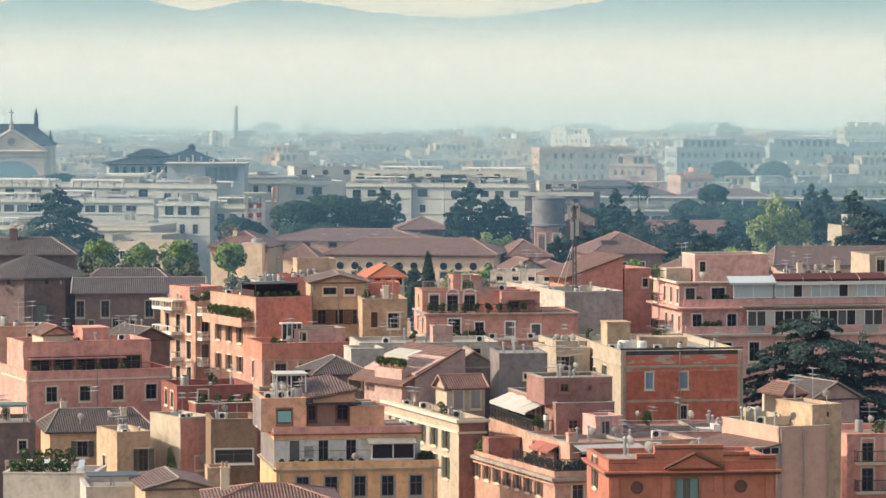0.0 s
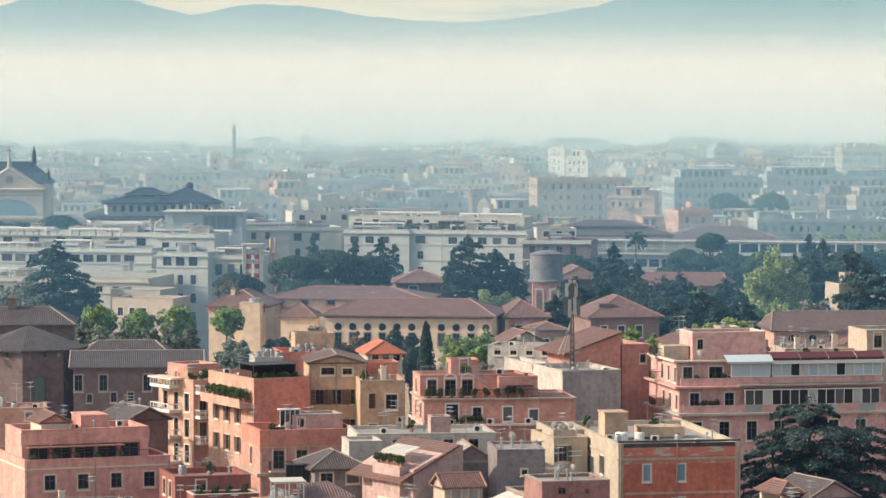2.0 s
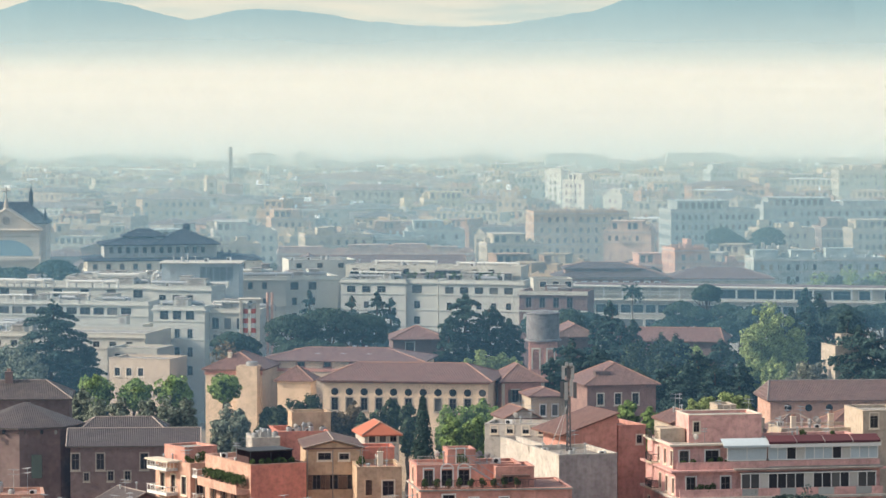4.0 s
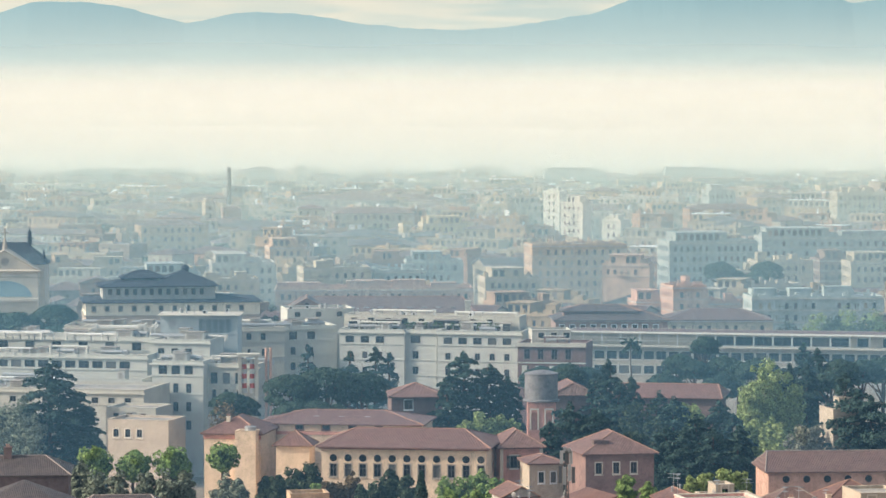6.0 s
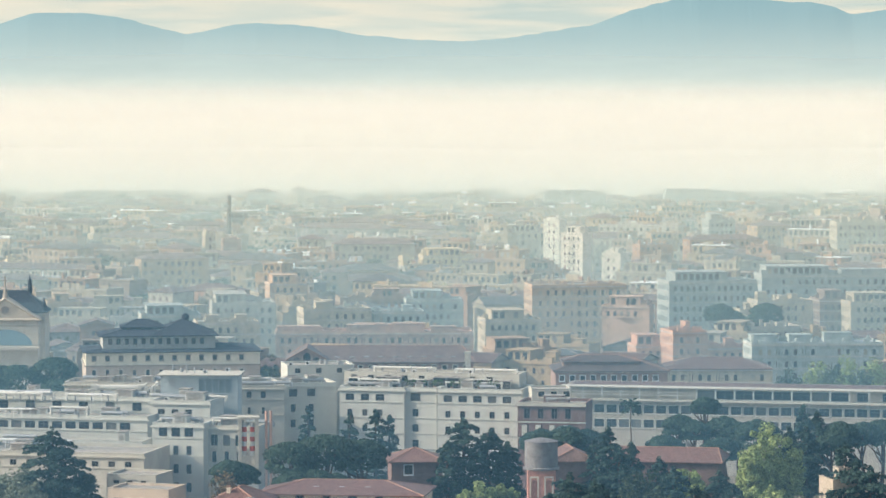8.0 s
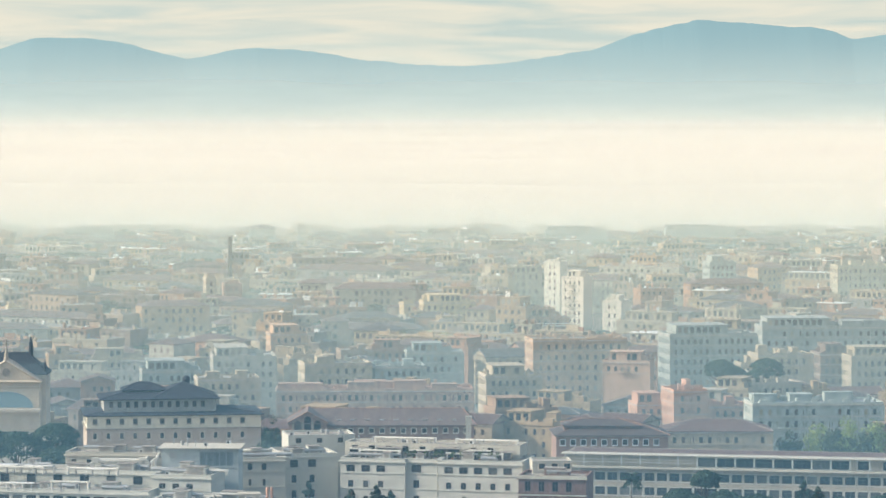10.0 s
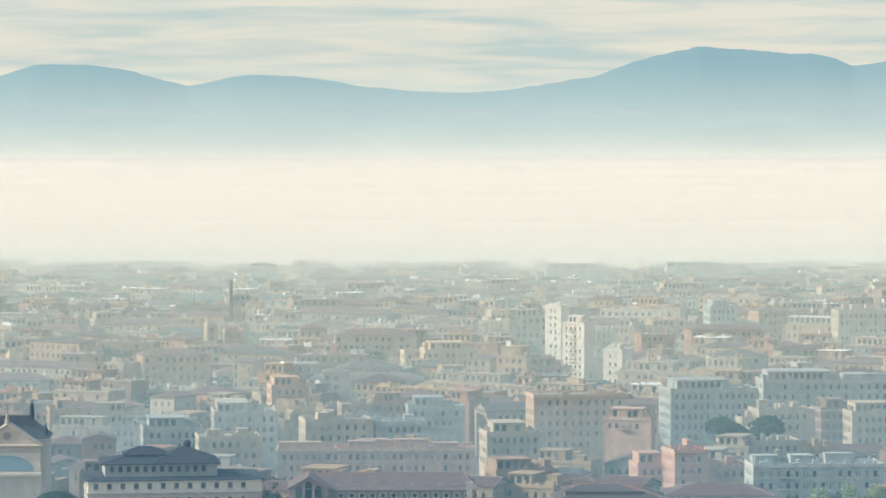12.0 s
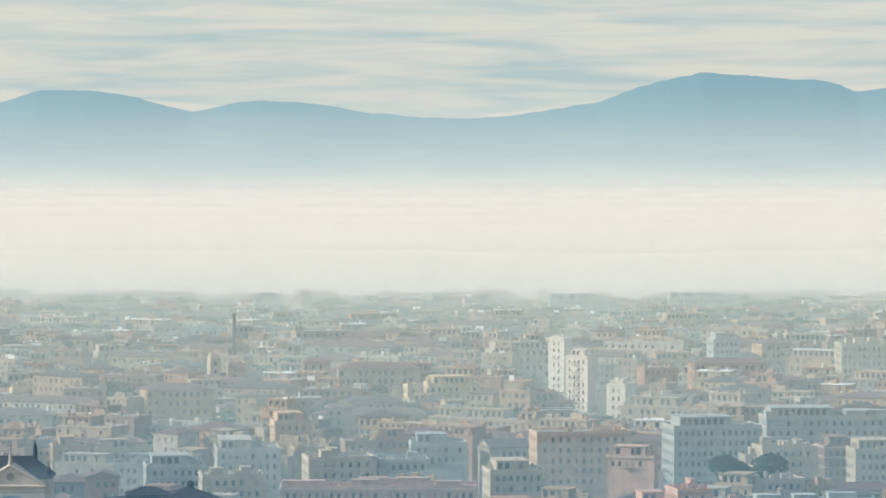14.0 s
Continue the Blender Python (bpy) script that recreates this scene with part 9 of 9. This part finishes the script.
def haze_material(thick, full, gone, colour, uneven=0.15, glow=0.0, upper=None):
    """Thin mist: mostly clear, scattering the daylight; thins out between two heights, whiter at the top where given.
    The tint stands in for airlight; glow adds emission on top.
    """
    m, n, l, p = shader("mist")
    n.remove(p)
    tc = n.new("ShaderNodeTexCoord")
    sep = n.new("ShaderNodeSeparateXYZ")
    l.new(tc.outputs["Object"], sep.inputs[0])
    fall = n.new("ShaderNodeMapRange")
    fall.interpolation_type = "SMOOTHSTEP"
    for key, value in (("From Min", gone), ("From Max", full), ("To Min", 0.0), ("To Max", thick)):
        fall.inputs[key].default_value = value
    l.new(sep.outputs["Z"], fall.inputs["Value"])
    mp = node(n, "ShaderNodeMapping", Scale=(0.004, 0.004, 0.03))
    cloud = node(n, "ShaderNodeTexNoise", Scale=1.0, Detail=4)
    l.new(tc.outputs["Object"], mp.inputs[0])
    l.new(mp.outputs[0], cloud.inputs["Vector"])
    vary = n.new("ShaderNodeMapRange")
    for key, value in (("From Min", 0.3), ("From Max", 0.7), ("To Min", 1 - uneven), ("To Max", 1 + uneven)):
        vary.inputs[key].default_value = value
    l.new(cloud.outputs["Fac"], vary.inputs["Value"])
    mul = n.new("ShaderNodeMath")
    mul.operation, mul.use_clamp = "MULTIPLY", True
    l.new(fall.outputs[0], mul.inputs[0])
    l.new(vary.outputs[0], mul.inputs[1])
    a, b, tr = n.new("ShaderNodeBsdfDiffuse"), n.new("ShaderNodeBsdfTranslucent"), n.new("ShaderNodeBsdfTransparent")
    half, mx = n.new("ShaderNodeMixShader"), n.new("ShaderNodeMixShader")
    half.inputs[0].default_value = 0.2
    for q in (a, b):
        q.inputs["Color"].default_value = (*colour, 1)
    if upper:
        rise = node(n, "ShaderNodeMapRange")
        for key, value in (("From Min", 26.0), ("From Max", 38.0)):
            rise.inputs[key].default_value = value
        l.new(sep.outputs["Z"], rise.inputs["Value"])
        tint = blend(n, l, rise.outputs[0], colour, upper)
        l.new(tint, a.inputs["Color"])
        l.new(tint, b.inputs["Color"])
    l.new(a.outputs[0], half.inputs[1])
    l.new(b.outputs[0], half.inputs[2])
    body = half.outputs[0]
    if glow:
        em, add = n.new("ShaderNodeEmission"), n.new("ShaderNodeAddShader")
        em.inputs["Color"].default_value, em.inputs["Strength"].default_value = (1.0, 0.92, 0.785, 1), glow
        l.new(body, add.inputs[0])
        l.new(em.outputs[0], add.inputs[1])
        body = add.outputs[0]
    l.new(mul.outputs[0], mx.inputs[0])
    l.new(tr.outputs[0], mx.inputs[1])
    l.new(body, mx.inputs[2])
    l.new(mx.outputs[0], n["Material Output"].inputs[0])
    return m


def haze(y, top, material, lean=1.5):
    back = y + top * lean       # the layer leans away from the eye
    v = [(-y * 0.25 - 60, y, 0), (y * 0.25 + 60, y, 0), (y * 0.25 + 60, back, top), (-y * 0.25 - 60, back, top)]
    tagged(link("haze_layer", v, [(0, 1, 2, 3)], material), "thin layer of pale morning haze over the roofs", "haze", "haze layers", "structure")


scene.cycles.transparent_max_bounces = 28
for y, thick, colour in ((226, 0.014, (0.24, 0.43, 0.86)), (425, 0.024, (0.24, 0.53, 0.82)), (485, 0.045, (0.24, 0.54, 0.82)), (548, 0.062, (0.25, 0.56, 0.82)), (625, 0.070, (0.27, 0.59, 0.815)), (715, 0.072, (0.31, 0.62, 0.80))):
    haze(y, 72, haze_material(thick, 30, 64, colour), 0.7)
# paler upper tint: brighter air above the roofs, put into the colour
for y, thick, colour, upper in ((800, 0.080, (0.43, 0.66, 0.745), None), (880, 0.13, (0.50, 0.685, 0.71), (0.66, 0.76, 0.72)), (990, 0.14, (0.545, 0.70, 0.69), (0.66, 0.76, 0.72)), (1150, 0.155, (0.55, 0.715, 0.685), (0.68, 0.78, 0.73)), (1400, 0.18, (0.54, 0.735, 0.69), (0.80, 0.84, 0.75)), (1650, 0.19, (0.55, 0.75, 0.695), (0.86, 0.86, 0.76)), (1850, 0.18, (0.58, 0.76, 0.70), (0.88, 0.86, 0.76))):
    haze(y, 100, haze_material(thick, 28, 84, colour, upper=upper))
# far mist sheets also emit, standing in for sunlit mist
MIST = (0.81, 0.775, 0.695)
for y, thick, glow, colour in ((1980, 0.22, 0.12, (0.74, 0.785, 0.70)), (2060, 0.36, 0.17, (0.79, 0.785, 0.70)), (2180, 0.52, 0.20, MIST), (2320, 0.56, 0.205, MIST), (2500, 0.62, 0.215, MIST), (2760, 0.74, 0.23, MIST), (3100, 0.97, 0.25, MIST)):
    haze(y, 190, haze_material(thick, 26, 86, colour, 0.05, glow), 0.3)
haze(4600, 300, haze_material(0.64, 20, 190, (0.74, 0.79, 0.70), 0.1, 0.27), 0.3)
